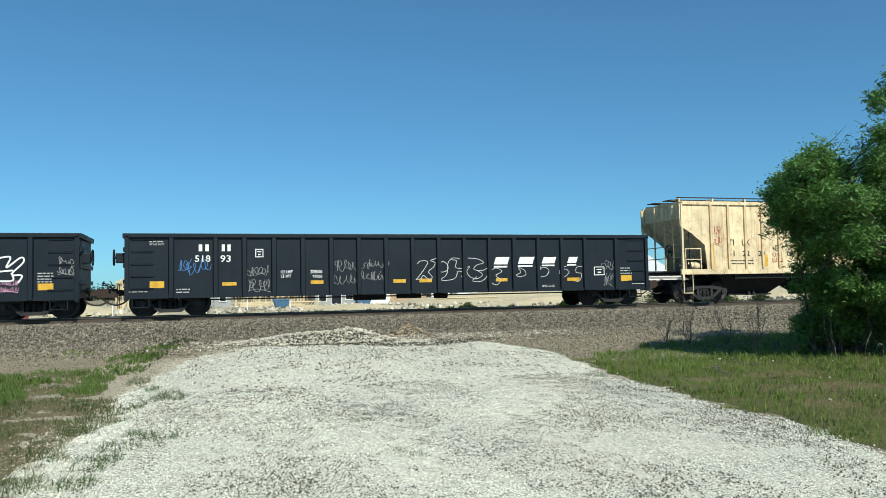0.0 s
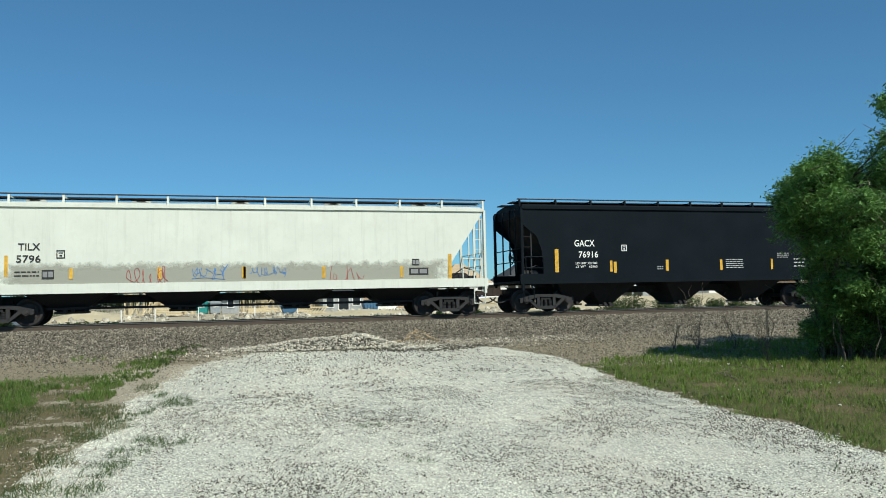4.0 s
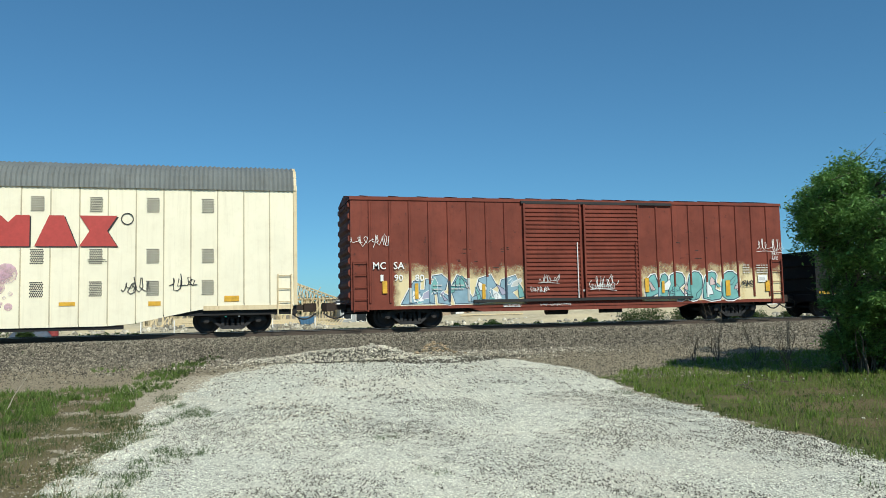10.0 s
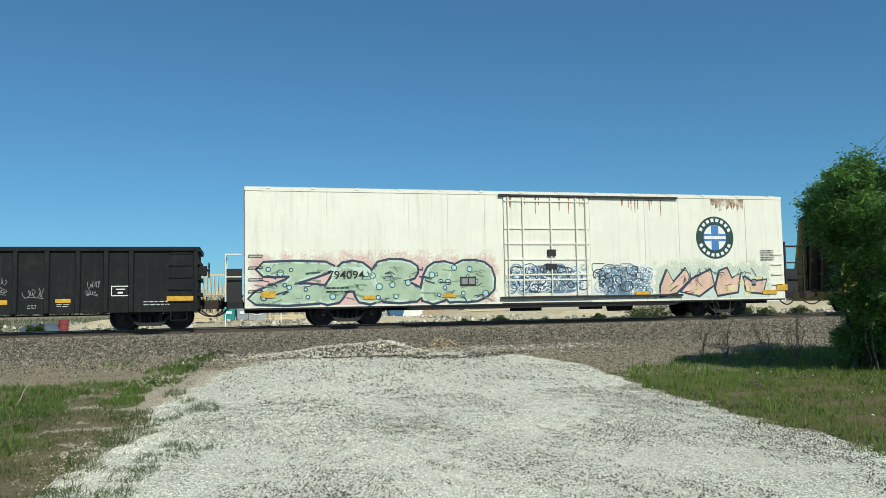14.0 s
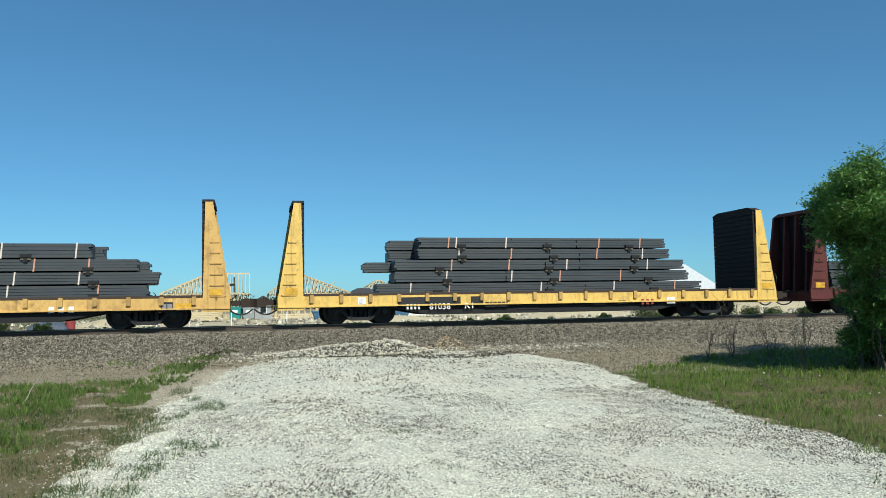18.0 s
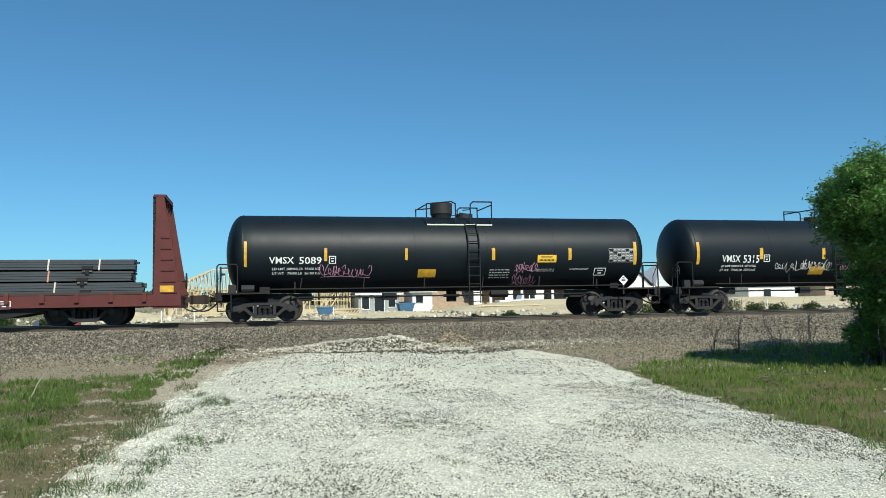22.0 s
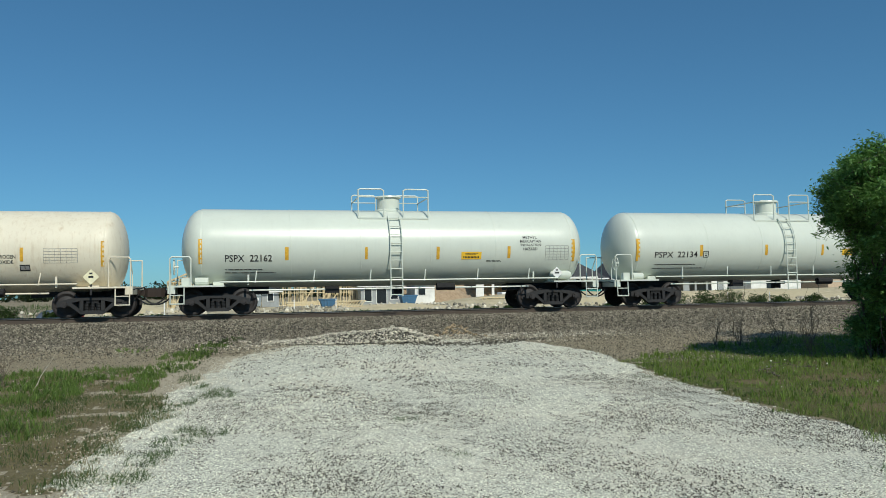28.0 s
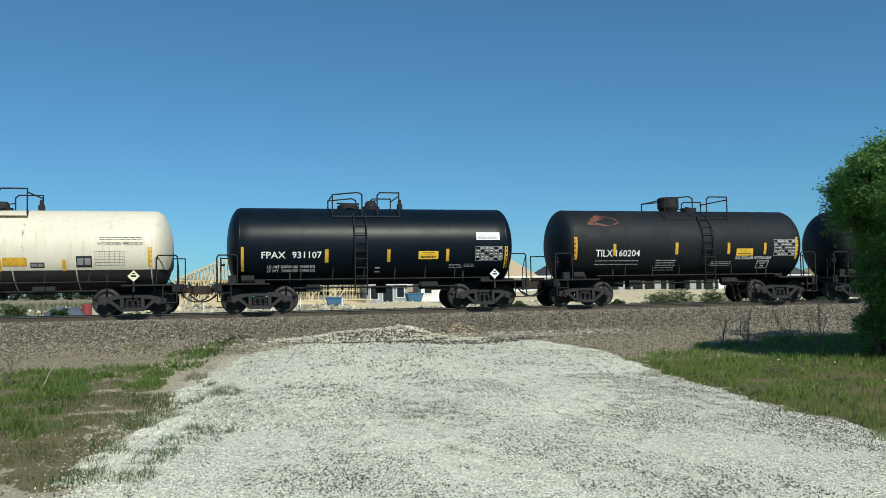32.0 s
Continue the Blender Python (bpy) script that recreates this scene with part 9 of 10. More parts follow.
for k in range(70):
    x, z = rr.uniform(-10.5, -2.1), rr.uniform(.9, 2.15)
    side.ribbon(b if k % 3 else c, smooth_path([(x, z), (x + rr.uniform(-.3, .3), z + rr.uniform(-.12, .12)), (x + rr.uniform(-.5, .5), z + rr.uniform(-.2, .2))], 4), rr.uniform(.02, .06), .0275)
tagged(part("mural_shading", b, SPRAY["moss"], root, clean=False), kind="stuff")
tagged(part("mural_strokes", c, SPRAY["navy"], root, clean=False), kind="stuff")
swirls(Side(car, 1.575), -1.35, .98, 2.1, 2.2, 81)
swirls(side, 2.25, .78, 5.0, 2.2, 82)
root = figure_mural(side, 5.2, .80, 10.2, 1.98, FIGURES_D, "peach", "navy", .15, 91, "pale", round_off=False, edge="navy")
rr = random.Random(91)
b = Build()
for k in range(26):
    x, z = rr.uniform(5.3, 10.0), rr.uniform(.9, 1.8)
    side.ribbon(b, [(x, z), (x + rr.uniform(-.25, .25), z + rr.uniform(.05, .3)), (x + rr.uniform(-.4, .4), z + rr.uniform(-.1, .3))], .028, .0205)
tagged(part("mural_strokes", b, SPRAY["navy"], root, clean=False), kind="stuff")
b = Build()
for k in range(10):
    x, z = rr.uniform(5.4, 9.8), rr.uniform(.9, 1.6)
    side.poly(b, lump(x, z, rr.uniform(.2, .5), rr.uniform(.15, .35), k, 6, .5), .0165 + .0002 * k)
tagged(part("mural_highlights", b, SPRAY["cream"], root, clean=False), kind="stuff")
white = part("number_panel", side.slab(Build(), -8.05, 1.78, -6.75, 2.12, .032), SPRAY["pale"], car)
marks_8(Side(car, 1.556))

# bulkhead flatcars with steel tubes
car, side = flatcar("rusty yellow bulkhead flatcar loaded with steel tubes", 195.33, (187.96, 202.79), 10.26, flat_rusty)
marks_9(side)
tube_bundle(195.33, [
    (-7.5, 7.55, 1.06, 1.52, [(-4.9, 1), (-2.6, 1), (0.6, 0), (3.1, 0), (5.9, 1)]), (-7.45, 7.9, 1.52, 1.97, [(-5.2, 0), (-2.7, 1), (.5, 0), (3.3, 0), (5.3, 0)]),
    (-7.42, 7.25, 1.97, 2.42, [(-5.0, 0), (-3.2, 0), (.4, 0), (3.9, 1), (5.6, 1)]), (-6.05, 5.73, 2.42, 2.96, [(-5.0, 1), (-4.8, 0), (-2.9, 0), (0.0, 0), (2.9, 0), (5.2, 0)])], 4)
car, side = flatcar("bright yellow bulkhead flatcar loaded with steel tubes", 217.495, (210.26, 224.81), 10.26, flat_yellow)
part("number_board", side.slab(Build(), -5.9, .66, -3.5, .96), MARK["K"], car)
part("number_board", side.slab(Build(), -3.1, .66, -2.6, .96), MARK["K"], car)
marks_10(Side(car, 1.508))
tube_bundle(217.495, [
    (-6.70, 6.87, 1.06, 1.48, [(-5.4, 0), (-3.9, 1), (-.2, 0), (2.9, 0), (5.6, 1)]), (-6.05, 6.3, 1.48, 1.93, [(-4.0, 0), (-1.4, 0), (.6, 1), (3.2, 1)]), (-6.03, 6.08, 1.93, 2.36, [(-3.8, 1), (-1.5, 1), (.9, 0), (4.4, 0)]),
    (-5.1, 5.5, 2.36, 2.79, [(-3.5, 0), (-1.4, 1), (2.2, 1), (4.2, 0)]), (-5.08, 5.30, 2.79, 3.22, [(-3.9, 1), (-3.6, 0), (-1.6, 0), (2.3, 1), (4.1, 1)])], 6)
car, side = flatcar("dark red bulkhead flatcar loaded with steel tubes", 239.73, (232.38, 246.86), 10.30, flat_red)
marks_11(side)
tube_bundle(239.73, [
    (-9.1, 9.06, 1.06, 1.48, [(-5.9, 0), (-3.4, 0), (.2, 0), (3.4, 0), (6.2, 0)]), (-9.2, 8.75, 1.48, 1.87, [(-6.0, 1), (-3.5, 1), (0, 1), (3.5, 0), (6.0, 1)]),
    (-9.27, 8.8, 1.87, 2.27, [(-8.2, 0), (-6.1, 1), (-3.7, 0), (-.2, 0), (3.3, 1), (6.0, 0), (7.6, 0)])], 9)

# tank cars
LONG = dict(hl=8.28, R=1.46, zc=2.49, head=.6)
for middle, trucks, put_marks, dome, tubx, ladx, flip in ((259.775, (252.86, 266.6), marks_12, (.42, 1.3, "grey"), -.06, .83, 1),
                                                         (277.76, (270.53, 284.68), marks_13, (-.28, 1.31, "grey"), .03, -.89, -1), (295.765, (288.73, 302.45), marks_14, (-.21, 1.3, "grey"), .07, -.78, -1)):
    car, side = tank("long satin black tank car with amber reflectors", middle, trucks, shell=tank_black, fit=steel_dark, dome=dome, sill=under_black, rail_mat=under_black, tubx=tubx, ladx=ladx, flip=flip, **LONG)
    put_marks(side)
car, side = tank("cream tank car with stained shell and white rails", 311.935, (306.9, 317.0), 6.05, 1.44, 2.32, tank_cream, tank_cream, (-.26, 1.44, "open"), sill=tank_cream, head=.6, ladx=-.1)
marks_15(side)
for middle, trucks, put_marks in ((327.54, (321.14, 333.8), marks_16), (344.37, (338.24, 350.37), marks_17)):
    car, side = tank("glossy white tank car with white ladder and rails", middle, trucks, 7.72, 1.46, 2.42, tank_white, tank_white, (-.02, 1.34, "white"), head=.75, tubx=-.06, ladx=-.03)
    put_marks(side)
    part("air_reservoir", Build().lathe([(.001, -.45), (.1, -.43), (.17, -.34), (.17, .34), (.1, .43), (.001, .45)], (6.55, -1.2, 1.28), (1, 0, 0), 16), tank_white, car, smooth=True)
car, side = tank("cream tank car with black lower half and rust streaks", 359.92, (354.85, 364.7), 6.02, 1.46, 2.27, tank_cream, under_black, (-.02, 1.4, "open"), sill=under_black, head=.6, lower=(paint("dusty black band", (0.035, 0.033, 0.030), 0.6, dirt=(0.08, 0.075, 0.065), dirty=0.35, streak=0.12), 1.58), rail_mat=under_black, lad_mat=post_tan, ladx=-.05, low_mat=under_black, up=.14, top_mat=tank_cream)
marks_18(side)
rr = random.Random(18)
for k in range(16):
    x, h = (-1.38, -.32, .24, 1.34, .0)[k % 5] + rr.gauss(0, .07), rr.uniform(.25, 1.1)
    zt = 3.25 - rr.random() * .25
    part("rust_run", side.poly(Build(), [(x - .035, zt), (x + .035, zt), (x + .03, zt - h * .5), (x + .01, zt - h), (x - .01, zt - h), (x - .03, zt - h * .5)], .004), rust_run, car, clean=False)
car, side = tank("shiny black tank car with white stencils", 373.265, (369.01, 377.39), 5.45, 1.46, 2.42, tank_gloss, under_black, (-.38, 1.25, "open"), sill=under_black, rail_mat=under_black, head=.5, ladx=-.65)
marks_19(side)
car, side = tank("matt black tank car with orange stain", 386.025, (381.54, 390.34), 5.55, 1.46, 2.42, tank_matt, under_black, (.58, 1.43, "tub"), sill=under_black, rail_mat=under_black, head=.55, tubx=-.14, ladx=.8)
marks_20(side)
part("rust_patch", side.poly(Build(), lump(-3.6, 3.35, 1.7, .5, 15, 14), .006), sprayed("orange rust stain", (0.16, 0.055, 0.03), .8), car, "faint orange stain on the shell", clean=False)
car, side = tank("dull black tank car at the end of the view", 398.6, (394.1, 403.0), 5.55, 1.46, 2.42, tank_matt, under_black, (.5, 1.4, "tub"), sill=under_black, rail_mat=under_black, head=.55)

# ---- building site behind the track ----
lumber = rough_stuff("fresh framing lumber", (0.50, 0.395, 0.225), (0.80, 0.67, 0.44), 7, stretch=(3, 3, .6))
osb = rough_stuff("sheathing board", (0.42, 0.29, 0.15), (0.62, 0.46, 0.27), 12)
siding_pale = paint("dusty grey siding", (0.34, 0.36, 0.36), 0.6, dirty=0.3, streak=0.2)
siding_white = paint("white house siding", (0.78, 0.77, 0.73), 0.6, dirty=0.1, streak=0.1)
siding_grey = paint("slate grey house siding", (0.10, 0.105, 0.11), 0.6, dirty=0.15, streak=0.1)
brick_tan = rough_stuff("tan house brick", (0.42, 0.31, 0.22), (0.60, 0.48, 0.36), 5)
roof_dark = rough_stuff("charcoal shingles", (0.035, 0.036, 0.04), (0.10, 0.10, 0.105), 6)
roof_pale = rough_stuff("pale roof felt", (0.42, 0.44, 0.45), (0.66, 0.68, 0.68), 4)
roof_tan = rough_stuff("tan roof sheathing", (0.40, 0.29, 0.17), (0.60, 0.47, 0.31), 4)
window_glass = plain("dark window glass", (0.02, 0.025, 0.03), 0.08)
trim_white = plain("white trim", (0.75, 0.75, 0.72), 0.6)
teal = plain("teal plastic", (0.02, 0.26, 0.24), 0.5)
grey_plastic = plain("grey plastic", (0.28, 0.32, 0.34), 0.5)
blue_steel = paint("blue container paint", (0.05, 0.15, 0.27), 0.55, dirty=0.5)
blue_tarp = paint("faded blue tarpaulin", (0.06, 0.085, 0.12), 0.6, dirty=0.6)
red_drum = paint("red drum paint", (0.26, 0.04, 0.04), 0.6)
white_van = paint("white vehicle paint", (0.80, 0.80, 0.79), 0.25, dirty=0.08, streak=0.05)
hill_soil = rough_stuff("heaped tan earth", (0.26, 0.18, 0.11), (0.48, 0.36, 0.24), 2.5, relief=.8, distance=.15)


def gz(x, y):
    return float(ground_z(x, y)) + .03


def stick(name, p, q, w, h, parent, material):
    return part(name, Build().beam(p, q, w, h), material, parent)


def timber_frame(x, y, w, d, h, rise, label, seed, sheath=(), hips=(0, 0)):
    """A house in bare studs: walls, plates, braces and roof trusses."""
    t = thing("timber_house", pose(x, y, gz(x, y)), label, "house", "houses under construction")
    r = random.Random(seed)
    part("slab", Build().box(-.3, w + .3, -.3, d + .3, -.4, .02), trim_white, t)
    for yy in (0, d):
        for z in (.07, h - .05, h * .52):
            stick("plate", (0, yy, z), (w, yy, z), .09, .08, t, lumber)
        n = int(w / .62)
        for k in range(n + 1):
            xx = k * w / n
            if r.random() < .9:
                stick("stud", (xx, yy, .05), (xx, yy, h), .07, .10, t, lumber)
    for xx in (0, w * .33, w * .66, w):
        stick("plate", (xx, 0, h - .05), (xx, d, h - .05), .09, .08, t, lumber)
        n = int(d / .9)
        for k in range(1, n):
            stick("stud", (xx, k * d / n, .05), (xx, k * d / n, h), .07, .10, t, lumber)
    for k in range(4):
        a = r.uniform(.05, .7) * w
        stick("brace", (a, 0, .1), (a + 1.8, 0, h - .1), .05, .12, t, lumber)
    for yy in (d * .2, d * .4, d * .7):
        n = int(w / .8)
        for k in range(n + 1):
            stick("stud", (k * w / n, yy, .05), (k * w / n, yy, h), .07, .10, t, lumber)
    if rise > 0:
        n = max(4, int(w / .40))
        for k in range(n + 1):
            xx = k * w / n
            f = min(1, xx / hips[0] if hips[0] else 1, (w - xx) / hips[1] if hips[1] else 1)
            top = h + rise * f
            lo, hi = d / 2 * f, d - d / 2 * f
            stick("rafter", (xx, -.4, h - .1), (xx, lo, top), .06, .14, t, lumber)
            stick("rafter", (xx, d + .4, h - .1), (xx, hi, top), .06, .14, t, lumber)
            stick("strut", (xx, d * .16, h), (xx, lo * .6, h + (top - h) * .62), .05, .09, t, lumber)
            stick("strut", (xx, d * .5, h), (xx, d * .5, top), .05, .09, t, lumber)
            stick("strut", (xx, d * .16, h), (xx, lo * .25, h + (top - h) * .26), .05, .09, t, lumber)
            stick("bottom_chord", (xx, 0, h), (xx, d, h), .05, .12, t, lumber)
            if f < 1:
                stick("tie_beam", (xx, lo, top), (xx, hi, top), .05, .1, t, lumber)
        stick("ridge", (hips[0], d / 2, h + rise), (w - hips[1], d / 2, h + rise), .06, .18, t, lumber)
        for e, xe in ((0, 0), (1, w)):
            if hips[e]:
                for yy in (0, d):
                    stick("hip_rafter", (xe, yy, h), (hips[0] if e == 0 else w - hips[1], d / 2, h + rise), .07, .16, t, lumber)
        for k in range(3):
            a = w * (.3 + .2 * k)
            stick("brace", (a, 0, h), (a + 1.2, d * .3, h + rise * .6), .05, .1, t, lumber)
    else:
        n = int(w / .55)
        for k in range(n + 1):
            stick("joist", (k * w / n, 0, h + .1), (k * w / n, d, h + .1), .06, .22, t, lumber)
    for x0, x1, z0, z1 in sheath:
        part("sheathing_panel", Build().box(x0, x1, -.07, -.045, z0, z1), osb, t)
    return t


def house(x, y, w, d, h, rise, wall, roof, label, hip=0.0, gable_front=False, openings=(), name="house"):
    t = thing(name, pose(x, y, gz(x, y)), label, "house", "houses behind the track")
    part("wall", Build().box(0, w, 0, d, -.3, h), wall, t)
    o = .45
    if gable_front:
        part("gable_wall", Build().prism([(0, h), (w, h), (w / 2, h + rise)], "y", 0, .2), wall, t)
        v = [(-o, -o, h - .12), (w / 2, -o, h + rise + .05), (w + o, -o, h - .12), (-o, d, h - .12), (w / 2, d, h + rise + .05), (w + o, d, h - .12)]
        v2 = [(a, b_, c + .16) for a, b_, c in v]
        part("roof", Build().put(v + v2, [(0, 1, 4, 3), (1, 2, 5, 4), (6, 9, 10, 7), (7, 10, 11, 8), (0, 6, 7, 1), (1, 7, 8, 2), (3, 4, 10, 9), (4, 5, 11, 10), (0, 3, 9, 6), (2, 8, 11, 5)]), roof, t)
    else:
        v = [(-o, -o, h - .1), (w + o, -o, h - .1), (w + o, d + o, h - .1), (-o, d + o, h - .1), (hip, d / 2, h + rise), (w - hip, d / 2, h + rise)]
        part("roof", Build().put(v, [(0, 1, 5, 4), (2, 3, 4, 5), (1, 2, 5), (3, 0, 4), (3, 2, 1, 0)]), roof, t)
    part("fascia", Build().box(-o, w + o, -o - .03, -o, h - .22, h - .02), trim_white, t)
    for kind, x0, x1, z0, z1 in openings:
        f = part("window" if kind == "w" else "door", Build().box(x0, x1, -.05, -.02, z0, z1), window_glass if kind == "w" else trim_white, t)
        part("frame", Build().box(x0 - .08, x0, -.08, -.03, z0 - .08, z1 + .08).box(x1, x1 + .08, -.08, -.03, z0 - .08, z1 + .08).box(x0, x1, -.08, -.03, z1, z1 + .08).box(x0, x1, -.08, -.03, z0 - .08, z0), trim_white, f)
    return t


timber_frame(-9.3, 90, 9.5, 9, 2.9, 2.35, "house in bare timber framing with hip roof trusses", 1, hips=(4.8, 0))
timber_frame(2.4, 91, 9.2, 9, 2.8, 2.2, "house in bare timber framing with roof trusses", 3, (), (2.4, 5.0))
timber_frame(14.5, 104, 6.5, 9, 2.8, 1.9, "hipped house in bare timber framing", 5, [(.2, 2.2, .1, 2.8)], (3, 3))
timber_frame(25.5, 108, 6.5, 9, 2.6, 0, "distant single-storey house frame of pale studs", 6)
house(12.4, 98, 4.2, 6, 2.6, .9, siding_grey, roof_dark, "low dark grey sided house", hip=1.4, openings=(("d", .5, 1.5, 0, 2.1), ("w", 2.2, 3.1, .9, 2.0)))
house(11.6, 88, 4.6, 5, 2.2, .3, siding_pale, roof_dark, "low grey site building with dark openings", openings=(("w", .4, 1.2, .4, 1.9), ("w", 1.8, 2.9, .1, 1.9), ("w", 3.4, 4.2, .6, 1.7)), name="site_building")
house(.75, 88.6, 1.8, 5, 1.75, .55, siding_pale, roof_dark, "small grey cabin with dark gable roof", gable_front=True, openings=(("w", .6, 1.2, .6, 1.4),), name="site_cabin")
house(17.6, 87, 2.3, 5, 2.4, .3, siding_white, roof_dark, "white site cabin with flat roof", openings=(("w", .4, 1.2, 1.0, 1.9),), name="site_cabin")
house(22.5, 118, 11, 10, 2.9, 3.0, brick_tan, roof_tan, "tan brick house with sheathed hip roof", hip=4.5, openings=(("w", 2, 3.4, .8, 2.2), ("d", 5, 7.6, 0, 2.4)))
house(34.5, 119, 9, 10, 3.0, 3.7, siding_white, roof_tan, "white house with tan hip roof", hip=3.8, openings=(("w", 3.6, 5.2, .9, 2.3),))
house(44.6, 118, 11, 10, 3.1, 3.6, siding_white, roof_dark, "white house with charcoal hip roof", hip=4.4, openings=(("w", 2, 3.6, .8, 2.2), ("w", 7, 8.6, .8, 2.2)))
house(57.6, 119, 7.2, 10, 3.0, 3.4, siding_white, roof_dark, "white gabled house with dark roof", gable_front=True, openings=(("w", 2.8, 4.3, .8, 2.2),))
house(67, 121, 13, 10, 3.2, 4.4, siding_white, roof_pale, "large white house with pale sheathed roof", hip=3.5, openings=(("w", 3, 4.4, .8, 2.2), ("d", 7, 9.6, 0, 2.4)))
house(84, 120, 10, 10, 3.1, 3.4, siding_white, roof_dark, "white house with dark hip roof", hip=3.5, openings=(("w", 3, 4.4, .8, 2.2),))
house(98, 118, 12, 10, 3.1, 3.6, brick_tan, roof_tan, "tan brick house with pale roof", hip=3.0, openings=(("w", 3, 4.4, .8, 2.2),))
# long low white building with dark bays
shed = thing("long_shed", pose(28.5, 100, gz(28.5, 100)), "long low white building with dark open bays", "shed")
part("back_wall", Build().box(0, 17, 4, 4.2, 0, 2.9), siding_grey, shed)
part("roof", Build().box(-.3, 17.3, -.5, 4.5, 2.75, 3.0), siding_white, shed)
for k in range(8):
    part("white_panel" if k % 2 == 0 else "column", Build().box(k * 2.2, k * 2.2 + (1.1 if k % 2 == 0 else .35), -.05, .1, 0, 2.75), siding_white, shed)
shed = thing("long_shed", pose(50, 104, gz(50, 104)), "long low white unit with dark open bays", "shed")
part("back_wall", Build().box(0, 18, 3, 3.2, 0, 2.3), siding_grey, shed)
part("roof", Build().box(-.3, 18.3, -.5, 3.5, 2.3, 2.5), siding_white, shed)
for k in range(10):
    part("white_panel" if k % 3 == 0 else "column", Build().box(k * 1.9, k * 1.9 + (1.0 if k % 3 == 0 else .3), -.05, .1, 0, 2.3), siding_pale, shed)


def waste_bin(x, y, material, label):
    t = thing("waste_bin", pose(x, y, gz(x, y), 0, 0, random.Random(int(x * 7)).uniform(-15, 15)), label, "waste bin", "waste bins")
    part("body", Build().put([(-.52, -.45, .08), (.52, -.45, .08), (.52, .45, .08), (-.52, .45, .08), (-.6, -.55, 1.15), (.6, -.55, 1.15), (.6, .55, 1.15), (-.6, .55, 1.15)], [(3, 2, 1, 0), (0, 1, 5, 4), (1, 2, 6, 5), (2, 3, 7, 6), (3, 0, 4, 7), (4, 5, 6, 7)]), material, t)
    part("lid", Build().prism([(-.64, 1.15), (.64, 1.15), (.5, 1.36), (-.5, 1.36)], "y", -.6, .58), material, t)
    part("white_label", Build().box(-.3, .3, -.565, -.548, .7, 1.0), trim_white, t)
    for x_ in (-.45, .45):
        part("wheel", Build().cyl((x_ - .04, 0, .08), (x_ + .04, 0, .08), .08, 10), rubber, t)


waste_bin(-1.25, 87.5, teal, "teal plastic waste bin on the building site")
waste_bin(0.0, 87.8, grey_plastic, "grey plastic waste bin on the building site")
waste_bin(36.9, 84, teal, "green plastic waste bin beside the site road")
waste_bin(38.3, 84.4, teal, "green plastic waste bin beside the site road")


def skip_bin(x, y, material, w=2.6, label="blue steel waste container on the sand", high=1.3):
    t = thing("waste_container", pose(x, y, gz(x, y)), label, "container", "waste containers")
    part("body", Build().put([(0, 0, .1), (w, 0, .1), (w, 1.6, .1), (0, 1.6, .1), (-.25, -.1, high), (w + .25, -.1, high), (w + .25, 1.7, high), (-.25, 1.7, high)], [(3, 2, 1, 0), (0, 1, 5, 4), (1, 2, 6, 5), (2, 3, 7, 6), (3, 0, 4, 7)]), material, t)
    part("rim", Build().box(-.3, w + .3, -.15, -.05, high - .05, high + .07).box(-.3, w + .3, 1.65, 1.75, high - .05, high + .07), material, t)
    for k in range(4):
        part("rib", Build().box(.2 + k * w / 4, .3 + k * w / 4, -.12, 0, .15, high - .05), material, t)


skip_bin(15.9, 85, blue_steel, 1.3, high=1.0)
skip_bin(6.4, 77, blue_steel, 1.1, "small blue steel container beside lumber", .8)
skip_bin(29.5, 88, blue_steel, 1.4, high=1.0)


def lumber_stack(x, y, w, n, label, slant=False, high=4):
    t = thing("lumber_stack", pose(x, y, gz(x, y)), label, "lumber stack", "stacks of lumber")
    r = random.Random(int(x * 3))
    if slant:
        for k in range(n):
            a = k * w / n
            stick("truss_web", (a, 0, .05), (a + .55, .2, .62), .05, .09, t, lumber)
        for z in (.06, .62):
            stick("truss_chord", (0, 0, z), (w, .1, z), .07, .10, t, lumber)
            stick("truss_chord", (.3, .5, z), (w + .4, .6, z), .07, .10, t, lumber)
    else:
        for z in range(high):
            for k in range(n):
                part("board", Build().box(r.uniform(-.1, .1), w + r.uniform(-.3, .3), k * .3, k * .3 + .26, .08 + z * .17, .08 + z * .17 + .14), lumber, t)
        part("bearer", Build().box(.4, .5, 0, n * .3, 0, .08).box(w - .5, w - .4, 0, n * .3, 0, .08), lumber, t)


lumber_stack(7.5, 76, 2.7, 9, "roof trusses lying on the sand", True)
lumber_stack(23.2, 80, 7.0, 14, "long row of roof trusses lying on the sand", True)
lumber_stack(17.5, 90, 3.0, 4, "stack of pale framing lumber")
lumber_stack(3.2, 82, 2.8, 4, "stack of pale framing lumber", False, 3)
lumber_stack(-5.6, 81, 2.6, 4, "stack of pale framing lumber", False, 5)

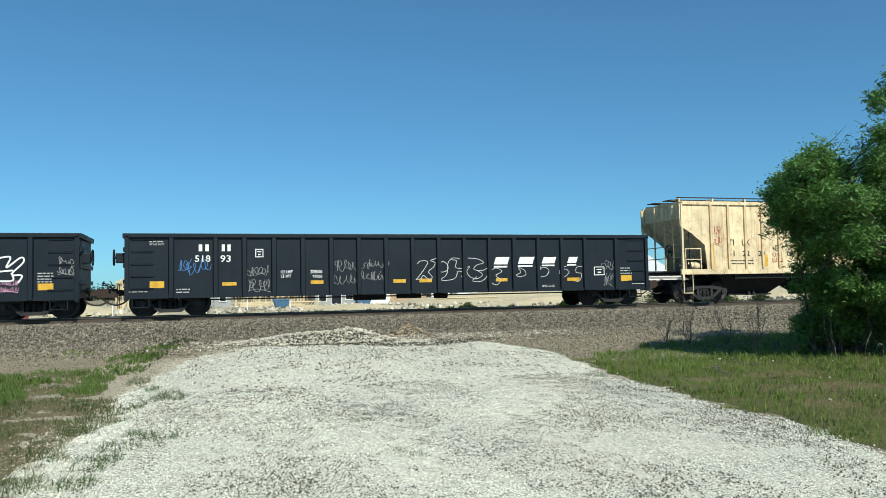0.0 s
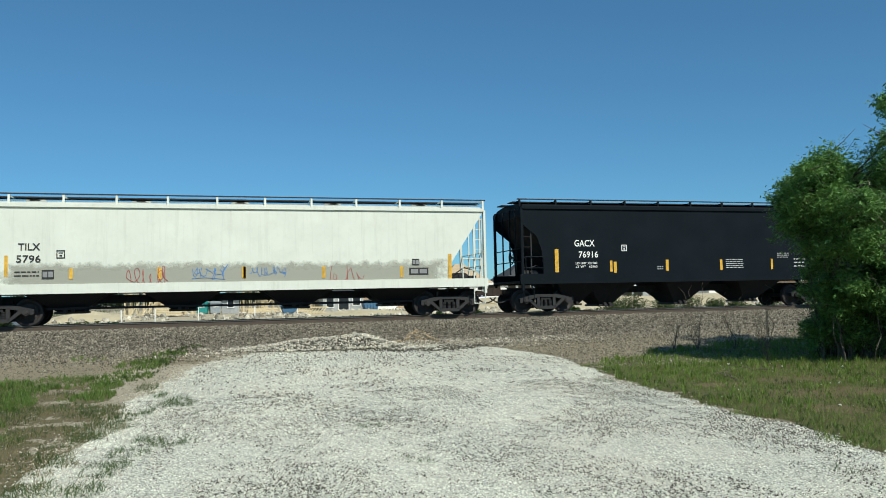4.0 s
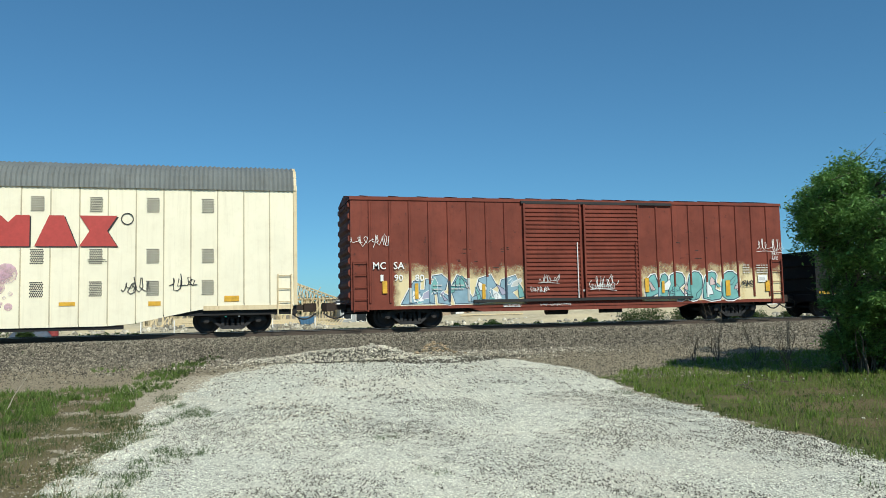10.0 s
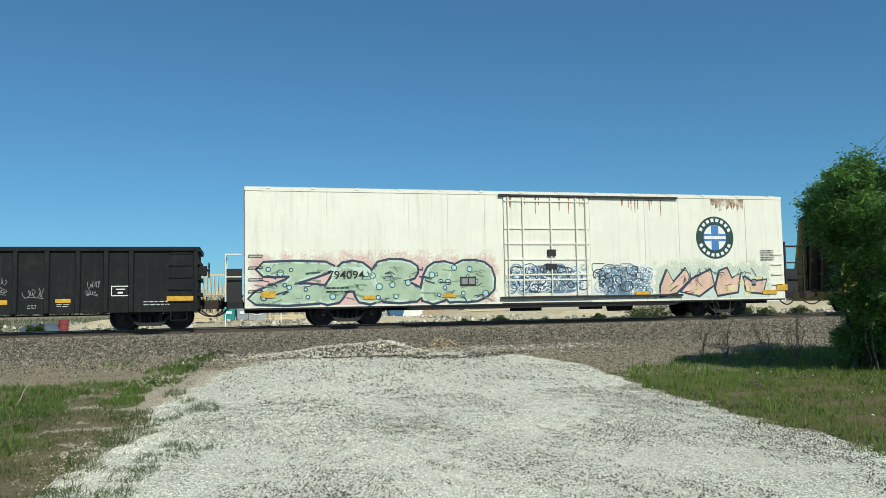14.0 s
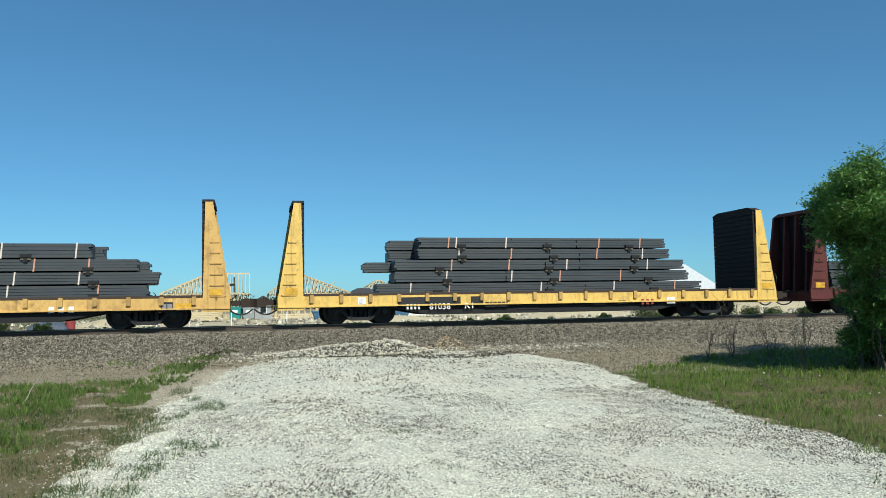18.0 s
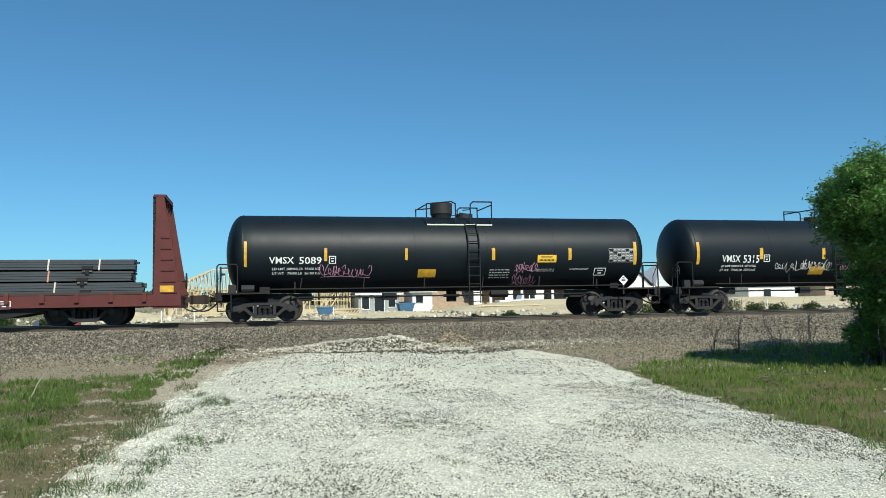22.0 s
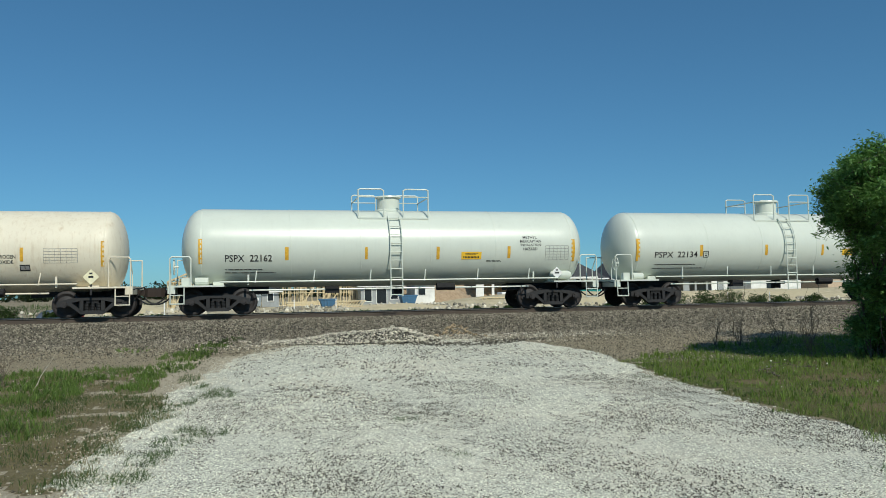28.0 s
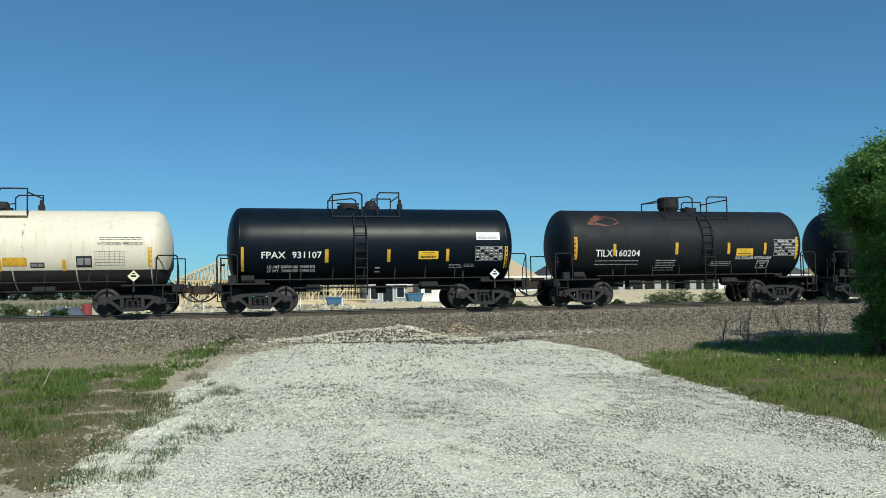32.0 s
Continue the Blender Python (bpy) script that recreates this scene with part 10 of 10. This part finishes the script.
# white pickup
van = thing("white_pickup", pose(27.6, 86, gz(27.6, 86)), "white pickup truck parked on the site", "pickup truck")
part("body", Build().prism([(0, .55), (0, 1.15), (2.6, 1.2), (2.85, 1.9), (4.3, 1.9), (4.75, 1.25), (5.5, 1.15), (5.6, .55)], "y", 0, 1.9), white_van, van, bevel=.05)
part("side_window", Build().box(3.0, 3.6, -.012, -.002, 1.3, 1.8).box(3.7, 4.3, -.012, -.002, 1.3, 1.8), window_glass, van)
for x in (1.1, 4.6):
    for y in (0, 1.75):
        wv = part("wheel", Build().cyl((x, y - .02, .38), (x, y + .2, .38), .38, 18), rubber, van)
        part("rim", Build().cyl((x, y - .04, .38), (x, y - .02, .38), .2, 12), hop_grey, wv)
part("bumper", Build().box(-.12, 0, .1, 1.8, .5, .7).box(5.6, 5.7, .1, 1.8, .45, .7), steel_dark, van)

# earth heaps
def earth_heap(x, y, w, d, h, material, label, seed, bank=False):
    n = 36
    b = Build()
    for j in range(n):
        for i in range(n):
            u, v = (i / (n - 1) - .5) * 2, (j / (n - 1) - .5) * 2
            f = max(0, 1 - u ** 8) * max(0, 1 - v * v) if bank else max(0, 1 - (u * u + v * v) ** .62)
            z = h * f * (1 + .35 * noise.noise((u * 2.5 + seed, v * 2.5, 1))) + .12 * h * f * noise.noise((u * 9, v * 9, seed)) - .12
            b.v.append((u * w / 2, v * d / 2, z))
    b.f = [(j * n + i, j * n + i + 1, (j + 1) * n + i + 1, (j + 1) * n + i) for j in range(n - 1) for i in range(n - 1)]
    o = part("earth_mound", b, material, smooth=True, clean=False)
    o.location = (x, y, gz(x, y))
    tagged(o, label, "earth mound", "mounds on the site")


earth_heap(19.5, 97, 17, 9, 4.4, hill_soil, "tall heap of tan excavated earth", 1)
earth_heap(30, 105, 16, 9, 3.2, hill_soil, "broad heap of tan excavated earth", 2)
earth_heap(-10, 70, 10, 5, .9, sand, "low spread heap of pale sand", 3)
earth_heap(12, 66, 14, 5, .55, sand, "low spread heap of pale sand", 4)
earth_heap(30, 68, 16, 6, .8, sand, "low spread heap of pale sand", 5)
earth_heap(52, 84, 66, 14, 1.1, sand, "long low bank of pale sand", 7, True)
earth_heap(48, 72, 18, 6, .7, sand, "low spread heap of pale sand", 6)
stuff("site_rubble", STONES, spots(2600, -22, 60, 58, 84, lambda x, y: noise.noise((x * .25, y * .25, 8)) > .05), lambda x, y: ground_z(x, y) + .05, .10, .42, rubble_stone, "broken pale rubble strewn over the site", "rubble", seed=31, lift=.3)

# tarpaulin, drums and poles
tarp = thing("tarpaulin_heap", pose(-11.9, 53, gz(-11.9, 53)), "heap under a crumpled blue tarpaulin", "tarpaulin")
n = 18
b = Build()
for j in range(n):
    for i in range(n):
        u, v = i / (n - 1) * 2 - 1, j / (n - 1) * 2 - 1
        b.v.append((u * 1.3, v * .8, .62 * max(0, 1 - u ** 4) * max(0, 1 - v ** 4) * (1 + .3 * noise.noise((u * 3, v * 3, 2)))))
b.f = [(j * n + i, j * n + i + 1, (j + 1) * n + i + 1, (j + 1) * n + i) for j in range(n - 1) for i in range(n - 1)]
part("tarpaulin", b, blue_tarp, tarp, clean=False)
for x in (-10.7,):
    dr = thing("red_drum", pose(x, 53, gz(x, 53)), "red steel drum standing on the verge", "drum", "")
    part("barrel", Build().lathe([(.001, 0), (.29, 0), (.29, .28), (.31, .30), (.29, .32), (.29, .58), (.31, .6), (.29, .62), (.29, .88), (.001, .88)], (0, 0, 0), (0, 0, 1), 18), red_drum, dr, smooth=True)
for k, (x, y) in enumerate(((-6.4, 60), (-4.2, 61), (-1.2, 62), (3.0, 63), (6.4, 64), (41, 62), (46, 63))):
    o = part("marker_post", Build().box(-.035, .035, -.035, .035, -.3, .95), trim_white)
    o.location = (x, y, gz(x, y))
    tagged(o, "white wooden marker post on the site", "post", "marker posts")
pole = thing("lamp_post", pose(20.6, 96, gz(20.6, 96)), "black lamp post on the new street", "street lamp")
part("pole", Build().cyl((0, 0, 0), (0, 0, 4.9), .06, 10), under_black, pole)
part("lantern", Build().lathe([(.05, 4.9), (.22, 5.0), (.28, 5.4), (.1, 5.6), (.001, 5.7)], (0, 0, 0), (0, 0, 1), 10), under_black, pole)


def bush(x, y, w, h, seed, material, label, n=900, leaf_size=.16):
    b2 = np.random.default_rng(seed)
    d = b2.normal(size=(n, 3))
    d /= np.linalg.norm(d, axis=1)[:, None]
    rad = b2.random(n) ** .4 * (1 + .35 * np.sin(d[:, 0] * 5 + seed) * np.cos(d[:, 2] * 4))
    p = d * rad[:, None] * np.array([w / 2, w / 2.6, h / 2]) + np.array([0, 0, h * .52])
    p[:, 2] = np.abs(p[:, 2])
    t = thing("bush", pose(x, y, gz(x, y) - .03), label, "bush", "bushes")
    me = scatter_mesh("foliage", LEAVES, p, leaf_size * (.6 + .8 * b2.random(n)), b2.random(n) * 6, material, 1.3, None, seed)
    tagged(part("foliage", me, material, t), kind="stuff")
    rr = random.Random(seed)
    for k in range(6):
        st = Build()
        limb(st, (0, 0, -.05), (rr.uniform(-.35, .35) * w, rr.uniform(-.2, .2) * w, h * rr.uniform(.5, .85)), .03, .008, rr.random(), .5, 4)
        part("stem", st, bark, t, clean=False)


bush_green = leafy("bush leaves", (0.022, 0.05, 0.014), (0.08, 0.13, 0.035))
for k, (x, y, w, h) in enumerate(((24.9, 46, 2.0, 1.15), (26.6, 46.5, 2.2, 1.35), (28.7, 46, 1.8, 1.2), (30.9, 46.5, 2.4, 1.3), (33.4, 47, 1.5, .9), (36.6, 49, 1.6, .8), (39.4, 49, 1.4, .8), (15.4, 46, 1.2, .6), (12.9, 45, .9, .5), (22.6, 47, 1.0, .6), (-13.2, 47, 1.6, 1.0), (-11.0, 47.5, 1.0, .7), (-15.2, 47, 1.8, 1.3))):
    bush(x, y, w, h, 60 + k, bush_green, "leafy green bush on the verge behind the track", 1500, .15)

# far woods along the horizon
pts = []
wood_rng = np.random.default_rng(77)
for k in range(260):
    a = math.radians(-35 + 100 * k / 260 + wood_rng.uniform(-.3, .3))
    dist = wood_rng.uniform(330, 420)
    x, y, h = math.sin(a) * dist, math.cos(a) * dist, wood_rng.uniform(4, 9.5)
    n = 110
    d = wood_rng.normal(size=(n, 3))
    d *= (wood_rng.random(n) ** .4 / np.linalg.norm(d, axis=1))[:, None]
    pts.append(d * np.array([h * .62, h * .5, h * .5]) + np.array([x, y, h * .5 - 1.0]))
xyz = np.concatenate(pts)
me = scatter_mesh("far_woods", LEAVES, xyz, wood_rng.uniform(1.8, 3.6, len(xyz)), wood_rng.random(len(xyz)) * 6, far_green, 1.3, None, 7)
tagged(part("far_woods", me, far_green), "line of distant woods along the horizon", "woods", kind="stuff")


def motions():
    for thing_, middle in CARS:
        walk(thing_, [(t, pose(middle - s, YT, 0)) for t, s in RUN])
    # the wheels roll: one turn for each 2.87 m, the same for all wheelsets
    ts, ss = [t for t, s in RUN], [s for t, s in RUN]
    steps = [k / 30 for k in range(0, 961)]
    for e, wheels in WHEELS.items():
        first = wheels[0]
        walk(first, [(t, pose(e * AXLE, 0, .457, 0, -math.degrees(float(np.interp(t, ts, ss)) / .457), 0)) for t in steps])
        for w in wheels[1:]:
            w.rotation_mode = "QUATERNION"
            w.animation_data_create()
            w.animation_data.action = first.animation_data.action
            w.animation_data.action_slot = first.animation_data.action_slot


motions()
